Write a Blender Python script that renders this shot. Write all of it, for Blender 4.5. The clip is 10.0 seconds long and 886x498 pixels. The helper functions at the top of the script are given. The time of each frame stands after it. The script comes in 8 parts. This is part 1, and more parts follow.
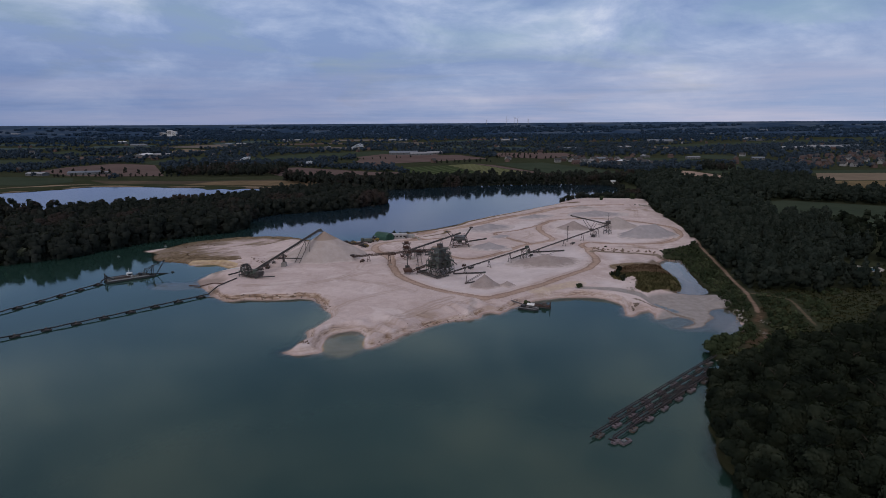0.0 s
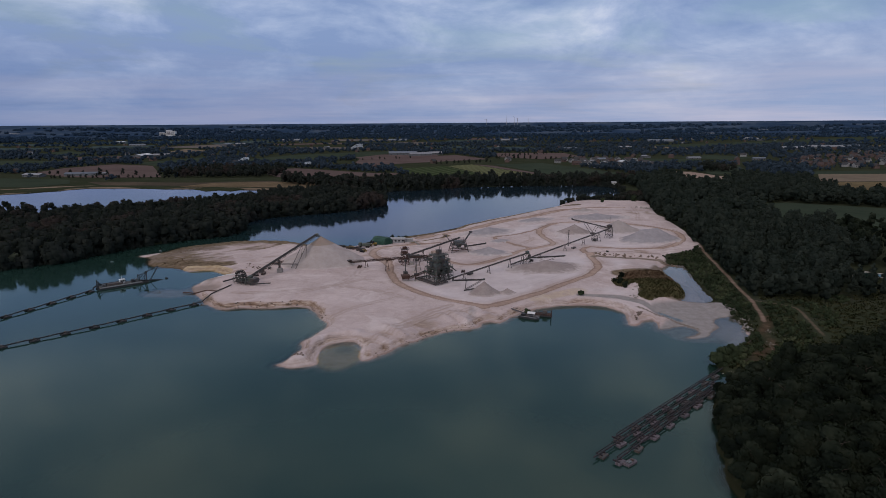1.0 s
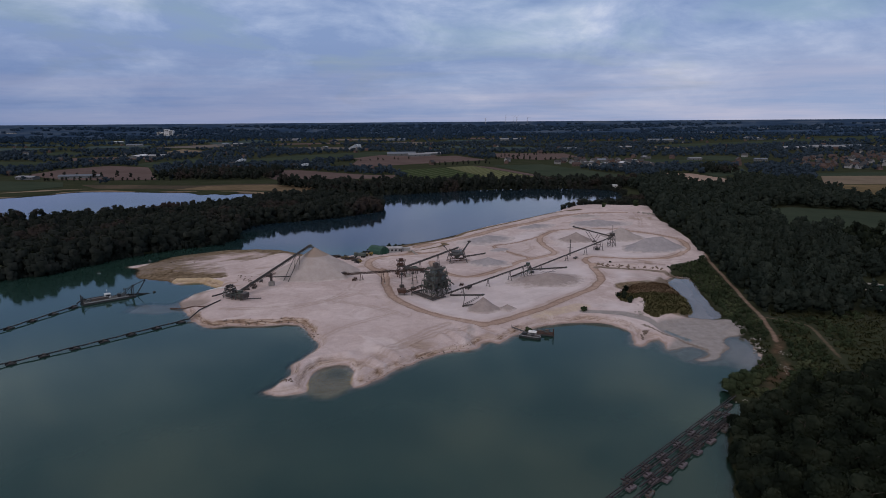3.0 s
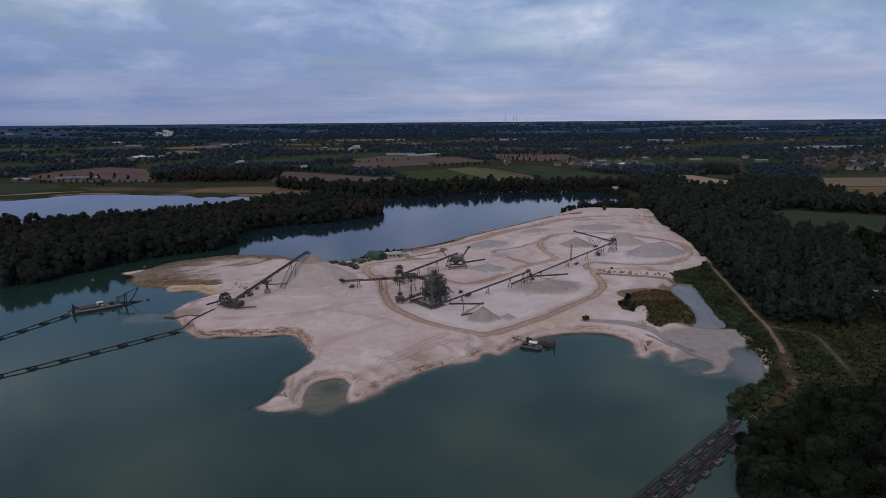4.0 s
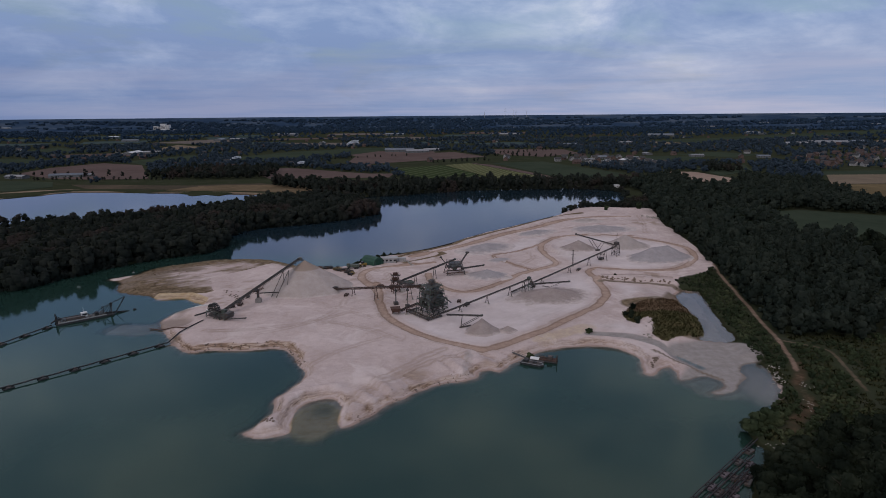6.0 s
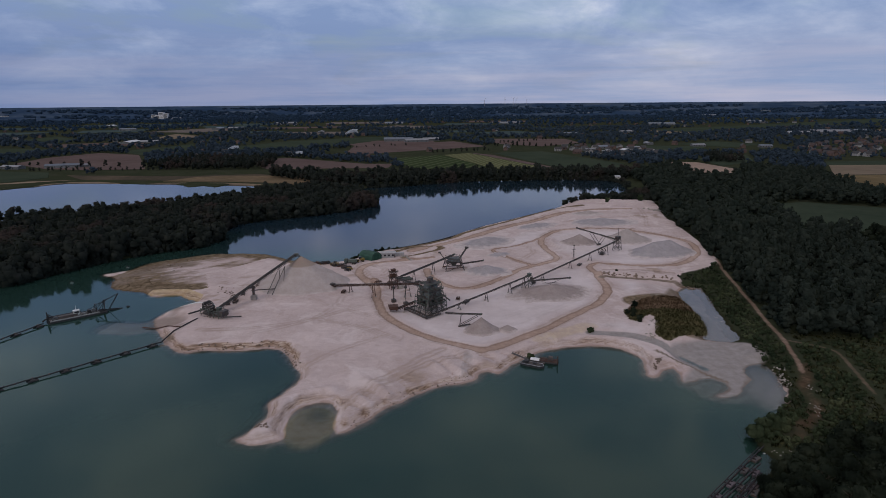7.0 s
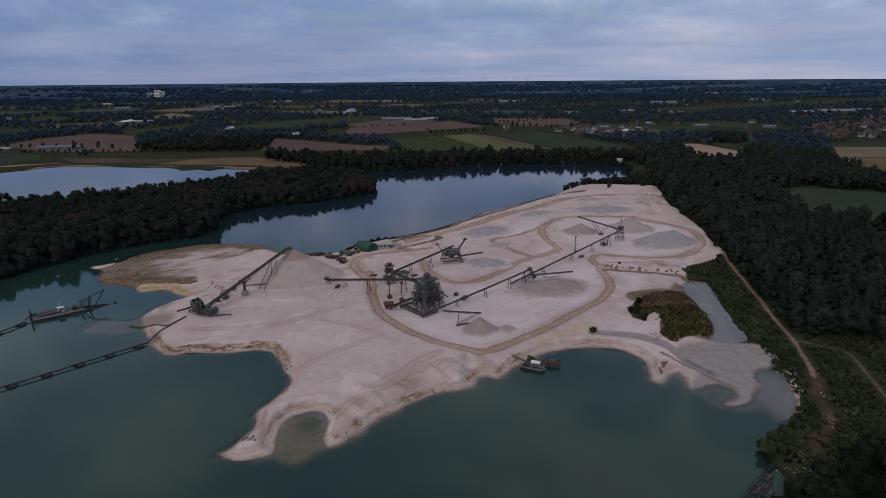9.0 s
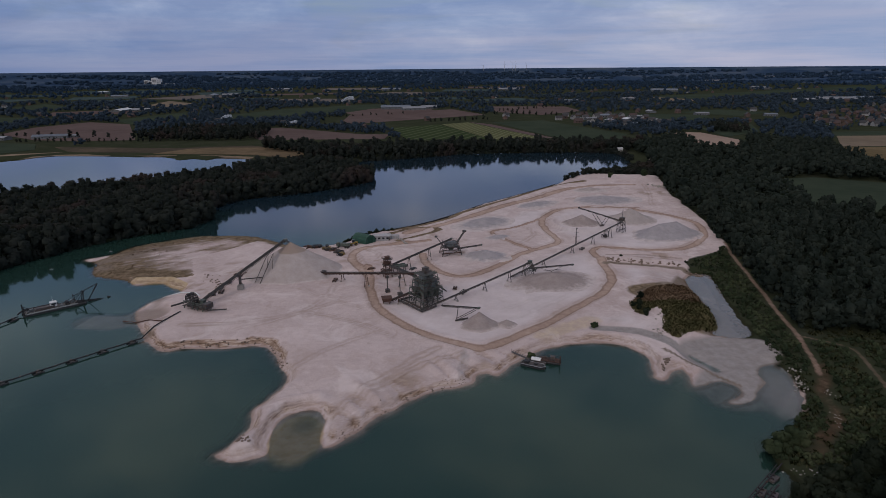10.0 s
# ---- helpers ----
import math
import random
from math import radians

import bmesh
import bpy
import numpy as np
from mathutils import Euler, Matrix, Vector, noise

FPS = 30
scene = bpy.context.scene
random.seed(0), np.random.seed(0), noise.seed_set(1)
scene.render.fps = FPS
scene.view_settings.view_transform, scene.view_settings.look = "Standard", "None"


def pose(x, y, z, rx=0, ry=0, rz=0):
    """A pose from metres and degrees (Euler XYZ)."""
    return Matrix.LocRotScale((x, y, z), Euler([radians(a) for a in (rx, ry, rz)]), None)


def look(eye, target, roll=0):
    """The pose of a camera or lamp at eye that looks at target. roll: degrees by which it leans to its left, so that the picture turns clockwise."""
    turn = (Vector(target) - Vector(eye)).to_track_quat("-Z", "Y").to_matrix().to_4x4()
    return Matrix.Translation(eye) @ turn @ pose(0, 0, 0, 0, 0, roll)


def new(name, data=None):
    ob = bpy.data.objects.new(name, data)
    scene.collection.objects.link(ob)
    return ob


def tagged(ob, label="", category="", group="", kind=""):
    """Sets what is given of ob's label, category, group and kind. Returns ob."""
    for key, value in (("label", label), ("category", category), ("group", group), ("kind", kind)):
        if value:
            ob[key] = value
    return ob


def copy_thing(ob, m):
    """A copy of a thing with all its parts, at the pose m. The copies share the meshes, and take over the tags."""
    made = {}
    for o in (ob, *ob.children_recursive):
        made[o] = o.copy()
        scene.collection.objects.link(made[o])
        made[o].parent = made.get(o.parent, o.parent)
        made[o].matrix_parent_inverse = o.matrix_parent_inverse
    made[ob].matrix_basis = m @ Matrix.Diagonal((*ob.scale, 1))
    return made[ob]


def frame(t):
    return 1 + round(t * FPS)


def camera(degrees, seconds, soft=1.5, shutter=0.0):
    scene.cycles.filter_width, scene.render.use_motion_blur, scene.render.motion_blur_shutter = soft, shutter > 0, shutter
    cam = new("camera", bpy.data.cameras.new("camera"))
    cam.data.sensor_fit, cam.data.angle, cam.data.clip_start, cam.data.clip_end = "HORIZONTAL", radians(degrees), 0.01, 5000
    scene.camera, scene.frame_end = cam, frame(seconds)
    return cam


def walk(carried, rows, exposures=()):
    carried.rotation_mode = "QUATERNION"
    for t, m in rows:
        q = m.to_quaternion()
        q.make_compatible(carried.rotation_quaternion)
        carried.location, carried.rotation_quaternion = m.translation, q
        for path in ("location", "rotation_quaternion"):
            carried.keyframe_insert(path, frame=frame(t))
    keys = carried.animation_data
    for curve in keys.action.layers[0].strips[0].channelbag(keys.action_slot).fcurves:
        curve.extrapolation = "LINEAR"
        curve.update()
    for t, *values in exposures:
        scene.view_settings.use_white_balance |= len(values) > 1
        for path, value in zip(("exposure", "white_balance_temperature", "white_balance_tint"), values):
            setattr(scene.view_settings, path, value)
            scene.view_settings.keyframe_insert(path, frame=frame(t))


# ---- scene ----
cam = camera(71.9, 10.0, soft=0.8)
# seconds, eye x, y, z, yaw, pitch, roll
PATH = [
    (0.0, 0.04, 0.02, 80.04, 0.000, -11.640, -0.357),
    (0.5, 0.38, 3.43, 81.01, -0.001, -11.693, -0.362),
    (1.0, 0.66, 6.74, 82.13, -0.009, -11.698, -0.372),
    (1.5, 0.92, 9.98, 83.32, -0.023, -11.682, -0.384),
    (2.0, 1.14, 13.16, 84.53, -0.039, -11.686, -0.399),
    (2.5, 1.36, 16.31, 85.73, -0.057, -11.848, -0.413),
    (4.0, 2.00, 25.73, 89.17, -0.112, -11.844, -0.451),
    (4.5, 2.23, 28.88, 90.29, -0.127, -11.860, -0.460),
    (5.0, 2.47, 32.05, 91.42, -0.141, -11.900, -0.466),
    (5.5, 2.72, 35.22, 92.58, -0.152, -12.021, -0.469),
    (7.0, 3.54, 44.71, 96.26, -0.177, -13.563, -0.467),
    (7.5, 3.81, 47.82, 97.53, -0.184, -13.773, -0.464),
    (8.0, 4.08, 50.87, 98.77, -0.193, -14.334, -0.462),
    (8.5, 4.33, 53.84, 99.92, -0.205, -15.045, -0.462),
    (9.0, 4.55, 56.69, 100.90, -0.221, -15.585, -0.465),
    (9.5, 4.72, 59.39, 101.59, -0.243, -16.186, -0.474),
    (10.0, 4.84, 61.92, 101.86, -0.274, -16.703, -0.490),
]


def stand(x, y, z, yaw, pitch, roll):
    a, b = radians(yaw), radians(pitch)
    way = Vector((-math.sin(a) * math.cos(b), math.cos(a) * math.cos(b), math.sin(b)))
    return look((x, y, z), Vector((x, y, z)) + way * 100, roll)


walk(cam, [(row[0], stand(*row[1:])) for row in PATH], exposures=[(0.0, 0.03), (3.0, 0.02), (7.0, -0.05), (10.0, -0.09)])

# ---- sky and sun: heavy evening cloud, broken by paler gaps ----
SUN_EL, SUN_AZ = radians(24), radians(205)
world = bpy.data.worlds.new("sky")
scene.world = world
world.use_nodes = True
wt = world.node_tree
wt.nodes.clear()


class Nodes:
    """Short hand for wiring a node tree."""

    def __init__(self, tree):
        self.tree = tree

    def add(self, kind, ins=(), **props):
        n = self.tree.nodes.new(kind)
        for k, v in props.items():
            if k == "ramp":
                cr = n.color_ramp
                while len(cr.elements) < len(v):
                    cr.elements.new(0.5)
                for e, (p, c) in zip(cr.elements, v):
                    e.position, e.color = p, (*c, 1) if len(c) == 3 else c
            elif k == "operation":
                n.operation = v
            elif k == "use_clamp":
                n.use_clamp = v
            elif k == "attribute_name":
                n.attribute_name = v
        for k, v in (ins.items() if isinstance(ins, dict) else enumerate(ins)):
            s = n.inputs[k]
            if isinstance(v, bpy.types.NodeSocket):
                self.tree.links.new(v, s)
            elif v is not None:
                s.default_value = (*v, 1) if isinstance(v, tuple) and len(v) == 3 and s.type == "RGBA" else v
        return n

    def math(self, op, a, b=None, c=None, clamp=False):
        return self.add("ShaderNodeMath", (a, b, c), operation=op, use_clamp=clamp).outputs[0]

    def mix(self, f, a, b, blend="MIX"):
        n = self.add("ShaderNodeMix")
        n.data_type, n.blend_type, n.clamp_factor = "RGBA", blend, True
        for s, v in ((n.inputs[0], f), (n.inputs[6], a), (n.inputs[7], b)):
            if isinstance(v, bpy.types.NodeSocket):
                self.tree.links.new(v, s)
            else:
                s.default_value = (*v, 1) if isinstance(v, tuple) and len(v) == 3 else v
        return n.outputs[2]

    def noise(self, vec, scale, detail=4.0, rough=0.55, dist=0.0):
        return self.add("ShaderNodeTexNoise", {"Vector": vec, "Scale": scale, "Detail": detail, "Roughness": rough, "Distortion": dist}).outputs[0]

    def ramp(self, f, stops, mode="LINEAR"):
        n = self.add("ShaderNodeValToRGB", (f,), ramp=stops)
        n.color_ramp.interpolation = mode
        return n.outputs[0]


w = Nodes(wt)
way = w.add("ShaderNodeTexCoord").outputs["Generated"]
sep = w.add("ShaderNodeSeparateXYZ", (way,))
up = w.math("MAXIMUM", sep.outputs[2], 0.0)
lift = w.math("ADD", up, 0.16)
flat = w.add("ShaderNodeCombineXYZ", (w.math("DIVIDE", sep.outputs[0], lift), w.math("DIVIDE", sep.outputs[1], lift), w.math("MULTIPLY", up, 2.0))).outputs[0]
sky = w.add("ShaderNodeTexSky")
sky.sky_type, sky.sun_disc, sky.sun_elevation, sky.sun_rotation = "NISHITA", False, SUN_EL, SUN_AZ
sky.altitude, sky.air_density, sky.dust_density, sky.ozone_density = 80.0, 1.2, 2.5, 2.0
blue = w.mix(1.0, sky.outputs[0], (0.085, 0.088, 0.092), "MULTIPLY")
big = w.noise(flat, 0.62, 6.0, 0.58, 0.7)
small = w.noise(flat, 2.3, 9.0, 0.64, 0.6)
puff = w.noise(w.add("ShaderNodeMapping", {"Vector": way, "Location": (0.6, 0.0, 0.35), "Scale": (5.0, 5.0, 12.5)}).outputs[0], 1.0, 9.0, 0.60, 0.35)
wide = w.noise(w.add("ShaderNodeMapping", {"Vector": way, "Location": (3.1, 0.0, 0.0), "Scale": (1.6, 1.6, 7.0)}).outputs[0], 1.0, 3.0, 0.5)
body = w.math("ADD", w.math("MULTIPLY", big, 0.16), w.math("MULTIPLY", small, 0.14))
body = w.math("ADD", body, w.math("ADD", w.math("MULTIPLY", puff, 0.52), w.math("MULTIPLY", w.math("SUBTRACT", wide, 0.5), 0.5)))
body = w.math("ADD", body, 0.105)
cloud = w.ramp(body, [(0.43, (0.225, 0.315, 0.53)), (0.49, (0.305, 0.395, 0.60)), (0.55, (0.425, 0.505, 0.69)), (0.64, (0.70, 0.74, 0.84))])
cover = w.ramp(big, [(0.33, (0.45, 0.45, 0.45)), (0.47, (0.96, 0.96, 0.96))])
open_sky = w.mix(cover, blue, cloud)
# a dull pink band of haze lies on the horizon
band = w.ramp(up, [(0.0, (0.92, 0.92, 0.92)), (0.045, (0.7, 0.7, 0.7)), (0.125, (0.0, 0.0, 0.0))])
streak = w.noise(w.add("ShaderNodeMapping", {"Vector": way, "Scale": (1.3, 1.3, 22.0)}).outputs[0], 2.0, 5.0, 0.6)
haze = w.ramp(streak, [(0.36, (0.220, 0.292, 0.48)), (0.64, (0.360, 0.380, 0.52))])
dome = w.mix(band, open_sky, haze)
# unseen upper sky is tuned: dimmer midway for reflections, brighter and warmer overhead
tone = w.ramp(up, [(0.2, (1.0, 1.0, 1.0)), (0.42, (0.90, 0.84, 0.74)), (0.85, (1.62, 1.26, 0.98))])
east = w.math("SUBTRACT", w.ramp(up, [(0.0, (0.66, 0.66, 0.66)), (0.06, (0.48, 0.48, 0.48)), (0.15, (0.0, 0.0, 0.0))]), 0.12)
turn_gain = w.math("MULTIPLY_ADD", sep.outputs[0], w.math("MULTIPLY", east, 1.18), 1.0)
turn_green = w.math("MULTIPLY_ADD", sep.outputs[0], w.math("MULTIPLY", east, 0.92), 1.0)
turn_blue = w.math("MULTIPLY_ADD", sep.outputs[0], w.math("MULTIPLY", east, 0.55), 1.02)
dome = w.mix(1.0, dome, w.add("ShaderNodeCombineColor", (turn_gain, turn_green, turn_blue)).outputs[0], "MULTIPLY")
dome = w.mix(1.0, dome, tone, "MULTIPLY")
back = w.add("ShaderNodeBackground", (dome, 1.0))
w.add("ShaderNodeOutputWorld", (back.outputs[0],))

sun = new("sun", bpy.data.lights.new("sun", "SUN"))
sun.data.energy, sun.data.angle, sun.data.color = 0.75, radians(24), (1.0, 0.87, 0.78)
sun.matrix_world = look((math.sin(SUN_AZ) * 90, math.cos(SUN_AZ) * 90, 90 * math.tan(SUN_EL) + 20), (0, 0, 0))
sun.location = (-400, -700, 500)


# ---- materials ----
def material(name):
    m = bpy.data.materials.new(name)
    m.use_nodes = True
    m.node_tree.nodes.clear()
    return m, Nodes(m.node_tree)


def finish(n, color, rough=0.85, metal=0.0, bump=None, strength=0.3, dist=0.05, spec=0.25):
    ins = {"Base Color": color, "Roughness": rough, "Metallic": metal, "Specular IOR Level": spec}
    if bump is not None:
        ins["Normal"] = n.add("ShaderNodeBump", {"Height": bump, "Strength": strength, "Distance": dist}).outputs[0]
    b = n.add("ShaderNodeBsdfPrincipled", ins)
    n.add("ShaderNodeOutputMaterial", (b.outputs[0],))


def place_of(n):
    return n.add("ShaderNodeNewGeometry").outputs["Position"]


def attr(n, name):
    return n.add("ShaderNodeAttribute", attribute_name=name).outputs["Fac"]


def worn(name, dark, light, scale=1.5, rough=0.8, metal=0.0, rust=None):
    """A painted or bare surface with grime at two scales."""
    m, n = material(name)
    p = place_of(n)
    a = n.noise(p, scale, 6.0, 0.65)
    b = n.noise(p, scale * 9, 3.0, 0.6)
    mixd = n.math("ADD", n.math("MULTIPLY", a, 0.7), n.math("MULTIPLY", b, 0.3))
    c = n.ramp(mixd, [(0.35, dark), (0.65, light)])
    if rust:
        r = n.ramp(n.noise(p, scale * 2.3, 8.0, 0.7), [(0.5, (0, 0, 0)), (0.62, (1, 1, 1))])
        c = n.mix(r, c, rust)
    rnd = n.add("ShaderNodeObjectInfo").outputs["Random"]
    c = n.mix(1.0, c, n.ramp(rnd, [(0.0, (0.82, 0.82, 0.82)), (1.0, (1.12, 1.1, 1.08))]), "MULTIPLY")
    finish(n, c, rough, metal, b, 0.25, 0.02)
    return m


def ground_material():
    m, n = material("ground")
    p = place_of(n)
    n1 = n.noise(p, 0.035, 7.0, 0.6)
    n2 = n.noise(p, 0.35, 6.0, 0.65)
    n3 = n.noise(p, 2.2, 4.0, 0.6)
    # pale silver sand with pink and grey drifts
    sand = n.ramp(n1, [(0.32, (0.415, 0.340, 0.328)), (0.5, (0.520, 0.440, 0.434)), (0.68, (0.605, 0.522, 0.517))])
    sand = n.mix(0.35, sand, n.ramp(n2, [(0.3, (0.40, 0.335, 0.316)), (0.55, (0.55, 0.475, 0.462)), (0.75, (0.63, 0.555, 0.545))]))
    sand = n.mix(n.ramp(n3, [(0.42, (0.0, 0.0, 0.0)), (0.7, (0.25, 0.25, 0.25))]), sand, (0.33, 0.28, 0.25))
    # scuffed and trampled patches, and clean white drifts between them
    scuff = n.noise(p, 0.085, 9.0, 0.72, 1.2)
    sand = n.mix(n.ramp(scuff, [(0.52, (0, 0, 0)), (0.60, (0.30, 0.30, 0.30)), (0.66, (0.10, 0.10, 0.10))]), sand, (0.36, 0.285, 0.245))
    sand = n.mix(n.ramp(n.noise(p, 0.055, 7.0, 0.68, 0.8), [(0.53, (0, 0, 0)), (0.63, (0.5, 0.5, 0.5))]), sand, (0.66, 0.60, 0.595))
    stretch = n.add("ShaderNodeMapping", {"Vector": p, "Rotation": (0, 0, 0.7), "Scale": (0.05, 0.6, 0.3)}).outputs[0]
    rut = n.noise(stretch, 1.0, 5.0, 0.6)
    sand = n.mix(n.ramp(rut, [(0.55, (0, 0, 0)), (0.75, (0.22, 0.22, 0.22))]), sand, (0.36, 0.31, 0.28))
    sand = n.mix(n.math("MULTIPLY", attr(n, "trace"), 0.95), sand, (0.30, 0.235, 0.195))
    sand = n.mix(1.0, sand, (0.985, 0.955, 0.94), "MULTIPLY")
    sand = n.mix(n.math("MULTIPLY", attr(n, "clean"), 0.62), sand, n.ramp(n.noise(p, 0.11, 6.0, 0.6), [(0.35, (0.53, 0.475, 0.480)), (0.65, (0.64, 0.585, 0.590))]))
    # land beyond the pit: grass, heath and leaf litter
    land = n.ramp(n1, [(0.35, (0.032, 0.037, 0.024)), (0.5, (0.037, 0.043, 0.026)), (0.68, (0.048, 0.050, 0.036))])
    land = n.mix(n.ramp(n2, [(0.45, (0, 0, 0)), (0.7, (0.6, 0.6, 0.6))]), land, (0.028, 0.036, 0.016))
    mask_noise = n.math("MULTIPLY_ADD", n2, 0.5, -0.25)

    def soft(name, lo=0.4, hi=0.6, k=1.0):
        v = n.math("ADD", attr(n, name), n.math("MULTIPLY", mask_noise, k))
        return n.ramp(v, [(lo, (0, 0, 0)), (hi, (1, 1, 1))])

    land = n.mix(attr(n, "earth"), land, n.ramp(n2, [(0.35, (0.050, 0.034, 0.022)), (0.65, (0.105, 0.072, 0.048))]))
    c = n.mix(soft("sand"), land, sand)
    road = n.ramp(n.math("ADD", n.math("MULTIPLY", n1, 0.6), n.math("MULTIPLY", n2, 0.4)), [(0.34, (0.235, 0.168, 0.135)), (0.5, (0.315, 0.232, 0.190)), (0.66, (0.41, 0.322, 0.278))])
    road = n.mix(1.0, road, n.ramp(n.math("ADD", attr(n, "road"), n.math("MULTIPLY", mask_noise, 0.5)), [(0.45, (0.72, 0.66, 0.62)), (0.72, (0.92, 0.90, 0.88)), (0.98, (1.18, 1.18, 1.18))]), "MULTIPLY")
    c = n.mix(soft("road", 0.32, 0.62, 0.45), c, road)
    olive = n.ramp(n2, [(0.35, (0.085, 0.064, 0.040)), (0.65, (0.23, 0.175, 0.122))])
    c = n.mix(soft("olive", 0.35, 0.7, 1.3), c, olive)
    c = n.mix(soft("ochre", 0.35, 0.65, 0.8), c, n.ramp(n2, [(0.35, (0.37, 0.275, 0.165)), (0.7, (0.54, 0.44, 0.31))]))
    grey = n.ramp(n2, [(0.35, (0.25, 0.225, 0.215)), (0.7, (0.33, 0.305, 0.295))])
    c = n.mix(soft("grey", 0.3, 0.7, 0.6), c, grey)
    strata = n.add("ShaderNodeMapping", {"Vector": p, "Scale": (0.22, 0.22, 2.4)}).outputs[0]
    bank = n.ramp(n.noise(strata, 1.0, 7.0, 0.65), [(0.36, (0.115, 0.072, 0.048)), (0.5, (0.29, 0.205, 0.155)), (0.64, (0.48, 0.39, 0.33))])
    c = n.mix(soft("bank", 0.3, 0.9, 0.9), c, bank)
    mud = n.ramp(n2, [(0.35, (0.150, 0.118, 0.092)), (0.7, (0.245, 0.200, 0.168))])
    c = n.mix(soft("mud", 0.25, 0.8, 0.6), c, mud)
    wet = n.math("MULTIPLY", soft("wet", 0.3, 0.8, 0.5), 0.62)
    c = n.mix(wet, c, n.mix(1.0, c, (0.50, 0.41, 0.33), "MULTIPLY"))
    h = n.math("ADD", n.math("MULTIPLY", n2, 0.7), n.math("MULTIPLY", n3, 0.3))
    finish(n, c, 0.92, 0.0, h, 0.7, 0.45, 0.0)
    return m


def water_material():
    m, n = material("lake_water")
    p = place_of(n)
    rip = n.add("ShaderNodeMapping", {"Vector": p, "Rotation": (0, 0, 0.5), "Scale": (1.0, 0.55, 1.0)}).outputs[0]
    h = n.math("ADD", n.math("MULTIPLY", n.noise(rip, 0.45, 5.0, 0.6), 0.8), n.math("MULTIPLY", n.noise(p, 0.03, 3.0), 0.9))
    normal = n.add("ShaderNodeBump", {"Height": h, "Strength": 0.12, "Distance": 0.25}).outputs[0]
    drift = n.noise(p, 0.012, 4.0, 0.55)
    murk = n.ramp(drift, [(0.35, (0.0120, 0.0315, 0.0255)), (0.65, (0.0165, 0.0405, 0.0325))])
    # northern water gets a darker, bluer body colour
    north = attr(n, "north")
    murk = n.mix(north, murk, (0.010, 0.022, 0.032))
    # fine silt hangs in the shallow pond and the eastern bay
    silt = attr(n, "silt")
    murk = n.mix(silt, murk, n.ramp(n.noise(p, 0.09, 5.0, 0.6), [(0.35, (0.20, 0.178, 0.168)), (0.65, (0.265, 0.238, 0.228))]))
    deep = n.add("ShaderNodeBsdfDiffuse", (murk, 0.0))
    clear = n.add("ShaderNodeBsdfTransparent", ((0.90, 0.95, 0.93),))
    d = n.math("MULTIPLY", attr(n, "depth"), n.math("MULTIPLY_ADD", n.noise(p, 0.12, 5.0, 0.6), 0.8, 0.6))
    see = n.math("MULTIPLY", n.math("POWER", 2.718, n.math("MULTIPLY", d, -1.0)), n.math("MULTIPLY_ADD", silt, -0.6, 1.0))
    inside = n.add("ShaderNodeMixShader", (see, deep.outputs[0], clear.outputs[0]))
    # gloss tint recolours the reflected sky; the north is left nearly neutral
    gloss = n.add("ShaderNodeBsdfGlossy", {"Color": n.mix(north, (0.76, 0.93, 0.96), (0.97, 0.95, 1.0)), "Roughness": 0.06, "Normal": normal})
    fres = n.add("ShaderNodeFresnel", {"IOR": 1.33, "Normal": normal}).outputs[0]
    s = n.add("ShaderNodeMixShader", (fres, inside.outputs[0], gloss.outputs[0]))
    n.add("ShaderNodeOutputMaterial", (s.outputs[0],))
    return m


def leaf_material(name, stops, autumn=None, rough=0.8):
    m, n = material(name)
    p = place_of(n)
    isl = n.add("ShaderNodeNewGeometry").outputs["Random Per Island"]
    crown = n.noise(p, 0.13, 2.0, 0.5)
    v = n.math("ADD", n.math("MULTIPLY", isl, 0.10), n.math("MULTIPLY_ADD", crown, 1.15, -0.12))
    c = n.ramp(v, [(0.25 + 0.5 * i / (len(stops) - 1), s) for i, s in enumerate(stops)])
    if autumn:
        far = n.ramp(n.noise(p, 0.022, 3.0, 0.6), [(0.53, (0, 0, 0)), (0.66, (0.7, 0.7, 0.7))])
        c = n.mix(far, c, autumn)
    d = n.add("ShaderNodeBsdfDiffuse", (c, 0.5))
    t = n.add("ShaderNodeBsdfTranslucent", (n.mix(0.5, c, (0.06, 0.08, 0.02)),))
    s = n.add("ShaderNodeMixShader", (0.18, d.outputs[0], t.outputs[0]))
    n.add("ShaderNodeOutputMaterial", (s.outputs[0],))
    return m


def soil_material(name, a, b, rows=0.0, turn=0.0, third=None):
    """A farm field: soil or crop, drilled in rows."""
    m, n = material(name)
    p = place_of(n)
    base = n.ramp(n.noise(p, 0.012, 6.0, 0.65), [(0.35, a), (0.65, b)])
    base = n.mix(0.35, base, n.ramp(n.noise(p, 0.12, 4.0, 0.6), [(0.3, a), (0.7, b)]))
    if rows:
        q = n.add("ShaderNodeMapping", {"Vector": p, "Rotation": (0, 0, turn)}).outputs[0]
        x = n.add("ShaderNodeSeparateXYZ", (q,)).outputs[0]
        s = n.math("SINE", n.math("MULTIPLY", x, 6.283 / rows))
        base = n.mix(n.ramp(s, [(0.45, (0, 0, 0)), (0.9, (0.75, 0.75, 0.75))]), base, third or b)
    finish(n, base, 1.0, spec=0.0)
    return m


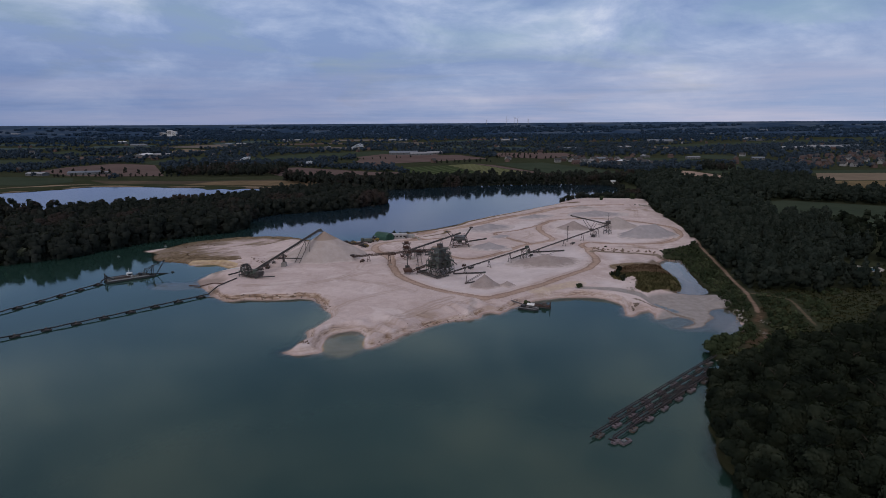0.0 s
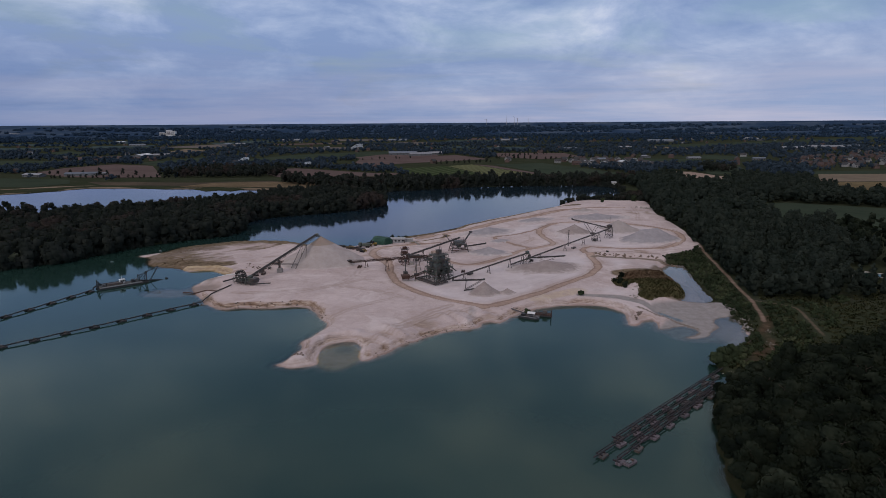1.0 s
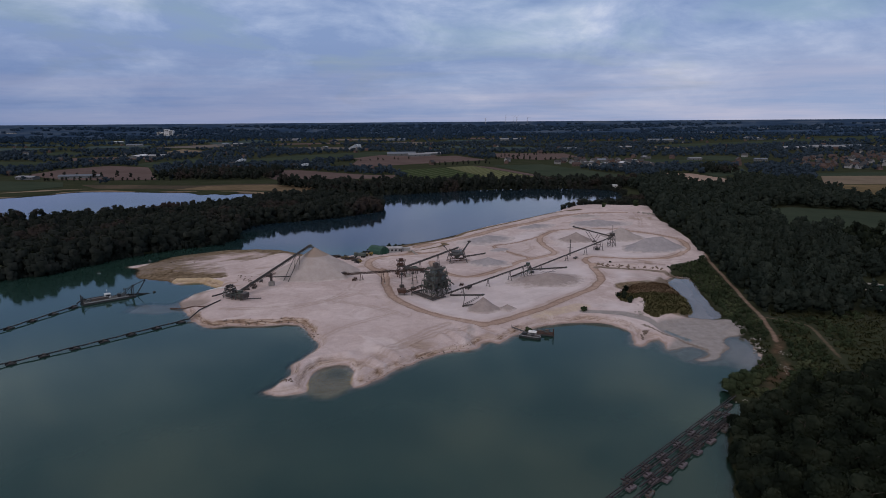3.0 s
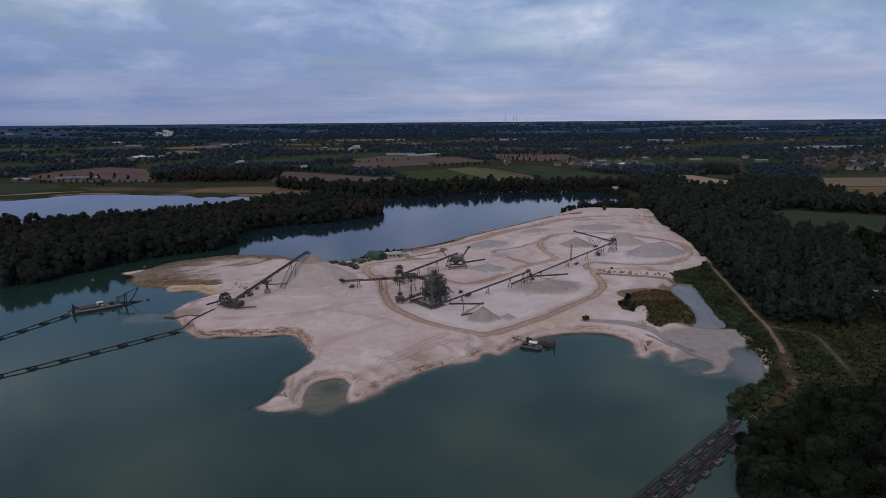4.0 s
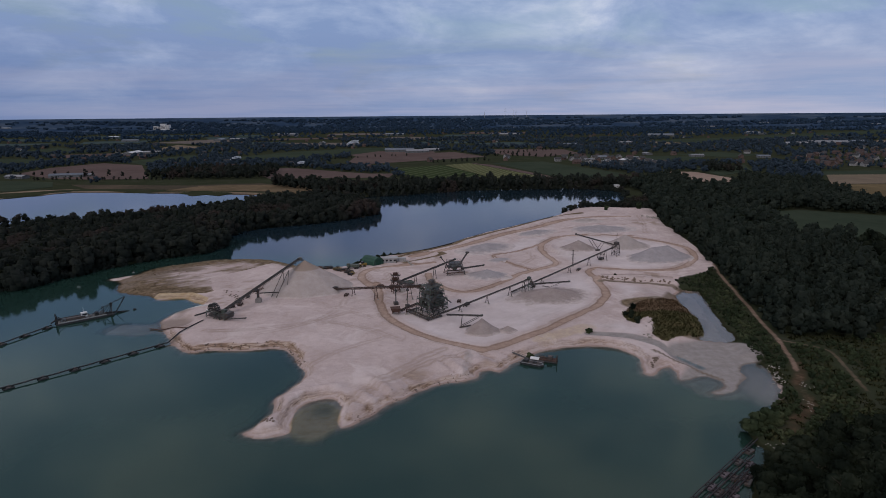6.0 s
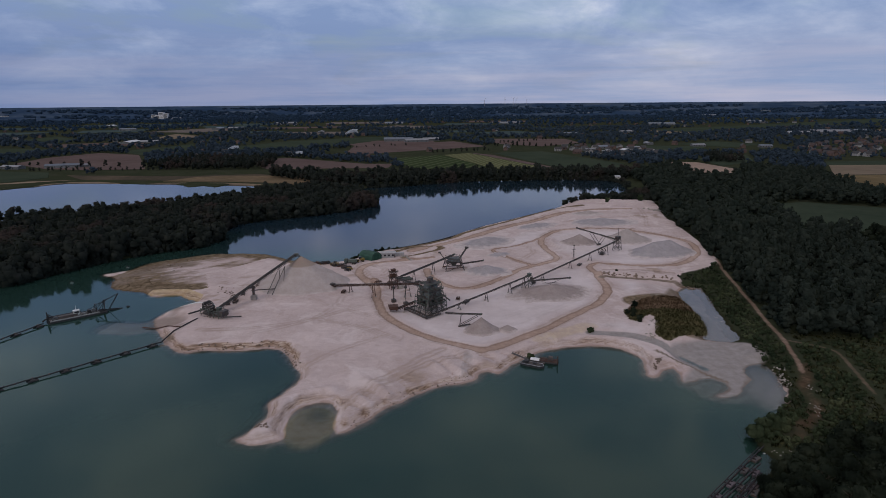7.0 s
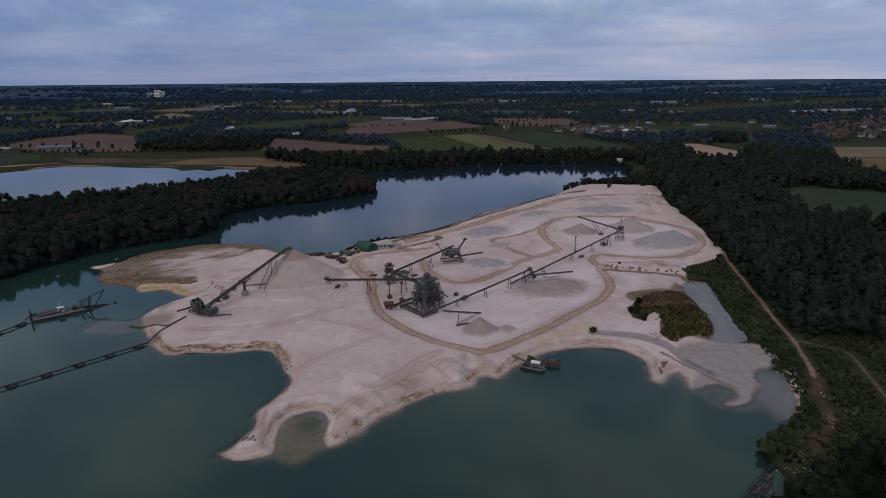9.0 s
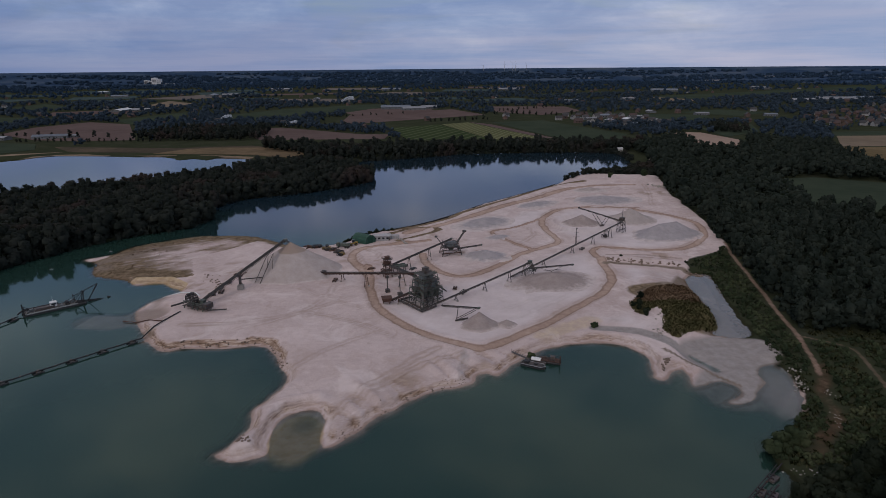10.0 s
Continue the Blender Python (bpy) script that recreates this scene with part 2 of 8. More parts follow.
GROUND, WATER = ground_material(), water_material()
LEAF = leaf_material("leaves", [(0.0076, 0.0108, 0.0086), (0.013, 0.0178, 0.013), (0.0216, 0.0281, 0.0194), (0.0367, 0.0443, 0.0302)])
LEAF_BELT = leaf_material("leaves_belt", [(0.0145, 0.0192, 0.0172), (0.0238, 0.029, 0.0257), (0.0396, 0.0449, 0.0396)], (0.0554, 0.0409, 0.0383))
LEAF_PINE = leaf_material("needles", [(0.0174, 0.0247, 0.021), (0.0275, 0.0362, 0.0305), (0.0435, 0.0536, 0.0435)])
# leaves of distant woods are blued to imitate haze
LEAF_FAR_HAZE = leaf_material("leaves_far_haze", [(0.0246, 0.0392, 0.058), (0.0377, 0.0566, 0.0798), (0.058, 0.0798, 0.1058)])
LEAF_BLUE_HAZE = leaf_material("leaves_blue_haze", [(0.0207, 0.0387, 0.0696), (0.0296, 0.0542, 0.0927), (0.0464, 0.0747, 0.116)])
LEAF_PALE = leaf_material("leaves_willow", [(0.05, 0.06, 0.04), (0.085, 0.095, 0.065), (0.13, 0.14, 0.10)])
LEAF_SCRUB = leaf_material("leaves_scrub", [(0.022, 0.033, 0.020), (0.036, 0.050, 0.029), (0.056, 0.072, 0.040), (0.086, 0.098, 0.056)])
REED = leaf_material("reeds", [(0.070, 0.070, 0.034), (0.11, 0.105, 0.052), (0.165, 0.140, 0.078)])
BARK = worn("bark", (0.05, 0.04, 0.03), (0.12, 0.10, 0.08), 2.0, 0.95)
STEEL = worn("weathered_steel", (0.045, 0.047, 0.050), (0.115, 0.115, 0.118), 0.9, 0.65, 0.2, (0.10, 0.055, 0.035))
STEEL_GREEN = worn("green_painted_steel", (0.058, 0.080, 0.072), (0.115, 0.142, 0.128), 0.9, 0.6, 0.0, (0.075, 0.055, 0.042))
STEEL_BLUE = worn("blue_grey_steel", (0.085, 0.105, 0.118), (0.175, 0.205, 0.220), 0.8, 0.6, 0.0, (0.09, 0.06, 0.045))
RUST = worn("rusty_steel", (0.052, 0.031, 0.026), (0.11, 0.064, 0.051), 0.9, 0.85, 0.0)
RUBBER = worn("conveyor_rubber", (0.018, 0.018, 0.019), (0.05, 0.048, 0.046), 1.2, 0.8)
DARK = worn("black_pipe", (0.014, 0.015, 0.017), (0.035, 0.036, 0.040), 0.8, 0.55)
WHITE = worn("white_paint", (0.52, 0.53, 0.54), (0.74, 0.75, 0.76), 1.0, 0.5)
SHED_GREEN = worn("green_sheet", (0.022, 0.064, 0.046), (0.038, 0.095, 0.069), 0.5, 0.5)
ROOF_GREY = worn("grey_roof", (0.15, 0.16, 0.18), (0.27, 0.28, 0.30), 0.4, 0.7)
GLASS = worn("dark_window", (0.012, 0.014, 0.018), (0.03, 0.034, 0.04), 0.5, 0.15)
YELLOW = worn("yellow_paint", (0.17, 0.115, 0.03), (0.30, 0.205, 0.05), 1.0, 0.5)
TYRE = worn("tyre_rubber", (0.012, 0.012, 0.012), (0.03, 0.03, 0.03), 2.0, 0.9)


def pile_material(name, lo, hi, cap=None):
    m, n = material(name)
    p = place_of(n)
    loc = n.add("ShaderNodeTexCoord").outputs["Object"]
    a = n.noise(p, 0.25, 6.0, 0.6)
    b = n.noise(p, 1.8, 4.0, 0.6)
    c = n.ramp(n.math("ADD", n.math("MULTIPLY", a, 0.6), n.math("MULTIPLY", b, 0.4)), [(0.35, lo), (0.65, hi)])
    if cap:
        z = n.math("ADD", n.add("ShaderNodeSeparateXYZ", (loc,)).outputs[2], n.math("MULTIPLY", a, 1.0))
        c = n.mix(n.ramp(n.math("DIVIDE", z, 20.0), [(0.53, (0, 0, 0)), (0.55, (0.8, 0.8, 0.8))]), c, cap)
    # the foot is lost in loose pale sand
    low = n.math("ADD", n.add("ShaderNodeSeparateXYZ", (loc,)).outputs[2], n.math("MULTIPLY_ADD", n.noise(p, 0.3, 7.0, 0.72), 2.4, -1.2))
    c = n.mix(n.ramp(n.math("DIVIDE", low, 4.0), [(0.0, (0.95, 0.95, 0.95)), (0.20, (0, 0, 0))]), c, n.ramp(a, [(0.35, (0.46, 0.395, 0.375)), (0.65, (0.56, 0.49, 0.475))]))
    finish(n, c, 0.95, 0.0, b, 0.4, 0.3, 0.0)
    return m


PILE_SAND = pile_material("sand_heap", (0.335, 0.288, 0.270), (0.43, 0.378, 0.360), (0.265, 0.205, 0.165))
PILE_GRAVEL = pile_material("gravel_heap", (0.255, 0.210, 0.198), (0.345, 0.295, 0.280))
PILE_GREY = pile_material("grey_gravel_heap", (0.265, 0.245, 0.254), (0.365, 0.338, 0.345))
PILE_PALE = pile_material("pale_heap", (0.30, 0.26, 0.245), (0.39, 0.345, 0.33))


# ---- plan of the shores, in metres ----
def spline(pts, closed=False, sub=4):
    """A smooth line through the points."""
    p = np.array(pts, float)
    n = len(p)
    out = []
    for i in range(n if closed else n - 1):
        a, b, c, d = (p[(i + k) % n] if closed else p[min(max(i + k, 0), n - 1)] for k in (-1, 0, 1, 2))
        for t in np.arange(sub) / sub:
            out.append(0.5 * (2 * b + (c - a) * t + (2 * a - 5 * b + 4 * c - d) * t * t + (3 * b - a - 3 * c + d) * t ** 3))
    if not closed:
        out.append(p[-1])
    return np.array(out)


def away(line, x, y, closed=False):
    """Distance from the places (x, y) to a line."""
    best = np.full(x.shape, 1e9)
    ends = np.roll(line, -1, axis=0) if closed else line[1:]
    for (ax, ay), (bx, by) in zip(line[: len(ends)], ends):
        dx, dy = bx - ax, by - ay
        t = np.clip(((x - ax) * dx + (y - ay) * dy) / max(dx * dx + dy * dy, 1e-9), 0, 1)
        best = np.minimum(best, (x - ax - t * dx) ** 2 + (y - ay - t * dy) ** 2)
    return np.sqrt(best)


def within(line, x, y):
    """Whether the places (x, y) lie inside a closed line."""
    ins = np.zeros(x.shape, bool)
    for (ax, ay), (bx, by) in zip(line, np.roll(line, -1, axis=0)):
        if ay != by:
            ins ^= ((ay > y) != (by > y)) & (x < (bx - ax) * (y - ay) / (by - ay) + ax)
    return ins


def depth_in(line, x, y):
    """Signed distance: positive inside a closed line."""
    return np.where(within(line, x, y), 1, -1) * away(line, x, y, True)


def hashed(i, j, seed):
    v = np.sin(i * 127.1 + j * 311.7 + seed * 74.7) * 43758.5453
    return v - np.floor(v)


def rough(x, y, size, seed=0, octaves=3):
    """Value noise about zero, its largest lumps as wide as size."""
    total, amp = np.zeros(np.shape(x)), 1.0
    for o in range(octaves):
        u, v = x / size, y / size
        i, j = np.floor(u), np.floor(v)
        s, t = u - i, v - j
        s, t = s * s * (3 - 2 * s), t * t * (3 - 2 * t)
        a, b = hashed(i, j, seed + o), hashed(i + 1, j, seed + o)
        c, d = hashed(i, j + 1, seed + o), hashed(i + 1, j + 1, seed + o)
        total += amp * ((a * (1 - s) + b * s) * (1 - t) + (c * (1 - s) + d * s) * t - 0.5) * 2
        size, amp = size / 2.1, amp * 0.5
    return total / 1.6


def step(v, lo, hi):
    t = np.clip((v - lo) / (hi - lo), 0, 1)
    return t * t * (3 - 2 * t)


# the sand's southern waterline, from the western lobe round the tongue to the sandbar
COAST_SAND = [(-194, 387), (-187, 383), (-181, 376), (-172, 358), (-154, 353), (-144, 344), (-133, 347), (-119, 335), (-123, 326), (-127, 319), (-127, 308), (-118, 292), (-112, 282), (-101, 271),
              (-91, 273), (-76, 273), (-64, 275), (-56, 266), (-51, 255), (-47, 247), (-51, 235), (-54, 227), (-53, 220), (-56, 211), (-58, 207), (-52, 204), (-44, 205.5), (-44.8, 211), (-45, 218), (-42, 225), (-36.5, 228.5), (-31.8, 226.5), (-29.8, 221), (-30, 214), (-29, 209), (-24, 212), (-13, 226), (1, 238), (14, 244), (16, 249), (20, 251), (24, 249), (32, 259), (43, 269), (58, 274), (71, 273), (78, 266), (79, 256), (77, 247), (80, 245), (84, 250)]
COAST_BAR = [(87, 253), (88, 248), (87, 240), (94, 243), (99, 244), (102, 240), (99, 235), (93, 231), (97, 229), (102, 231), (107, 236), (112, 243), (115, 251), (123, 256)]
COAST_EAST = [(124, 252), (122, 242), (120, 233), (114, 224), (106, 215), (96, 209), (94, 200), (95, 193), (92, 188), (85, 181), (79, 170), (75, 157), (71, 149), (67, 135), (66, 126), (64, 112), (64, 80), (75, 0), (90, -300)]
COAST_BELT = [(-620, -300), (-620, 180), (-430, 290), (-320, 325), (-260, 349), (-247, 361), (-233, 371), (-219, 397), (-205, 420), (-184, 440), (-163, 460), (-158, 478), (-168, 503), (-166, 528), (-150, 548), (-126, 563), (-101, 578), (-84, 593), (-62, 619), (-66, 650), (-90, 700)]
COAST_NORTH = [(-80, 749), (-45, 757), (-7, 776), (54, 800), (123, 806), (191, 801), (218, 775), (214, 731), (200, 682), (180, 662), (149, 651), (124, 625), (108, 594)]
COAST_WEST = [(87, 569), (60, 539), (35, 511), (13, 480), (-6, 458), (-24, 444), (-41, 433), (-54, 413), (-68, 405), (-83, 409), (-103, 425), (-116, 431), (-132, 433), (-147, 432), (-158, 427), (-167, 420), (-177, 411), (-180, 402), (-184, 396), (-189, 391)]
LAKE = spline(COAST_SAND + COAST_BAR + COAST_EAST + COAST_BELT + COAST_NORTH + COAST_WEST, True, 3)
POND = spline([(140, 350), (129, 351), (124, 335), (122, 318), (119, 300), (115, 287), (111, 281), (119, 277.5), (126, 280), (130, 300), (134, 324)], True)
FAR_LAKE = spline([(-640, 640), (-540, 735), (-484, 782), (-467, 812), (-404, 805), (-318, 789), (-300, 767), (-282, 776), (-262, 764), (-254, 785), (-231, 787), (-211, 764), (-203, 735), (-200, 695), (-210, 664), (-238, 622), (-281, 588), (-323, 556), (-362, 560), (-420, 548), (-640, 538)], True)
DARK_POND = spline([(218, 322), (226, 317), (236, 319), (240, 327), (233, 333), (222, 331)], True)
# the sand's border on the land side; it runs out under the water elsewhere
SAND = spline([(-210, 380), (-150, 330), (-140, 280), (-70, 255), (-70, 200), (-30, 195), (30, 235), (90, 220), (118, 226), (123, 254), (118, 262), (121, 275), (125, 294), (129, 320), (133, 346), (131, 362),
               (153, 377), (168, 395), (172, 419), (178, 447), (182, 479), (186, 517), (188, 540), (198, 590), (206, 622), (165, 632), (140, 634), (100, 620), (60, 570), (0, 490), (-60, 445), (-120, 460), (-200, 420)], True, 3)
ROADS = [([(-33, 363), (-30, 345), (-28, 329), (-24, 311), (-17, 297), (-9, 286), (0, 277), (9, 271), (17, 267), (22, 267), (30, 273), (40, 281), (52, 292), (65, 306), (77, 319), (84, 330), (88, 342), (89, 355), (89, 371), (89, 384), (94, 392)], 2.2),
         ([(94, 392), (101, 392), (115, 387), (130, 385), (141, 388), (153, 399), (165, 417), (170, 437), (170, 449), (162, 463), (151, 477), (140, 484)], 2.3),
         ([(147, 488), (120, 494), (99, 491), (88, 485), (77, 468), (71, 448), (72, 427), (74, 411), (72, 401), (63, 393), (48, 380), (34, 361), (25, 350), (19, 346), (11, 346), (4, 353), (-2, 364), (-5, 382)], 2.2),
         ([(-16, 427), (13, 455), (33, 477), (56, 505), (80, 528), (109, 560), (141, 576), (170, 578)], 3.2),
         ([(72, 459), (52, 437), (37, 427), (46, 405), (56, 388)], 1.3),
         ([(-30, 345), (-38, 363), (-43, 378), (-40, 394), (-21, 402), (-2, 410)], 2.4)]
TRACKS = [([(169, 399), (163, 374), (154, 332), (146, 297), (142, 277), (136, 256), (132, 246)], 0.75), ([(141, 276), (147, 272), (155, 264), (152, 250), (146, 228)], 0.7), ([(132, 246), (128, 236), (122, 222)], 1.1)]
MARSH = spline([(101, 325), (111, 330), (121, 328), (121, 317), (117, 294), (113, 285), (100, 278), (94, 274), (92, 278), (95, 288), (98, 298), (97, 304), (92, 299), (88, 294), (86, 300), (89, 310)], True)


def axis(parts, grow, far):
    """Grid lines: fine stretches (from, to, pitch), then ever wider ones."""
    v = [parts[0][0]]
    for a, b, s in parts:
        v += list(np.arange(a + s, b + 1e-6, s))
    lo, hi, s0, s1 = v[0], v[-1], parts[0][2], parts[-1][2]
    left, right = [], []
    while lo > -far:
        s0 *= grow
        lo -= s0
        left.append(lo)
    while hi < far:
        s1 *= grow
        hi += s1
        right.append(hi)
    return np.array(left[::-1] + v + right)


XS = axis([(-204, 204, 1.2)], 1.08, 4990)
YS = axis([(112, 420, 1.2), (420, 640, 2.1)], 1.08, 4990)
GX, GY = np.meshgrid(XS, YS)


def land_height(x, y):
    """Height of the ground, and its zones, at places (x, y)."""
    wob = 1 - step(np.hypot(x, y - 330), 500, 800)
    wx, wy = x + wob * (1.5 * rough(x, y, 9, 3) + 0.7 * rough(x, y, 3.1, 4, 2)), y + wob * (1.5 * rough(x, y, 9, 7) + 0.7 * rough(x, y, 3.1, 8, 2))
    lake = depth_in(LAKE, wx, wy)
    water = np.maximum.reduce([lake, depth_in(POND, wx, wy), depth_in(FAR_LAKE, wx, wy), depth_in(DARK_POND, wx, wy)])
    sand = depth_in(SAND, x + 3 * rough(x, y, 14, 11), y + 3 * rough(x, y, 14, 12))
    bar = 1 - step(away(np.array([(99, 236), (110, 248), (104, 262), (115, 266)]), x, y), 9, 17)
    flat_w = 1 - step(away(np.array([(-143, 301), (-132, 299), (-120, 306)]), x, y), 5, 12)
    pit = 1 - step(np.hypot((x + 37) / 9.5, (y - 214) / 16.0), 0.55, 1.12)
    flat_lobe = 0.6 * (1 - step(np.hypot((x + 152) / 60, (y - 392) / 52), 0.6, 1.0))
    east = step(x, 96, 110) * (1 - step(y, 345, 375)) * step(y, 205, 215)
    low = np.clip(np.maximum.reduce([bar, flat_w, pit, flat_lobe]), 0, 1)
    shore = -water
    # a ragged bluff of sand, cut by the water, then a level floor
    edge = 2.0 + 1.2 * rough(x, y, 17, 21)
    up = np.where(shore > 0, 0.35 * step(shore, 0, 1.5) + 1.9 * step(shore, 1.0, 2.6 + np.abs(edge)) + 0.7 * step(shore, 4, 16), 0)
    up_low = 0.25 * step(shore, 0, 6) + 0.35 * step(shore, 5, 22)
    height = np.where(shore > 0, up * (1 - low) + up_low * low, 0)
    grass = 1 - step(sand, -4, 0)
    height = np.where(shore > 0, height * (1 - grass) + grass * (0.3 + 1.2 * step(shore, 0, 7)), height)
    shoal = np.maximum.reduce([bar, flat_w * 1.0, pit, 0.98 * (1 - step(np.hypot((x - 112) / 22, (y - 236) / 18), 0.6, 1.3)), 0.55 * (1 - step(sand, -6, 0)) * 0])
    slope = 0.75 * (1 - 0.955 * np.clip(shoal, 0, 1))
    out = np.maximum(-shore, 0)
    under = -np.minimum(np.minimum(out, 1.2) * 0.2 + np.maximum(out - 1.2, 0) * slope * 1.5, 6)
    under = np.where(flat_w > 0.05, np.maximum(under, -0.3 - 4 * (1 - flat_w) ** 2), under)
    under = np.where(pit > 0.05, np.maximum(under, -0.10 - 3 * (1 - pit) ** 2), under)
    under = np.where(within(POND, x, y), np.maximum(under, -0.16), under)
    under = under - np.where(shore < 0, 0.55 * np.exp(-((x + 35.7) / 3.2) ** 2 - ((y - 220.5) / 3.6) ** 2), 0)
    height = np.where(shore > 0, height, under)
    road, rims = np.zeros(x.shape), np.zeros(x.shape)
    for pts, wide in ROADS:
        d = away(spline(pts), x + 0.8 * rough(x, y, 6, 31), y + 0.8 * rough(x, y, 6, 32))
        road = np.maximum(road, 1 - step(d, wide * 0.35, wide * 1.6))
        rims = np.maximum(rims, np.exp(-((d - wide * 1.35) / 0.7) ** 2))
        height += np.where(shore > 3, 0.45 * np.exp(-((d - wide * 1.6) / 0.9) ** 2) - 0.25 * (1 - step(d, wide * 0.8, wide * 1.4)), 0)
    for pts, wide in TRACKS:
        d = away(spline(pts), x + 0.5 * rough(x, y, 14, 33), y + 0.5 * rough(x, y, 14, 34))
        road = np.maximum(road, (0.33 if pts[0][1] < 250 else 0.55 if wide > 0.72 else 0.42) * (1 - step(d, wide * 0.9, wide * 2.7)))
    # rain gullies down the southern slope
    along = x * 0.77 + y * 0.63
    south = step(x, -34, -26) * (1 - step(x, 34, 44)) * (1 - step(y, 262, 272))
    gully = np.abs(rough(along, (y - x) * 0.12, 4.2, 81, 3))
    slope_s = south * step(shore, 0.5, 3) * (1 - step(shore, 10, 24))
    height += slope_s * (-1.0 + 2.0 * gully) * 1.15
    core = step(sand, -2, 6) * step(shore, 2, 8) * (1 - low)
    height += core * (0.35 * rough(x, y, 26, 41, 4) + 0.16 * rough(x, y, 5, 42, 2))
    # low sand ridges: the western lobe, the north bank, the spit between road and pond
    for a, tall, wide in (([(-165, 398), (-146, 415), (-118, 414), (-100, 400)], 0.5, 12), ([(20, 478), (80, 545), (140, 600), (190, 600)], 1.2, 7), ([(90, 368), (106, 367), (125, 360), (136, 353)], 1.9, 4.5),
                          ([(-53, 209), (-49, 220), (-44, 230), (-34, 234)], 1.0, 2.2), ([(66, 284), (82, 280), (92, 268), (100, 252)], -0.5, 2.4), ([(-20, 405), (5, 430), (-12, 436), (-26, 424)], 0.9, 2.5), ([(98 + 20 * math.cos(a * 0.5), 446 + 19 * math.sin(a * 0.5)) for a in range(14)], 1.7, 1.8),
                          ([(92, 384), (112, 380), (128, 374), (140, 364)], 0.9, 2.0), ([(30, 262), (44, 273), (60, 279), (74, 276), (82, 264)], 0.7, 2.0)):
        d = away(spline(a), x, y)
        height += np.where(shore > 0.5, tall * np.exp(-(d / wide) ** 2) * step(shore, 0, 5), 0)
    height += 0.12 * rough(x, y, 60, 51) * step(shore, 3, 20) * (1 - core)
    zones = {"sand": np.clip(0.5 + sand / 5.0, 0, 1), "road": np.clip(road * np.where(shore > 0.5, 1, 0), 0, 1)}
    lobe = within(np.array([(-200, 375), (-150, 345), (-118, 350), (-132, 385), (-110, 405), (-100, 420), (-130, 445), (-190, 425)]), x, y)
    lobe_d = away(np.array([(-172, 362), (-150, 352), (-160, 372), (-172, 392), (-160, 412), (-137, 428), (-108, 424)]), x, y)
    dark_d = away(np.array([(-174, 376), (-164, 384), (-156, 398)]), x, y)
    tip = step(away(np.array([(-196, 386), (-186, 389)]), x, y), 3, 7)
    streaks0 = 0.5 + 0.5 * rough(x * 0.4 + y * 0.25, y - x * 0.55, 5, 39, 3)
    nw = away(spline([(-26, 436), (-4, 452), (20, 478), (46, 508), (72, 540), (100, 572), (132, 592)]), x, y)
    loop = away(spline([(-20, 408), (4, 432), (-10, 440), (-26, 424)]), x, y)
    reed = away(np.array([(98, 322), (112, 326), (116, 305), (108, 286)]), x, y)
    zones["olive"] = np.clip(np.maximum.reduce([tip * lobe * (1 - step(shore, 8, 30)) * (0.6 + 0.6 * streaks0), tip * lobe * (1 - step(lobe_d, 6, 26)) * (0.4 + 0.6 * streaks0), 1.1 * (1 - step(away(np.array([(-172, 360), (-160, 357), (-150, 356)]), x, y), 3, 8)), 0.85 * (1 - step(nw, 1, 4.5)), 1.0 * (1 - step(loop, 1.2, 4.2)), 0.9 * (1 - step(reed, 5, 12))]), 0, 1)
    rim_d = away(spline([(-184, 400), (-172, 414), (-156, 424), (-132, 429), (-112, 426), (-94, 414), (-82, 406)]), x, y)
    zones["olive"] = np.clip(np.maximum(zones["olive"], tip * (1 - step(rim_d, 2, 13 + 5 * rough(x, y, 15, 83))) * (0.55 + 0.6 * streaks0)), 0, 1)
    zones["olive"] = np.clip(np.maximum(zones["olive"], tip * lobe * np.clip(0.1 + 0.75 * streaks0, 0, 0.75)), 0, 1)
    tracks = np.zeros(x.shape)
    for pts in ([(-22, 232), (-4, 252), (12, 262)], [(-30, 222), (-20, 238), (-6, 256), (4, 266)], [(-48, 250), (-40, 262), (-20, 280)], [(-100, 290), (-80, 290), (-55, 300), (-35, 318)], [(-60, 330), (-48, 318), (-30, 305)],
                [(-50, 300), (-30, 290), (-14, 276)], [(-75, 285), (-60, 295), (-48, 312), (-45, 335)], [(30, 300), (45, 312), (60, 322)], [(28, 288), (48, 304), (70, 326)], [(50, 400), (62, 420), (60, 440)], [(100, 520), (130, 535), (165, 540)],
                [(98 + 17.5 * math.cos(a * 0.4), 446 + 16.5 * math.sin(a * 0.4)) for a in range(17)], [(98 + 22.5 * math.cos(a * 0.4), 446 + 21.5 * math.sin(a * 0.4)) for a in range(17)], [(125 + 8 * math.cos(a * 0.4), 430 + 9 * math.sin(a * 0.4)) for a in range(13)], [(58 + 23 * math.cos(a * 0.4), 335 + 17 * math.sin(a * 0.4)) for a in range(12)],
                [(120, 400), (145, 408), (155, 425)], [(-42, 395), (-30, 385), (-26, 370)], [(-45, 392), (-38, 376), (-34, 360)], [(60, 470), (85, 500), (115, 512)], [(160, 500), (172, 540), (180, 580)], [(-20, 395), (0, 400), (20, 410)]):
        d = away(spline(pts), x + 0.9 * rough(x, y, 7, 35), y + 0.9 * rough(x, y, 7, 36))
        tracks = np.maximum(tracks, 0.8 * np.exp(-((np.abs(d) - 1.1) / 0.6) ** 2))
    # ground churned up round the plants
    yard = np.zeros(x.shape)
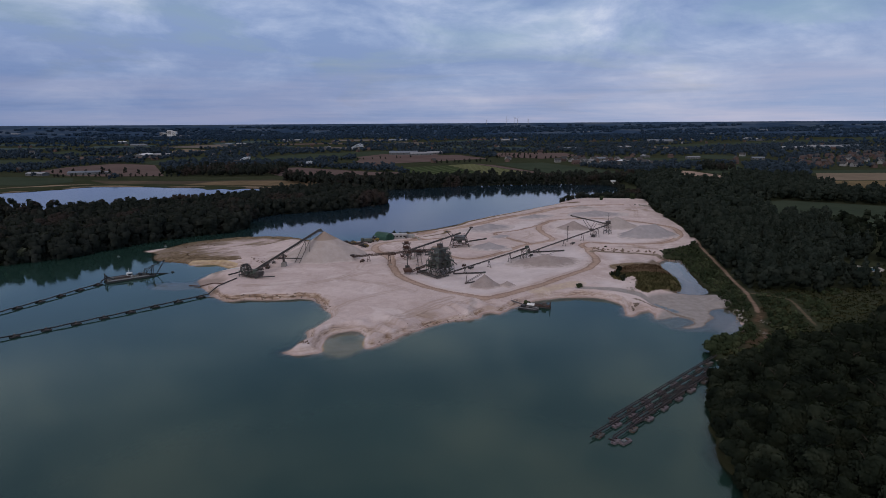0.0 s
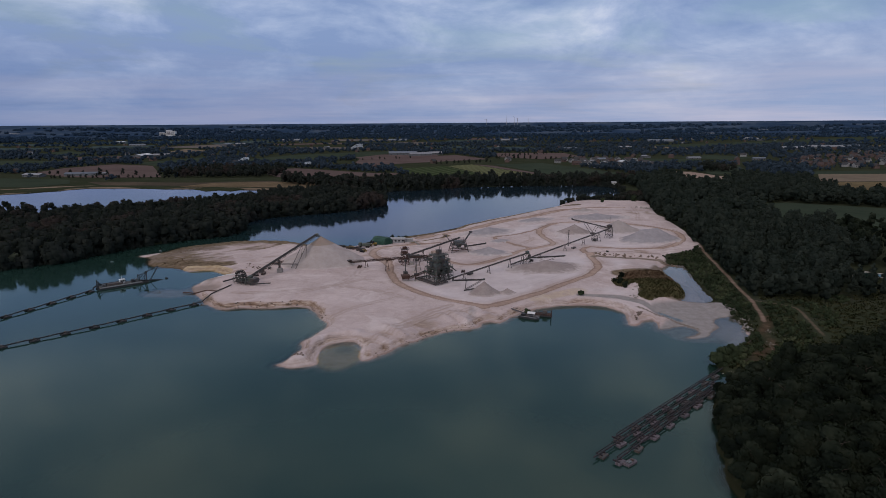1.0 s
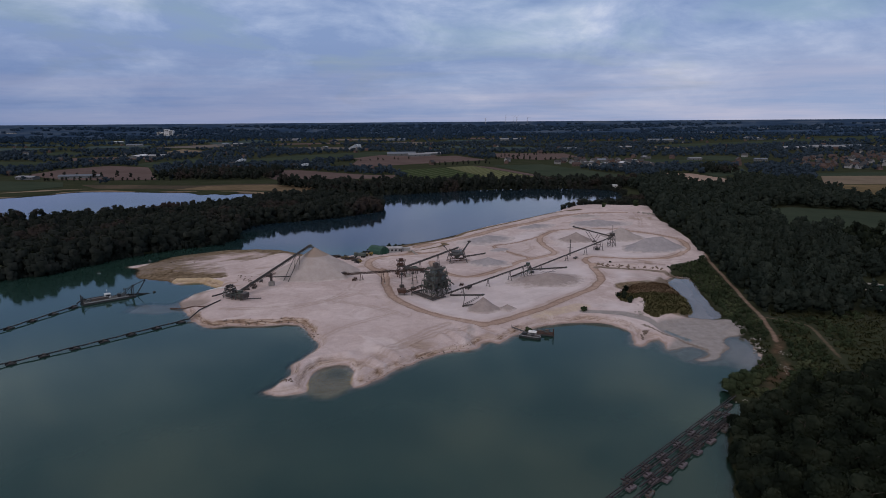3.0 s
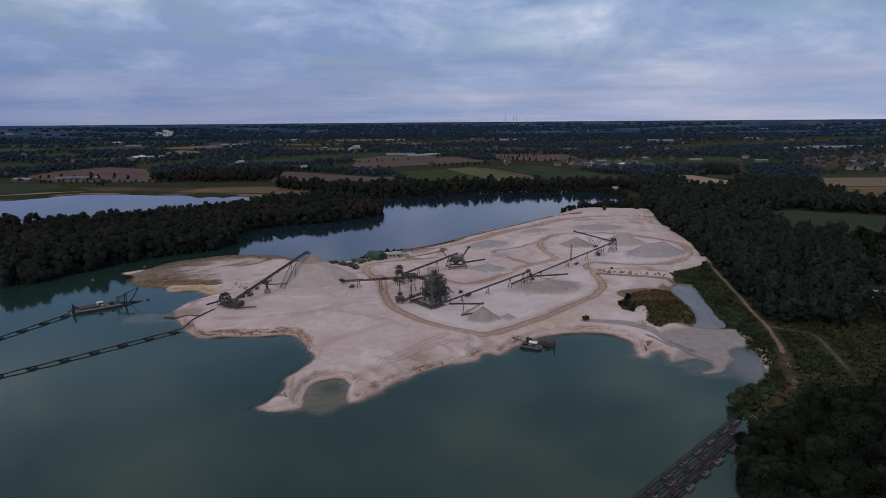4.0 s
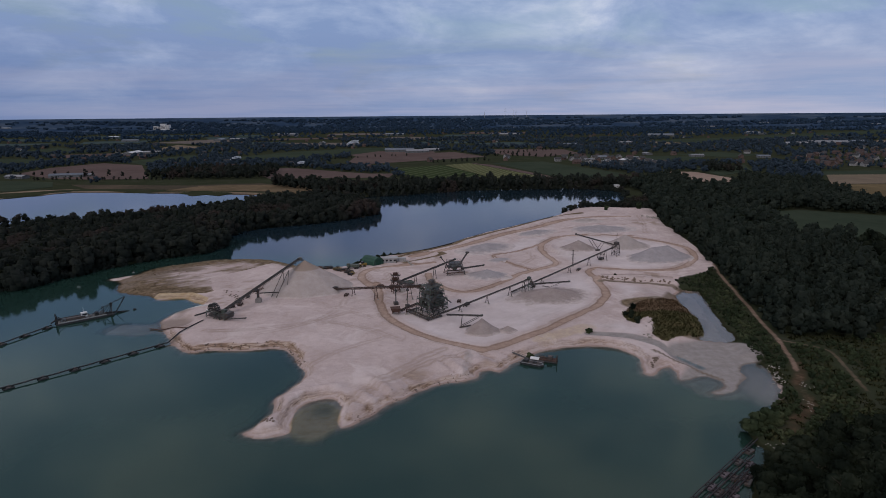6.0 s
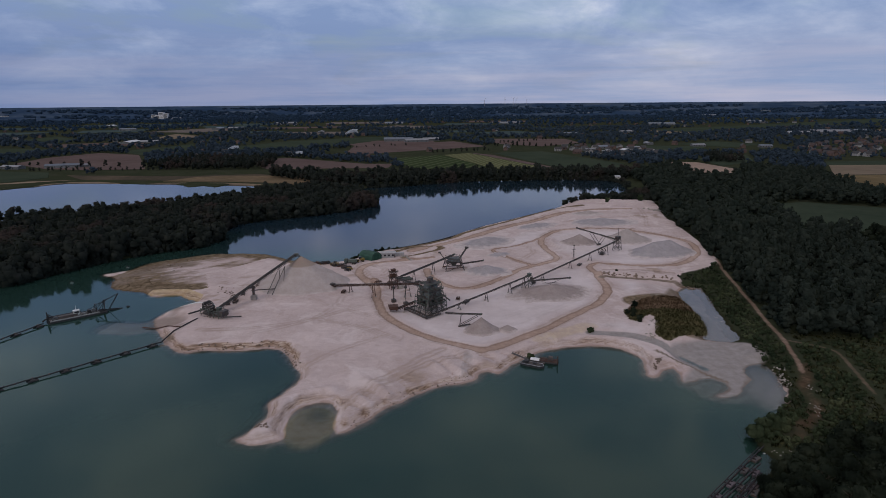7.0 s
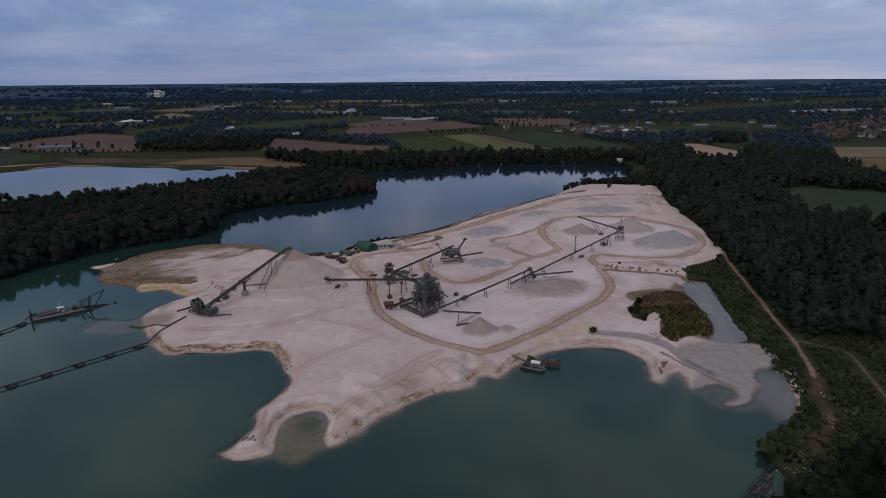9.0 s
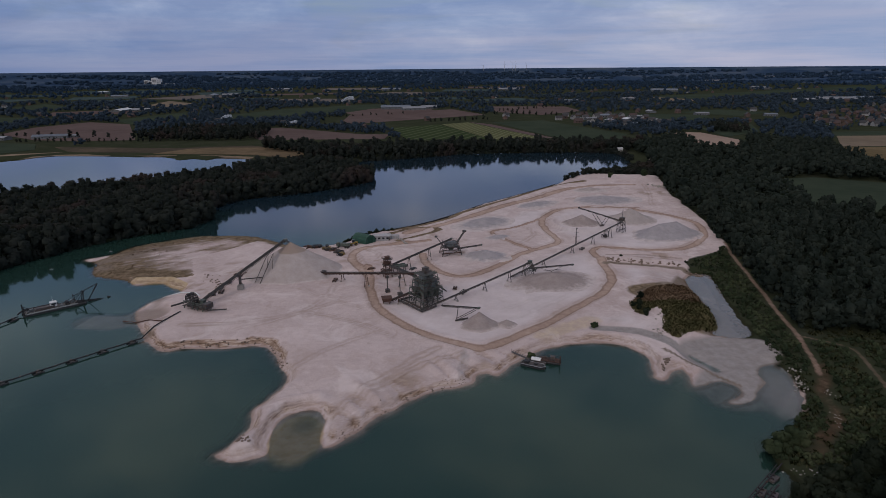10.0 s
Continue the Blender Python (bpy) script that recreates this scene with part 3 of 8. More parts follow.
    for cx, cy, cr in ((2, 322, 26), (-12, 348, 18), (-36, 376, 22), (-108, 334, 20), (-104, 360, 16), (14, 256, 12), (-8, 424, 18), (22, 388, 16), (118, 372, 16), (176, 545, 20), (72, 285, 12), (-10, 240, 14)):
        yard = np.maximum(yard, 1 - step(np.hypot(x - cx, y - cy) / cr, 0.3, 1.0))
    churn = yard * step(rough(x, y, 7, 57, 4) + 0.5 * rough(x, y, 2.9, 58, 2), 0.02, 0.5)
    zones["trace"] = np.clip(0.85 * churn * np.where(shore > 1.5, 1, 0) + 0.75 * rims * (0.4 + 0.9 * rough(x, y, 11, 44)) * np.where(shore > 3, 1, 0) + tracks * (0.6 + 0.5 * rough(x, y, 18, 37)) * np.where(shore > 2, 1, 0), 0, 1)
    streaks = 0.5 + 0.5 * rough(x * 0.35 + y * 0.2, y * 0.9 - x * 0.5, 6, 38, 3)
    zones["mud"] = np.clip(np.maximum.reduce([0.48 * pit * (1 - step(height, 0.05, 0.5)), flat_w * 0.6, tip * lobe * (1 - step(dark_d, 6, 24)) * np.clip(1.5 * streaks - 0.15, 0, 1), 0.9 * (1 - step(away(np.array([(98, 318), (118, 330), (124, 340)]), x, y), 3, 8)), 0.9 * (1 - step(away(spline([(86, 264), (92, 255), (98, 248), (103, 241)]), x, y), 0.4, 1.5)), 0.95 * (1 - step(away(spline([(90, 363), (108, 359), (128, 353), (137, 348)]), x, y), 0.5, 2.2)), 0.6 * (1 - step(away(spline([(95, 378), (115, 376), (132, 368)]), x, y), 0.4, 1.6))]), 0, 1)
    zones["ochre"] = np.clip(np.maximum.reduce([0.9 * pit * (1 - step(height, 0.05, 0.35)), 1 - step(away(np.array([(-146, 349), (-130, 348), (-120, 339)]), x, y), 2, 4.5), 0.5 * (1 - step(away(np.array([(44, 276), (56, 284), (66, 290)]), x, y), 2, 9))]), 0, 1)
    grey_d = away(spline([(66, 283), (82, 279), (92, 267), (100, 253)]), x, y)
    zones["grey"] = np.clip(np.maximum.reduce([bar * 0.95, 1 - step(grey_d, 1.5, 4), 0.6 * (1 - step(away(np.array([(13, 264), (11.5, 246)]), x + 1.5 * rough(x, y, 7, 46), y), 0.5, 4)) * (0.7 + 0.5 * rough(x, y, 5, 47)), east * step(sand, 0, 8) * 0.4]), 0, 1)
    shore = shore + 0.9 * rough(x, y, 4.5, 63, 3) * step(shore, 0.3, 2)
    cut = step(shore, 0.6, 1.6) * (1 - step(shore, 2.6, 5.0)) * step(sand, -2, 2) * (1 - low)
    # gully bottoms are also coloured darker, with the brown bank tone
    zones["bank"] = np.clip(cut * (0.62 + 0.5 * rough(x, y, 22, 61)) + 0.8 * cut * (1 - step(np.hypot((x + 76) / 34, (y - 270) / 14), 0.7, 1.1)) + slope_s * np.clip(0.62 - 1.7 * gully, 0, 0.6), 0, 1)
    west_d = away(spline([(-126, 322), (-125, 306), (-115, 291), (-106, 278)]), x, y)
    zones["mud"] = np.clip(np.maximum(zones["mud"], 0.75 * (1 - step(west_d, 4, 17)) * np.clip(0.25 + 1.1 * rough(x * 0.5 + y * 0.3, y - 0.6 * x, 7, 86, 3), 0, 1)), 0, 1)
    zones["ochre"] = np.clip(np.maximum(zones["ochre"], slope_s * np.clip(0.1 + 0.5 * rough(x, y, 10, 87, 3), 0, 0.3)), 0, 1)
    clean = np.zeros(x.shape)
    for area in ([(-24, 311), (0, 279), (19, 270), (50, 294), (82, 331), (87, 380), (60, 376), (25, 342), (0, 332)], [(94, 396), (130, 389), (158, 416), (166, 446), (150, 474), (120, 490), (92, 482), (76, 455), (78, 420)], [(62, 292), (86, 300), (93, 330), (94, 358), (112, 354), (100, 332), (86, 300), (90, 276), (72, 284)], [(40, 440), (52, 430), (70, 452), (84, 490), (60, 478)]):
        clean = np.maximum(clean, step(depth_in(spline(area, True), x + 4 * rough(x, y, 16, 88), y + 4 * rough(x, y, 16, 89)), -2, 8))
    zones["clean"] = clean
    earth = away(spline([(136, 252), (130, 240), (124, 226), (118, 214), (106, 204)]), x + 3 * rough(x, y, 8, 96), y + 3 * rough(x, y, 8, 97))
    zones["earth"] = np.clip((1 - step(earth, 0.6, 3.6)) * (0.55 + 0.8 * rough(x, y, 6, 98)), 0, 1)
    zones["wet"] = np.clip(np.maximum((1 - 0.55 * pit) * (1 - step(shore, 0.2, 2.0)) * step(shore, -2.5, -0.4), flat_w * 0.3 * (1 - step(shore, 2, 6))), 0, 1)
    return height, zones


HEIGHT, ZONES = land_height(GX, GY)
# beyond the farmland the plain is carried up to the horizon
RISE = step(np.hypot(GX, GY), 3000, 4900) * 16
HEIGHT = HEIGHT + RISE


def ground_at(x, y):
    """Height of the ground sheet at one place."""
    i = int(np.clip(np.searchsorted(XS, x) - 1, 0, len(XS) - 2))
    j = int(np.clip(np.searchsorted(YS, y) - 1, 0, len(YS) - 2))
    s, t = (x - XS[i]) / (XS[i + 1] - XS[i]), (y - YS[j]) / (YS[j + 1] - YS[j])
    return float((HEIGHT[j, i] * (1 - s) + HEIGHT[j, i + 1] * s) * (1 - t) + (HEIGHT[j + 1, i] * (1 - s) + HEIGHT[j + 1, i + 1] * s) * t)


def quick_mesh(name, verts, faces, mat, smooth=False, normals=None):
    """A mesh from arrays: faces all of one length."""
    verts, faces = np.asarray(verts, np.float32), np.asarray(faces, np.int32)
    me = bpy.data.meshes.new(name)
    k = faces.shape[1]
    me.vertices.add(len(verts))
    me.vertices.foreach_set("co", verts.ravel())
    me.loops.add(faces.size)
    me.loops.foreach_set("vertex_index", faces.ravel())
    me.polygons.add(len(faces))
    me.polygons.foreach_set("loop_start", np.arange(len(faces), dtype=np.int32) * k)
    if smooth:
        me.polygons.foreach_set("use_smooth", np.ones(len(faces), bool))
    me.update(calc_edges=True)
    if normals is not None:
        me.attributes.new("custom_normal", "FLOAT_VECTOR", "POINT").data.foreach_set("vector", np.asarray(normals, np.float32).ravel())
    me.materials.append(mat)
    return me


def sheet(name, xs, ys, z, mat, zones):
    ny, nx = z.shape
    gx, gy = np.meshgrid(xs, ys)
    idx = np.arange(nx * ny).reshape(ny, nx)
    faces = np.stack([idx[:-1, :-1], idx[:-1, 1:], idx[1:, 1:], idx[1:, :-1]], -1).reshape(-1, 4)
    me = quick_mesh(name, np.stack([gx, gy, z], -1).reshape(-1, 3), faces, mat, True)
    for key, v in zones.items():
        me.attributes.new(key, "FLOAT", "POINT").data.foreach_set("value", v.astype(np.float32).ravel())
    return new(name, me)


tagged(sheet("ground", XS, YS, HEIGHT, GROUND, ZONES), "pale sand quarry floor merging into dark green farmland", "ground", kind="structure")
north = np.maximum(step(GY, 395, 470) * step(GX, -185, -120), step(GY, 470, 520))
silt = np.maximum(step(depth_in(POND, GX, GY), -6, 0), 0.7 * (1 - step(np.hypot((GX - 115) / 12, (GY - 238) / 20), 0.5, 1.15)))
wi, wj = np.flatnonzero((XS > -2600) & (XS < 300))[::2], np.flatnonzero(YS < 860)[::2]
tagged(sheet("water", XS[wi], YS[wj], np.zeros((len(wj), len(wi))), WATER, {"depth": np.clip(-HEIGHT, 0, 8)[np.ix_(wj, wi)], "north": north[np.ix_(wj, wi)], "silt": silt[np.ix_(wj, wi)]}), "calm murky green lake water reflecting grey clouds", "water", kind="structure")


# ---- plants ----
rng = np.random.default_rng(7)


def tufts(n, centres, radii, size, rnd, squash=0.9, skirt=0.35):
    """Leaf clumps, each a bent pair of faces, over the lumps of a crown. Returns verts (n*4, 3) and quads."""
    pick = rnd.choice(len(centres), n, p=radii ** 2 / (radii ** 2).sum())
    d = rnd.normal(size=(n, 3))
    d[:, 2] = np.abs(d[:, 2]) * 1.0 - skirt * rnd.random(n)
    d /= np.linalg.norm(d, axis=1)[:, None]
    at = centres[pick] + d * (radii[pick] * (0.72 + 0.33 * rnd.random(n)))[:, None] * np.array([1, 1, squash])
    nrm = d + rnd.normal(size=(n, 3)) * 0.09
    nrm /= np.linalg.norm(nrm, axis=1)[:, None]
    a = np.cross(nrm, rnd.normal(size=(n, 3)))
    a /= np.linalg.norm(a, axis=1)[:, None]
    b = np.cross(nrm, a)
    s = (size * (0.6 + 0.8 * rnd.random(n)))[:, None]
    q = np.stack([at - a * s, at - b * s * 0.7 + nrm * s * 0.10 * rnd.normal(size=(n, 1)), at + a * s * (0.7 + 0.5 * rnd.random((n, 1))), at + b * s * 0.8], 1)
    soft = d * 0.75 + (at - centres.mean(0)) / np.linalg.norm(at - centres.mean(0), axis=1)[:, None] * 0.5 + nrm * 0.15
    return q.reshape(-1, 3), np.arange(n * 4).reshape(-1, 4), np.repeat(soft / np.linalg.norm(soft, axis=1)[:, None], 4, 0)


def crown_lumps(tall, wide, rnd, lumps, low=0.3, pine=False):
    c, r = [], []
    for k in range(lumps):
        h = low + (0.95 - low) * (k + 0.5) / lumps
        swell = (1.05 - h) ** 0.7 if pine else math.sin(math.pi * min(0.97, 0.18 + 0.66 * (h - low) / (1 - low))) ** 0.6
        a, o = rnd.random() * 6.283, rnd.random() ** 0.5
        reach = wide * 0.5 * swell
        c.append((math.cos(a) * reach * 0.62 * o, math.sin(a) * reach * 0.62 * o, tall * h * 0.93))
        r.append(max(0.35, reach * (0.50 + 0.22 * rnd.random())))
    return np.array(c), np.array(r)


CUBE = np.array([(x, y, z) for z in (-1, 1) for y in (-1, 1) for x in (-1, 1)], float) / math.sqrt(3)
CUBE_FACES = np.array([(0, 2, 3, 1), (4, 5, 7, 6), (0, 1, 5, 4), (2, 6, 7, 3), (0, 4, 6, 2), (1, 3, 7, 5)])


def tree_template(tall, wide, clumps, size, seed, lumps=9, low=0.3, pine=False, core=0.9):
    """A crown: leaf clumps over the lumps, and a mass of inner leaves in each lump that closes the gaps."""
    rnd = np.random.default_rng(seed)
    c, r = crown_lumps(tall, wide, rnd, lumps, low, pine)
    v, f, m = tufts(clumps, c, r, size, rnd)
    if core:
        mid = c.mean(0)
        for p, q in zip(c, r):
            t = rnd.random() * 6.283
            turn = np.array([(math.cos(t), -math.sin(t), 0), (math.sin(t), math.cos(t), 0), (0, 0, 1)])
            k = (CUBE @ turn.T) * rnd.uniform(0.85, 1.1, (8, 1))
            f = np.concatenate([f, CUBE_FACES + len(v)])
            v = np.concatenate([v, p + k * q * core * (1, 1, 0.9)])
            out = k * 0.75 + (p + k * q - mid) / np.linalg.norm(p + k * q - mid, axis=1)[:, None] * 0.5
            m = np.concatenate([m, out / np.linalg.norm(out, axis=1)[:, None]])
    return v, f, m


def soft_mesh(name, template, mat):
    v, f, m = template
    return quick_mesh(name, v, f, mat, True, m)


def trunk_mesh(name, tall, girth, seed):
    """A tapered, slightly bent trunk with limbs."""
    rnd = np.random.default_rng(seed)
    verts, faces = [], []

    def limb(a, b, r0, r1, sides=6):
        base = len(verts)
        way = (b - a) / np.linalg.norm(b - a)
        u = np.cross(way, (0.3, 0.9, 0.1))
        u /= np.linalg.norm(u)
        v = np.cross(way, u)
        mid = (a + b) / 2 + rnd.normal(size=3) * np.linalg.norm(b - a) * 0.04
        for p, r in ((a, r0), (mid, (r0 + r1) / 2), (b, r1)):
            for k in range(sides):
                t = 6.283 * k / sides
                verts.append(p + (u * math.cos(t) + v * math.sin(t)) * r)
        for ring in range(2):
            for k in range(sides):
                i = base + ring * sides
                faces.append((i + k, i + (k + 1) % sides, i + sides + (k + 1) % sides, i + sides + k))

    top = np.array([rnd.normal() * 0.3, rnd.normal() * 0.3, tall * 0.8])
    limb(np.array([0, 0, -0.6]), top, girth, girth * 0.25)
    for k in range(7):
        a = 6.283 * (k * 0.38 + rnd.random() * 0.2)
        h = tall * (0.3 + 0.07 * k)
        s = np.array([0, 0, h])
        limb(s, s + np.array([math.cos(a), math.sin(a), 0.8]) * tall * 0.2, girth * 0.4, girth * 0.1, 5)
    return quick_mesh(name, verts, faces, BARK, True)


def scatter(outline, gap, seed, keep=None):
    """Places inside a closed line, loosely spaced."""
    rnd = np.random.default_rng(seed)
    o = np.array(outline, float)
    lo, hi = o.min(0), o.max(0)
    x, y = np.meshgrid(np.arange(lo[0], hi[0], gap), np.arange(lo[1], hi[1], gap))
    x = (x + rnd.uniform(-0.45, 0.45, x.shape) * gap).ravel()
    y = (y + rnd.uniform(-0.45, 0.45, y.shape) * gap).ravel()
    ok = within(o, x, y)
    if keep is not None:
        ok &= keep(x, y)
    return np.stack([x[ok], y[ok]], -1)


def planted(name, places, templates, mat, seed, label, lo=0.75, hi=1.2, category="trees", level=None):
    """Many trees or bushes as one mesh."""
    rnd = np.random.default_rng(seed)
    vs, fs, ns, n = [], [], [], 0
    kind = rnd.integers(0, len(templates), len(places))
    for (x, y), k in zip(places, kind):
        v, f, m = templates[k]
        s, a = rnd.uniform(lo, hi), rnd.random() * 6.283
        z = level(x, y) if level else ground_at(x, y)
        c, q = math.cos(a) * s, math.sin(a) * s
        vs.append(np.stack([v[:, 0] * c - v[:, 1] * q + x, v[:, 0] * q + v[:, 1] * c + y, v[:, 2] * s * rnd.uniform(0.9, 1.12) + z - 0.2], -1))
        fs.append(f + n)
        ns.append(np.stack([m[:, 0] * c - m[:, 1] * q, m[:, 0] * q + m[:, 1] * c, m[:, 2] * s], -1) / s)
        n += len(v)
    return tagged(new(name, quick_mesh(name, np.concatenate(vs), np.concatenate(fs), mat, True, np.concatenate(ns))), label, category, kind="stuff")


def dry(x, y, gap=2.0):
    """Clear of every lake and track."""
    ok = np.ones(np.shape(x), bool)
    for line in (LAKE, POND, FAR_LAKE, DARK_POND):
        ok &= depth_in(line, x, y) < -gap
    for pts, wide in TRACKS:
        ok &= away(spline(pts), x, y) > wide + 1.8
    return ok


MED = [tree_template(t, wd, 250, 0.64, 100 + i, 12, 0.16) for i, (t, wd) in enumerate(((15, 9), (13, 8), (17, 9.5), (11, 8.5), (14, 7.5)))]
PINES = [tree_template(t, wd, 160, 0.75, 140 + i, 10, 0.25, True) for i, (t, wd) in enumerate(((16, 8.5), (15, 8), (17, 9)))]
MID = [tree_template(t, wd, 120, 0.8, 180 + i, 11, 0.10) for i, (t, wd) in enumerate(((14, 12), (13, 11), (15, 12.5)))]
LOW = [tree_template(t, wd, 42, 1.2, 200 + i, 6, 0.2) for i, (t, wd) in enumerate(((15, 10), (13, 9), (16, 10), (11, 9)))]
TINY = [tree_template(t, wd, 14, 2.6, 300 + i, 2, 0.3) for i, (t, wd) in enumerate(((13, 17), (11, 15), (14, 20)))]
SPECK = [tree_template(t, wd, 26, 1.5, 340 + i, 3, 0.2) for i, (t, wd) in enumerate(((12, 14), (10, 13), (13, 16)))]
SMALL = [tree_template(t, wd, 14, 2.2, 360 + i, 2, 0.3) for i, (t, wd) in enumerate(((11, 17), (9, 15), (12, 20)))]
FINE_BUSH = [tree_template(t, wd, 170, 0.36, 430 + i, 8, 0.03) for i, (t, wd) in enumerate(((3.2, 4.2), (2.4, 3.6), (4.2, 4.6)))]
BUSH = [tree_template(t, wd, 60, 0.62, 400 + i, 6, 0.05) for i, (t, wd) in enumerate(((3.2, 4.2), (2.2, 3.2), (4.4, 4.6)))]

# near wood on the eastern shore: each tree a thing of its own
NEAR_WOOD = [(62, 60), (65, 128), (72, 150), (78, 168), (85, 182), (96, 191), (112, 194), (128, 196), (146, 205), (165, 222), (190, 236), (240, 246), (330, 240), (330, 60)]
near = scatter(NEAR_WOOD, 6.6, 11, lambda x, y: dry(x, y, 3.0))
order = np.argsort(near[:, 0] * 0.7 - near[:, 1] * 0.25 + 0.0 * near[:, 1])
singles, rest = near[order[:200]], near[order[200:]]
kinds = []
for k, (tall, wide) in enumerate(((11, 9.5), (9.5, 8.5), (12.5, 10.5), (8.5, 9.0), (12, 9.0), (10.5, 10.0))):
    v, f, m = tree_template(tall, wide, 760, 0.42, 500 + k, 16, 0.10, core=0.76)
    kinds.append((quick_mesh("crown", v, f, LEAF, True, m), trunk_mesh("trunk", tall, 0.24, 520 + k)))
for i, (x, y) in enumerate(singles):
    cm, tm = kinds[int(rng.integers(0, len(kinds)))]
    tree = new("tree")
    s = rng.uniform(0.8, 1.15) * (0.5 + 0.5 * float(step(-depth_in(LAKE, np.array([x]), np.array([y]))[0], 0, 24)))
    tree.matrix_world = pose(x, y, ground_at(x, y), 0, 0, rng.uniform(0, 360)) @ Matrix.Scale(s, 4)
    for nm, me in (("crown", cm), ("trunk", tm)):
        new(nm, me).parent = tree
    tagged(tree, "broadleaf tree with a dense dark green crown", "tree", "trees of the shore wood")
near_rest = rest[:, 0] < 205
planted("shore_wood", rest[near_rest], MED, LEAF, 12, "dense dark green broadleaf wood", 0.75, 1.05)
planted("shore_wood_behind", rest[~near_rest], LOW, LEAF, 13, "dense dark green broadleaf wood reaching inland", 0.75, 1.05)

planted("shore_bushes", scatter([(64, 60), (66, 126), (72, 150), (77, 168), (84, 181), (92, 189), (104, 192), (110, 180), (96, 160), (90, 130), (84, 60)], 3.2, 15, lambda x, y: dry(x, y, 0.4)), FINE_BUSH, LEAF, 16, "dense dark bushes along the wooded shore", 0.9, 1.7, "bushes")

# the big wood east of the sand
EAST_WOOD = [(145, 280), (154, 330), (164, 378), (175, 428), (182, 478), (188, 540), (198, 590), (210, 640), (226, 690), (236, 740), (240, 800), (300, 865), (336, 920), (420, 870), (470, 800), (455, 720), (520, 640), (560, 560),
             (470, 480), (380, 470), (300, 480), (262, 400), (245, 340), (208, 318), (204, 276), (178, 272), (152, 276)]
GREEN_FIELD = [(300, 600), (345, 612), (420, 560), (372, 462), (318, 452), (268, 478)]
PALE_FIELD = [(362, 1007), (401, 996), (415, 900), (372, 770), (312, 782), (338, 919)]
TAN_FIELD = [(496, 812), (720, 812), (640, 640), (430, 640), (452, 729)]
east_ok = lambda x, y: dry(x, y, 3) & np.logical_and.reduce([depth_in(np.array(f, float), x, y) < -2 for f in (GREEN_FIELD, PALE_FIELD, TAN_FIELD)])
ew = scatter(EAST_WOOD, 6.2, 21, east_ok)
pick = ew[:, 1] < 470
planted("east_wood", ew[pick], PINES + MED[:2], LEAF_PINE, 22, "dense dark green mixed wood", 0.75, 1.1)
planted("east_wood_far", scatter(EAST_WOOD, 7.4, 23, lambda x, y: east_ok(x, y) & (y >= 470)), LOW, LEAF_PINE, 24, "dense dark green mixed wood farther off", 0.8, 1.15)
planted("south_east_wood", scatter([(245, 340), (262, 400), (300, 480), (380, 470), (470, 480), (600, 420), (500, 250), (300, 250), (262, 290)], 11, 25, east_ok), LOW, LEAF, 26, "dark green wood beyond the meadow", 0.7, 1.1)

# wooded belt between the two lakes
BELT = [(-55, 620), (-82, 592), (-100, 577), (-125, 562), (-149, 547), (-165, 527), (-167, 503), (-157, 478), (-162, 459), (-184, 438), (-206, 418), (-220, 395), (-234, 369), (-258, 347), (-320, 325), (-430, 295), (-620, 190),
        (-620, 527), (-420, 538), (-362, 554), (-320, 551), (-281, 582), (-238, 616), (-208, 648), (-182, 692), (-120, 716), (-85, 694), (-60, 652)]
belt = scatter([(x + 2.5, y - 2.5) if i < 15 else (x, y) for i, (x, y) in enumerate(BELT)], 7.6, 31, lambda x, y: dry(x, y, -3.5) & (x > -330))
lower = belt[:, 1] - 0.35 * belt[:, 0] > 590
planted("belt_wood", belt[~lower], MID, LEAF_BELT, 32, "dense wooded strip with dark green and russet crowns", 0.82, 1.08)
planted("belt_wood_low", belt[lower], MID, LEAF_BELT, 36, "lower end of a dense wooded strip between two lakes", 0.74, 0.94)
planted("belt_wood_far", scatter(BELT, 12, 33, lambda x, y: dry(x, y, 1.5) & (x <= -330)), LOW, LEAF_BELT, 34, "dense wooded strip running on along the lake", 0.8, 1.2)
coast = spline(COAST_BELT[3:20], False, 8)
coast = np.concatenate([coast + rng.uniform(-1.6, 1.6, coast.shape) + k for k in ((0.6, -0.6), (-1.4, 1.2), (-3.2, 2.6))])
planted("belt_bushes", coast, BUSH, LEAF_BELT, 39, "dark bushes hanging over the lake shore", 0.8, 1.5, "bushes")
coast = spline(COAST_NORTH[:8], False, 14)
coast = np.concatenate([coast + rng.uniform(-2, 2, coast.shape) + (0, k) for k in (0.5, 3.0)])
planted("north_bushes", coast, BUSH, LEAF_BELT, 47, "dark bushes along the far lake shore", 0.9, 1.7, "bushes")
planted("willows", scatter([(-300, 338), (-262, 348), (-243, 366), (-246, 384), (-262, 376), (-300, 356)], 5.5, 35), [tree_template(9, 8, 150, 0.9, 36, 8, 0.05), tree_template(8, 9, 150, 0.9, 37, 8, 0.05)], LEAF_PALE, 38, "pale grey-green willows on the lake shore", 0.8, 1.1)
NORTH_WOOD = [(-150, 760), (-85, 744), (-45, 756), (-7, 775), (54, 799), (123, 805), (191, 801), (226, 790), (272, 838), (200, 850), (100, 848), (0, 832), (-75, 822), (-150, 832), (-230, 870), (-215, 840), (-165, 800)]
planted("north_wood", scatter(NORTH_WOOD, 7.6, 41, lambda x, y: dry(x, y, -1)), LOW, LEAF_BELT, 42, "dark woodland along the far lake shore", 0.75, 1.2)
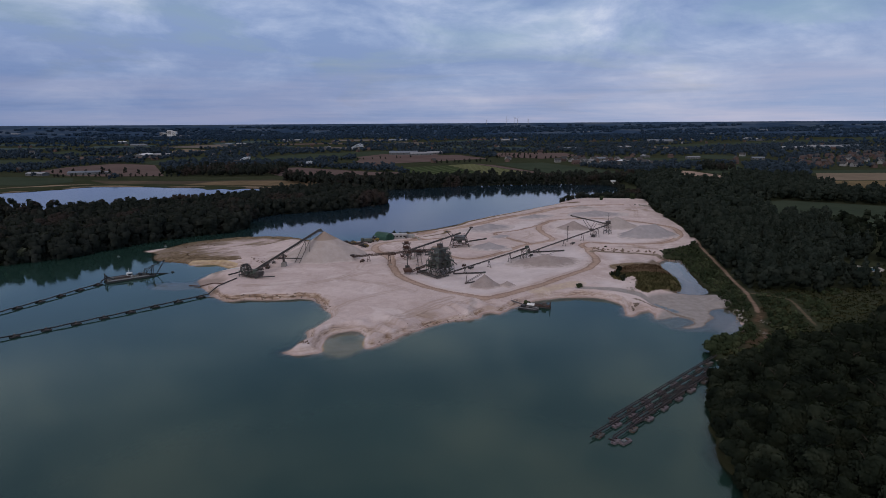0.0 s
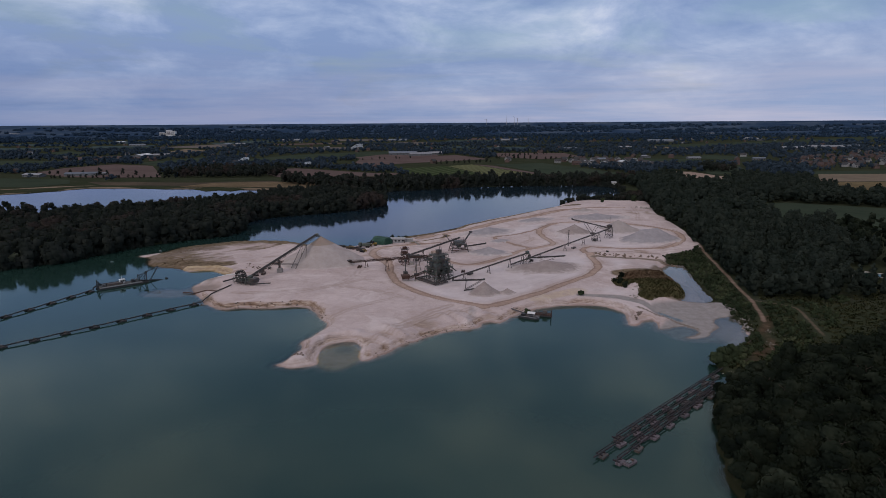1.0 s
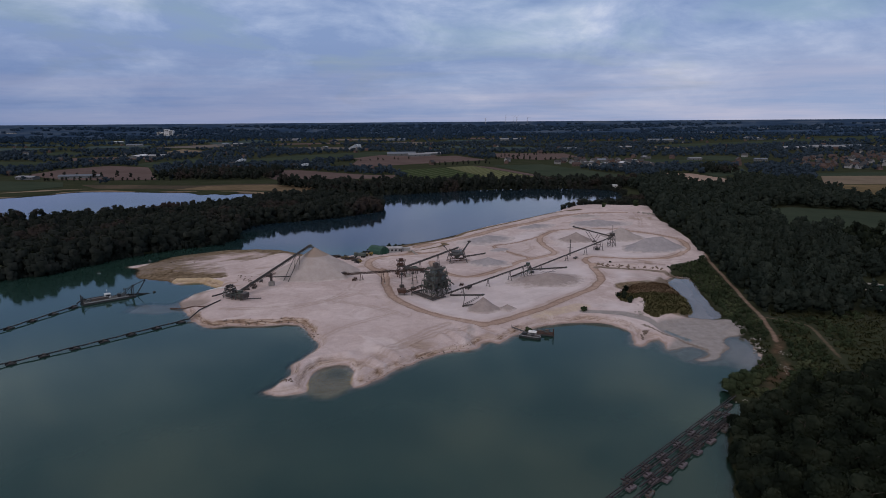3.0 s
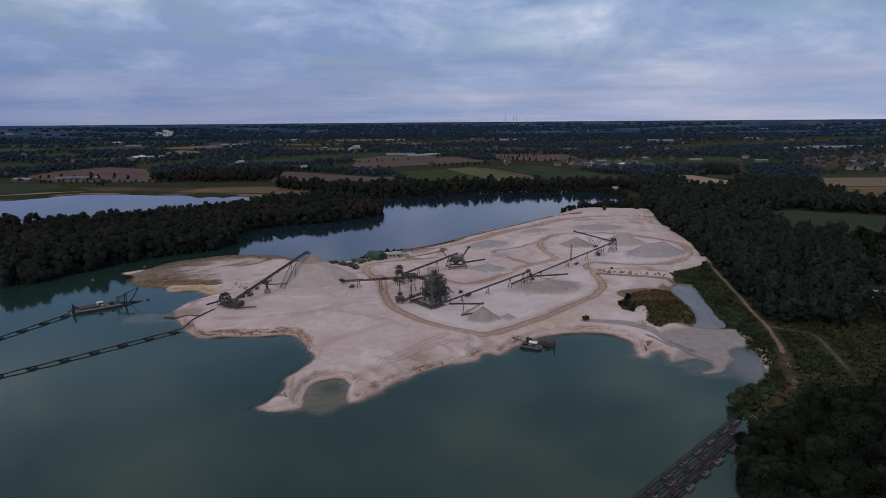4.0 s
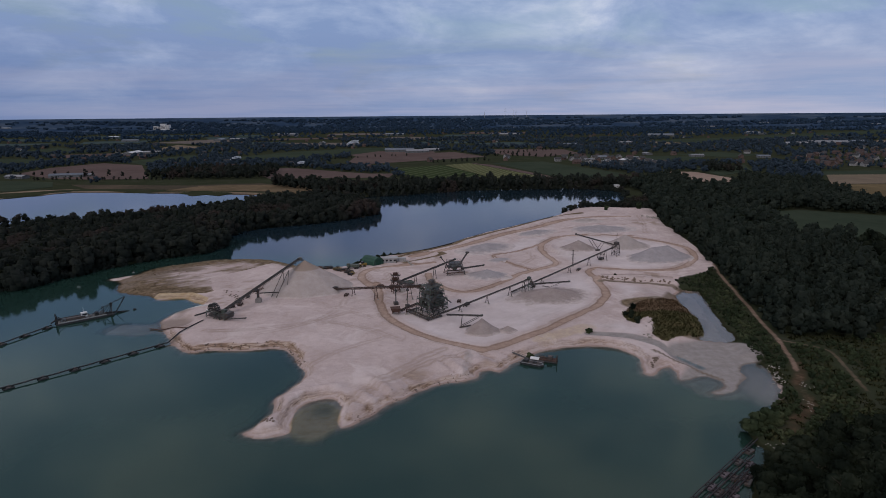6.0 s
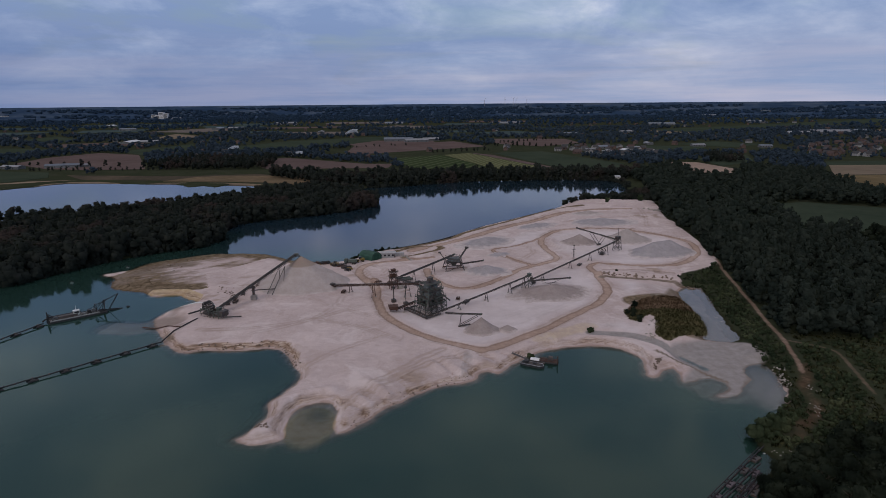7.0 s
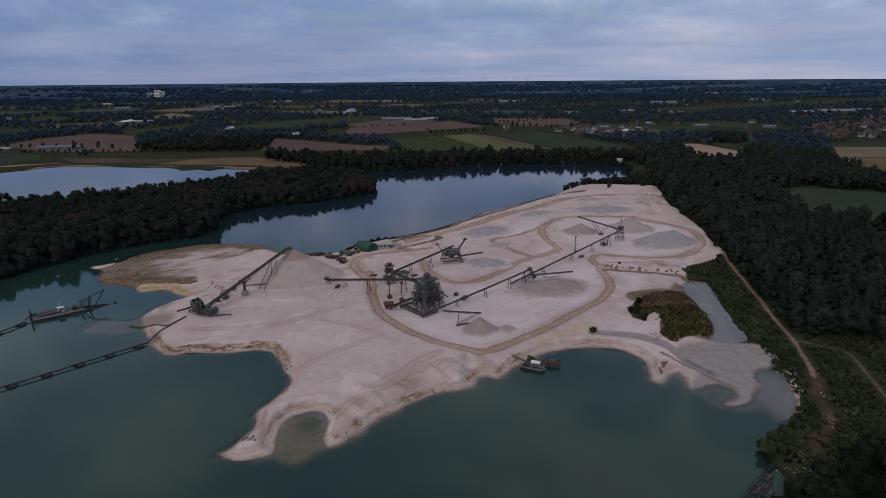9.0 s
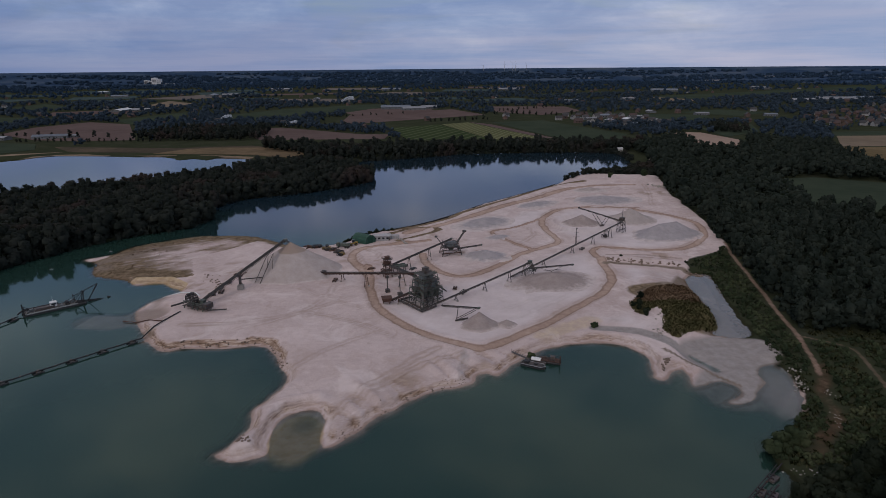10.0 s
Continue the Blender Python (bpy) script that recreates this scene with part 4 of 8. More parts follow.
planted("corner_wood", scatter([(112, 600), (128, 622), (152, 648), (182, 658), (204, 680), (216, 690), (226, 690), (212, 628), (196, 632), (165, 636), (140, 632)], 3.3, 43, lambda x, y: dry(x, y, 0)), BUSH, LEAF_BELT, 44, "dark bushes at the end of the sand", 0.9, 1.5)
planted("edge_bushes", scatter([(143, 280), (152, 330), (162, 378), (171, 415), (178, 440), (184, 470), (178, 428), (168, 378), (158, 330), (149, 281)], 3.2, 45, lambda x, y: dry(x, y, 1)), BUSH, LEAF_PINE, 46, "dark undergrowth along the wood's edge", 0.9, 1.5, "bushes")


# ---- heaps of sand and gravel ----
def heap(name, x, y, rx, ry, tall, mat, label, seed=0, turn=0.0, blunt=0.08, ridge=0.0, curve=1.25):
    """A conical heap at its angle of repose, with a softened top and a ragged foot."""
    rings, sides = 16, 48
    base = ground_at(x, y)
    a = np.linspace(0, 2 * math.pi, sides, endpoint=False)
    verts, faces = [], []
    for k in range(rings + 1):
        t = k / rings
        wob = 1 + 0.10 * rough(np.cos(a) * 2 + 9 * seed, np.sin(a) * 2, 1.3, seed) + 0.05 * t * rough(np.cos(a) * 2 + 5, np.sin(a) * 2 + 9 * seed, 0.4, seed + 3)
        px, py = rx * t * np.cos(a) * wob + ridge * np.sign(np.cos(a)) * (1 - t) * rx, ry * t * np.sin(a) * wob
        z = tall * ((np.sqrt((1 - t) ** 2 + blunt ** 2) - blunt) / (math.sqrt(1 + blunt ** 2) - blunt)) ** curve + 0.30 * tall * (1 - t) * t * rough(px + seed, py, max(rx, ry) * 0.45, seed + 5)
        verts += list(zip(px, py, z if k < rings else z - 0.5))
    idx = np.arange((rings + 1) * sides).reshape(rings + 1, sides)
    nxt = np.roll(idx, -1, axis=1)
    faces = np.stack([idx[:-1], idx[1:], nxt[1:], nxt[:-1]], -1).reshape(-1, 4)
    ob = new(name, quick_mesh(name, verts, faces, mat, True))
    ob.matrix_world = pose(x, y, base, 0, 0, turn)
    return tagged(ob, label, "heap", "heaps on the quarry floor")


heap("sand_cone", -70.5, 358, 25, 23, 14.8, PILE_SAND, "tall cone of pale sand with a damp brown cap", 1, 0, 0.012, 0.0, 1.05)
heap("gravel_mound", 58, 336, 25, 17, 4.4, PILE_GRAVEL, "low wide mound of brownish gravel", 2, 15, 0.35)
heap("gravel_mound", 20, 286, 8.5, 7.5, 6.0, PILE_GRAVEL, "steep heap of brown gravel under a conveyor", 3, 20, 0.03)
heap("gravel_mound", 31, 286, 5, 4.4, 2.4, PILE_GRAVEL, "small low spill of brown gravel", 4, 0, 0.1)
heap("gravel_mound", 97, 447, 14, 12, 6.0, PILE_GRAVEL, "cone of brown gravel under a slewing conveyor", 5, 0, 0.08)
heap("gravel_mound", 131, 455, 20, 17, 7.6, PILE_PALE, "pale pointed heap of sorted sand", 6, 0, 0.1)
heap("gravel_mound", 142, 418, 24, 18, 7.2, PILE_GREY, "broad grey heap of washed gravel", 7, 25, 0.1, 0.3)
heap("gravel_mound", 130, 516, 34, 21, 3.8, PILE_GREY, "wide flat blue-grey gravel stockpile", 8, 5, 0.6)
heap("gravel_mound", 34, 449, 27, 17, 3.8, PILE_GREY, "low grey gravel stockpile", 9, 45, 0.5)
heap("gravel_mound", 29, 377, 15, 12, 3.8, PILE_GREY, "small blue-grey gravel heap below a screening plant", 10, 0, 0.25)
heap("gravel_mound", 76, 503, 28, 11, 2.6, PILE_GREY, "low pale sand stockpile", 11, 35, 0.6)
heap("gravel_mound", 128, 556, 19, 12, 2.8, PILE_PALE, "low pale sand stockpile", 12, 15, 0.6)
heap("gravel_mound", 40, 415, 13, 9, 1.8, PILE_GREY, "low grey gravel stockpile", 13, 30, 0.6)


# ---- farmland ----
def field(outline, mat, label, lift=0.35):
    p = np.array(outline, float)
    me = bpy.data.meshes.new("field")
    bm = bmesh.new()
    top = [bm.verts.new((x, y, max(ground_at(x, y), 0.3) + lift)) for x, y in p]
    f = bm.faces.new(top)
    if f.normal.z < 0:
        f.normal_flip()
    bmesh.ops.extrude_face_region(bm, geom=[f])
    for v in bm.verts:
        if v not in top:
            v.co.z -= 1.2
    bmesh.ops.recalc_face_normals(bm, faces=bm.faces)
    bm.to_mesh(me)
    bm.free()
    me.materials.append(mat)
    FIELDS.append(p)
    c = p.mean(0)
    ROUND.append((c[0], c[1], float(np.hypot(*(p - c).T).max())))
    return tagged(new("field", me), label, "field", kind="structure")


FIELDS, ROUND = [], []
BROWN = soil_material("ploughed_soil", (0.088, 0.064, 0.060), (0.130, 0.098, 0.091))
GREEN = soil_material("grass_field", (0.032, 0.044, 0.031), (0.049, 0.062, 0.043))
LIME = soil_material("striped_crop", (0.075, 0.085, 0.040), (0.11, 0.115, 0.058), 9.0, 0.35, (0.16, 0.16, 0.10))
ROWS_GREEN = soil_material("row_crop", (0.028, 0.045, 0.020), (0.045, 0.062, 0.028), 16.0, 0.42, (0.09, 0.095, 0.06))
STUBBLE = soil_material("stubble", (0.135, 0.108, 0.080), (0.20, 0.162, 0.122))
PALE_SOIL = soil_material("pale_dry_soil", (0.24, 0.175, 0.14), (0.32, 0.245, 0.20))
HEATH = soil_material("rough_heath", (0.045, 0.042, 0.032), (0.105, 0.082, 0.060))
# far green and stubble fields, with distance haze painted into the colours
HAZY_GREEN = soil_material("hazy_green_field", (0.04, 0.06, 0.0625), (0.0625, 0.085, 0.0825))
HAZY_STUBBLE = soil_material("hazy_stubble_field", (0.10, 0.090, 0.085), (0.17, 0.145, 0.13))
OCHRE_GRASS = soil_material("ochre_grass", (0.070, 0.058, 0.036), (0.20, 0.146, 0.095))
DRY_GRASS = soil_material("dry_grass", (0.075, 0.062, 0.034), (0.165, 0.125, 0.074))
field([(-702, 1061), (-718, 1173), (-677, 1281), (-572, 1224), (-438, 964), (-516, 956), (-594, 976)], BROWN, "bare ploughed brown field")
field([(-700, 960), (-558, 925), (-520, 862), (-545, 815), (-700, 830)], GREEN, "green meadow beside a quarry lake")
field([(-651, 1317), (-592, 1541), (-514, 1343), (-572, 1228)], GREEN, "narrow green pasture")
field([(-510, 888), (-339, 866), (-246, 885), (-165, 832), (-160, 772), (-195, 780), (-222, 795), (-326, 818), (-461, 836)], HEATH, "rough brownish grassland along the lake shore", 0.2)
SHORE_SAND = soil_material("sandy_shore", (0.11, 0.088, 0.064), (0.27, 0.205, 0.15))
field([(-560, 720), (-488, 784), (-470, 815), (-404, 808), (-318, 798), (-261, 790), (-216, 772), (-208, 777), (-262, 794), (-320, 801), (-404, 811), (-474, 834), (-520, 822), (-590, 770)], SHORE_SAND, "bare sandy bank of a quarry lake", 0.15)
field([(-345, 812), (-318, 852), (-282, 866), (-178, 858), (-150, 800), (-168, 768), (-196, 782), (-222, 797), (-262, 803)], OCHRE_GRASS, "ochre grassland with bare sandy patches", 0.45)
field([(-333, 1100), (-265, 1133), (-115, 1014), (-71, 1010), (-74, 951), (-253, 950)], BROWN, "bare brown field")
field([(-453, 1440), (-382, 1611), (-205, 1766), (-84, 1800), (-199, 1495), (-312, 1322), (-405, 1292)], GREEN, "broad green pasture")
field([(-187, 1411), (36, 1559), (104, 1379), (-138, 1206), (-176, 1187)], BROWN, "bare reddish brown field")
field([(-75, 1110), (5, 1165), (76, 936), (-40, 934)], ROWS_GREEN, "dark green field with pale crop rows")
field([(10, 1168), (58, 1206), (150, 952), (102, 924), (80, 932)], LIME, "pale green striped crop field")
field([(62, 1208), (97, 1162), (170, 939), (154, 946)], BROWN, "narrow brown field")
field([(102, 1206), (200, 1232), (285, 981), (257, 915), (176, 935)], GREEN, "lush dark green field")
field([(124, 1652), (320, 1626), (327, 1468), (221, 1366), (135, 1456)], BROWN, "bare brown field")
field(PALE_FIELD, PALE_SOIL, "pale bare field at the edge of a wood")
field([(425, 1053), (539, 1120), (495, 1004), (415, 938)], GREEN, "green pasture")
field(GREEN_FIELD, GREEN, "dark green meadow enclosed by woods")
field([(570, 936), (800, 931), (700, 819), (505, 822)], STUBBLE, "tan stubble field")
field(TAN_FIELD, DRY_GRASS, "olive-tan field")
field([(593, 988), (800, 1007), (800, 940), (562, 938)], GREEN, "green field beside a village")
field([(684, 2083), (1062, 2306), (2117, 2933), (1763, 2530), (1003, 2027), (776, 1867)], GREEN, "distant long green field")
field([(648, 1820), (760, 1805), (760, 1860), (675, 2060)], STUBBLE, "distant tan field")
field([(-1144, 1705), (-1179, 1955), (-948, 1724), (-980, 1586)], GREEN, "distant green field")
field([(-807, 1775), (-849, 2056), (-696, 1886), (-705, 1715)], STUBBLE, "distant tan field")
field([(-254, 1595), (-19, 1627), (-4, 1480), (-185, 1420)], BROWN, "distant brown field")
field([(520, 1400), (640, 1480), (700, 1380), (600, 1290)], GREEN, "small green field among hedges")
field([(1200, 1900), (1700, 2100), (1650, 1900), (1350, 1750)], STUBBLE, "distant tan field")
field([(300, 2300), (700, 2450), (680, 2300), (320, 2180)], GREEN, "distant green field")
field([(-700, 2500), (-300, 2620), (-320, 2480), (-680, 2380)], BROWN, "distant brown field")


# a patchwork of smaller fields fills the plain
patch = random.Random(21)
NAMED = {id(BROWN): "bare brown field on the plain", id(GREEN): "green pasture on the plain", id(STUBBLE): "tan stubble field on the plain", id(DRY_GRASS): "rough dry grassland on the plain", id(HAZY_GREEN): "far green field, blued to stand in for haze", id(HAZY_STUBBLE): "far stubble field, greyed to stand in for haze", id(LIME): "striped pale crop on the plain"}
tries = 0
while len(FIELDS) < 170 and tries < 4000:
    tries += 1
    y = patch.uniform(1000, 3100)
    x = patch.uniform(-0.8, 0.8) * y
    a, b, t = patch.uniform(50, 130) * (0.7 + y / 2200), patch.uniform(40, 110) * (0.7 + y / 2200), patch.uniform(-0.5, 0.5)
    if math.hypot(x, y) > 3150:
        continue
    box = [(x + dx * math.cos(t) - dy * math.sin(t), y + dx * math.sin(t) + dy * math.cos(t)) for dx, dy in ((-a, -b), (a * patch.uniform(0.7, 1.1), -b), (a, b * patch.uniform(0.8, 1.1)), (-a, b))]
    bx, by = np.array([p[0] for p in box] + [x]), np.array([p[1] for p in box] + [y])
    reach = math.hypot(a, b)
    if any(math.hypot(x - cx, y - cy) < 0.86 * (reach + cr) for cx, cy, cr in ROUND):
        continue
    if (depth_in(FAR_LAKE, bx, by) > -60).any() or within(np.array([(560, 980), (900, 960), (1700, 1300), (1700, 1700), (1000, 1550), (640, 1250)], float), bx, by).any():
        continue
    # beyond 1500 m the fields mostly take the haze-tinted colours
    mat = patch.choice([BROWN, HAZY_GREEN, HAZY_GREEN, HAZY_GREEN, HAZY_STUBBLE, HAZY_STUBBLE, HAZY_GREEN] if y > 1500 else [BROWN, GREEN, GREEN, GREEN, STUBBLE, DRY_GRASS, LIME])
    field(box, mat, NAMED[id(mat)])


def clear_of_fields(x, y):
    ok = np.ones(x.shape, bool)
    for p, (cx, cy, cr) in zip(FIELDS, ROUND):
        near_by = np.hypot(x - cx, y - cy) < cr + 8
        if near_by.any():
            ok[near_by] &= depth_in(p, x[near_by], y[near_by]) < -6
    return ok


VILLAGE = np.array([(640, 1060), (900, 1000), (1500, 1300), (1600, 1600), (1000, 1500), (700, 1250)], float)
rnd = np.random.default_rng(77)
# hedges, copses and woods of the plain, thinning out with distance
for nm, r0, r1, gap, hi, thr, kinds3, leaf in (("plain_woods", 900, 1500, 13, 0.95, 0.02, SPECK, LEAF_FAR_HAZE), ("plain_woods_far", 1500, 2500, 22, 1.1, -0.10, SMALL, LEAF_FAR_HAZE), ("plain_woods_farthest", 2500, 3750, 37, 1.2, -0.24, TINY, LEAF_BLUE_HAZE)):
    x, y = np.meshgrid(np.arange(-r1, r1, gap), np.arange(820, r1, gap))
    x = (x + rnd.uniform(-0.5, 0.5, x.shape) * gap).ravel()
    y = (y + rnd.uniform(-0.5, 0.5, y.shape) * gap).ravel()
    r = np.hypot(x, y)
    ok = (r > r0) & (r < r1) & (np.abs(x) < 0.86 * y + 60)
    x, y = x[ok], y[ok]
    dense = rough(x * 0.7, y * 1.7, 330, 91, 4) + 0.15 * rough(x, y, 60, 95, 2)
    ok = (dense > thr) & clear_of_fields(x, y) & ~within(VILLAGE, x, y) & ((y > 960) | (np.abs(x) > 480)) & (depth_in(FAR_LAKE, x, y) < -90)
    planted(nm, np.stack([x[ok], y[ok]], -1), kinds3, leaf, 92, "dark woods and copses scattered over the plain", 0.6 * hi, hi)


def hedge(name, a, b, gap, label, size=1.0, templates=LOW):
    n = max(2, int(math.hypot(b[0] - a[0], b[1] - a[1]) / gap))
    t = (np.arange(n) + rnd.uniform(-0.3, 0.3, n)) / n
    planted(name, np.stack([a[0] + (b[0] - a[0]) * t, a[1] + (b[1] - a[1]) * t], -1), templates, LEAF_BELT, int(rnd.integers(1, 999)), label, 0.6 * size, 0.95 * size)


hedge("tree_row", (-330, 1110), (-110, 1120), 15, "row of separate dark trees along a field road")
hedge("tree_row", (-400, 1250), (-60, 1430), 18, "row of young trees along a field", 0.6)
hedge("tree_row", (105, 1385), (330, 1330), 13, "avenue of dark trees between fields", 0.9)
hedge("tree_row", (-10, 1210), (110, 1260), 11, "row of dark trees", 0.8)
hedge("tree_row", (140, 1470), (330, 1640), 16, "thin row of trees", 0.7)
hedge("tree_row", (-600, 945), (-380, 940), 9, "dark hedge below a farm", 0.6)
hedge("tree_row", (-700, 1040), (-470, 985), 22, "row of poplars by a farm", 0.9)
planted("copse", scatter([(-440, 960), (-300, 935), (-250, 955), (-270, 1080), (-430, 1100)], 10, 97), LOW, LEAF_BELT, 98, "dark copse between brown fields", 0.8, 1.1)
planted("copse", scatter([(415, 1000), (470, 980), (465, 1040), (430, 1050)], 9, 99), LOW, LEAF_BELT, 100, "dark copse between two fields", 0.8, 1.1)


# ---- far horizon ----
def far_horizon():
    m, n = material("distant_plain_haze")
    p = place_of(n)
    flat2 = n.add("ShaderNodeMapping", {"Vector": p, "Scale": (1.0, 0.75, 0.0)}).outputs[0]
    # the blue haze of distance is painted into this ramp
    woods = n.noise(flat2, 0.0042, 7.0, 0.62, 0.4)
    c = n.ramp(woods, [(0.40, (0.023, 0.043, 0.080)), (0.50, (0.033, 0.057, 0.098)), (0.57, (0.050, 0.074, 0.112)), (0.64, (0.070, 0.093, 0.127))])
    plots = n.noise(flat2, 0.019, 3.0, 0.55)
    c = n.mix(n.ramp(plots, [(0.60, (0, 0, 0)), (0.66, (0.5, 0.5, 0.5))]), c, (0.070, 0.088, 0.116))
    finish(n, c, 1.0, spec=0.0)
    verts, faces = [], []
    cols = 240
    for k in range(cols + 1):
        a = radians(-62 + 124 * k / cols)
        for j in range(9):
            t = j / 8
            r = 3350 + 1500 * t
            z = -1 + 80 * t ** 1.6 + 0.7 * float(rough(np.array(a * 60.0), np.array(t * 4.0), 1.7, 5)) * t
            verts.append((math.sin(a) * r, math.cos(a) * r, z))
    for k in range(cols):
        for j in range(8):
            i = k * 9 + j
            faces.append((i, i + 9, i + 10, i + 1))
    tagged(new("backdrop", quick_mesh("backdrop", verts, faces, m, True)), "wooded plain with blue-grey haze painted into its colours", "backdrop", kind="structure")


far_horizon()


def far_ground(x, y):
    t = min(max((math.hypot(x, y) - 3350) / 1500, 0), 1)
    return -1 + 80 * t ** 1.6


# woods that run on to the horizon, in long dark strips
x, y = np.meshgrid(np.arange(-3300, 3300, 42), np.arange(2700, 4700, 42))
x, y = (x + rnd.uniform(-20, 20, x.shape)).ravel(), (y + rnd.uniform(-20, 20, y.shape)).ravel()
r = np.hypot(x, y)
ok = (r > 3450) & (r < 4600) & (np.abs(x) < 0.78 * y) & (rough(x * 0.5, y * 1.6, 420, 191, 4) + 0.2 * rough(x, y, 90, 195, 2) > -0.06)
planted("horizon_woods", np.stack([x[ok], y[ok]], -1), [tree_template(9, 44, 7, 4.0, 380 + k, 2, 0.3) for k in range(2)], LEAF_BLUE_HAZE, 193, "dark woods in strips on the horizon, blued by painted haze", 0.7, 1.0, level=far_ground)



# ---- machines of the quarry ----
class Shape:
    """Collects boxes, beams and tubes into one mesh."""

    def __init__(self):
        self.v, self.f = [], []

    def box(self, c, s, turn=0.0, taper=1.0):
        x, y, z = (k / 2 for k in s)
        ca, sa = math.cos(radians(turn)), math.sin(radians(turn))
        b = len(self.v)
        for dz in (-z, z):
            k = taper if dz > 0 else 1.0
            for dx, dy in ((-x, -y), (x, -y), (x, y), (-x, y)):
                self.v.append((c[0] + (dx * ca - dy * sa) * k, c[1] + (dx * sa + dy * ca) * k, c[2] + dz))
        self.f += [tuple(b + i for i in q) for q in ((0, 3, 2, 1), (4, 5, 6, 7), (0, 1, 5, 4), (1, 2, 6, 5), (2, 3, 7, 6), (3, 0, 4, 7))]
        return self

    def beam(self, a, b, w=0.2, h=None):
        a, b, h = Vector(a), Vector(b), h or w
        way = (b - a).normalized()
        side = way.cross(Vector((0, 0, 1)))
        side = side.normalized() if side.length > 1e-4 else Vector((1, 0, 0))
        top = side.cross(way)
        n = len(self.v)
        for p in (a, b):
            for s, t in ((-1, -1), (1, -1), (1, 1), (-1, 1)):
                self.v.append(tuple(p + side * s * w / 2 + top * t * h / 2))
        self.f += [tuple(n + i for i in q) for q in ((0, 1, 2, 3), (7, 6, 5, 4), (0, 4, 5, 1), (1, 5, 6, 2), (2, 6, 7, 3), (3, 7, 4, 0))]
        return self

    def tube(self, a, b, r, sides=10, r2=None, caps=True):
        a, b = Vector(a), Vector(b)
        way = (b - a).normalized()
        u = way.cross(Vector((0.13, 0.21, 0.97)) if abs(way.z) < 0.9 else Vector((1, 0, 0))).normalized()
        v = way.cross(u)
        n = len(self.v)
        for p, q in ((a, r), (b, r if r2 is None else r2)):
            for k in range(sides):
                t = 2 * math.pi * k / sides
                self.v.append(tuple(p + (u * math.cos(t) + v * math.sin(t)) * q))
        self.f += [(n + k, n + (k + 1) % sides, n + sides + (k + 1) % sides, n + sides + k) for k in range(sides)]
        if caps:
            self.f += [tuple(n + k for k in range(sides))[::-1], tuple(n + sides + k for k in range(sides))]
        return self

    def path(self, pts, r, sides=8):
        for a, b in zip(pts, pts[1:]):
            self.tube(a, b, r, sides)
        return self

    def slab(self, outline, z0, z1):
        n, k = len(self.v), len(outline)
        self.v += [(x, y, z0) for x, y in outline] + [(x, y, z1) for x, y in outline]
        self.f += [tuple(range(n + k - 1, n - 1, -1)), tuple(range(n + k, n + 2 * k))]
        self.f += [(n + i, n + (i + 1) % k, n + k + (i + 1) % k, n + k + i) for i in range(k)]
        return self


def part(name, shape, mat, parent, label="", local=False, bevel=0.0):
    """One mesh object under a thing or under a part. World places unless local."""
    me = bpy.data.meshes.new(name)
    root = parent.parent or parent
    off = Vector((0, 0, 0)) if local else root.location
    me.from_pydata([(x - off[0], y - off[1], z - off[2]) for x, y, z in shape.v], [], shape.f)
    me.update()
    me.materials.append(mat)
    ob = new(name, me)
    ob.parent = parent
    if bevel:
        b = ob.modifiers.new("edge", "BEVEL")
        b.width, b.segments, b.limit_method = bevel, 1, "ANGLE"
    if label:
        tagged(ob, label)
    return ob


def thing(name, at, label, category, group="", turn=0.0):
    ob = new(name)
    ob.matrix_basis = pose(*at, 0, 0, turn)
    return tagged(ob, label, category, group)


def lerp(a, b, t):
    return Vector(a) + (Vector(b) - Vector(a)) * t


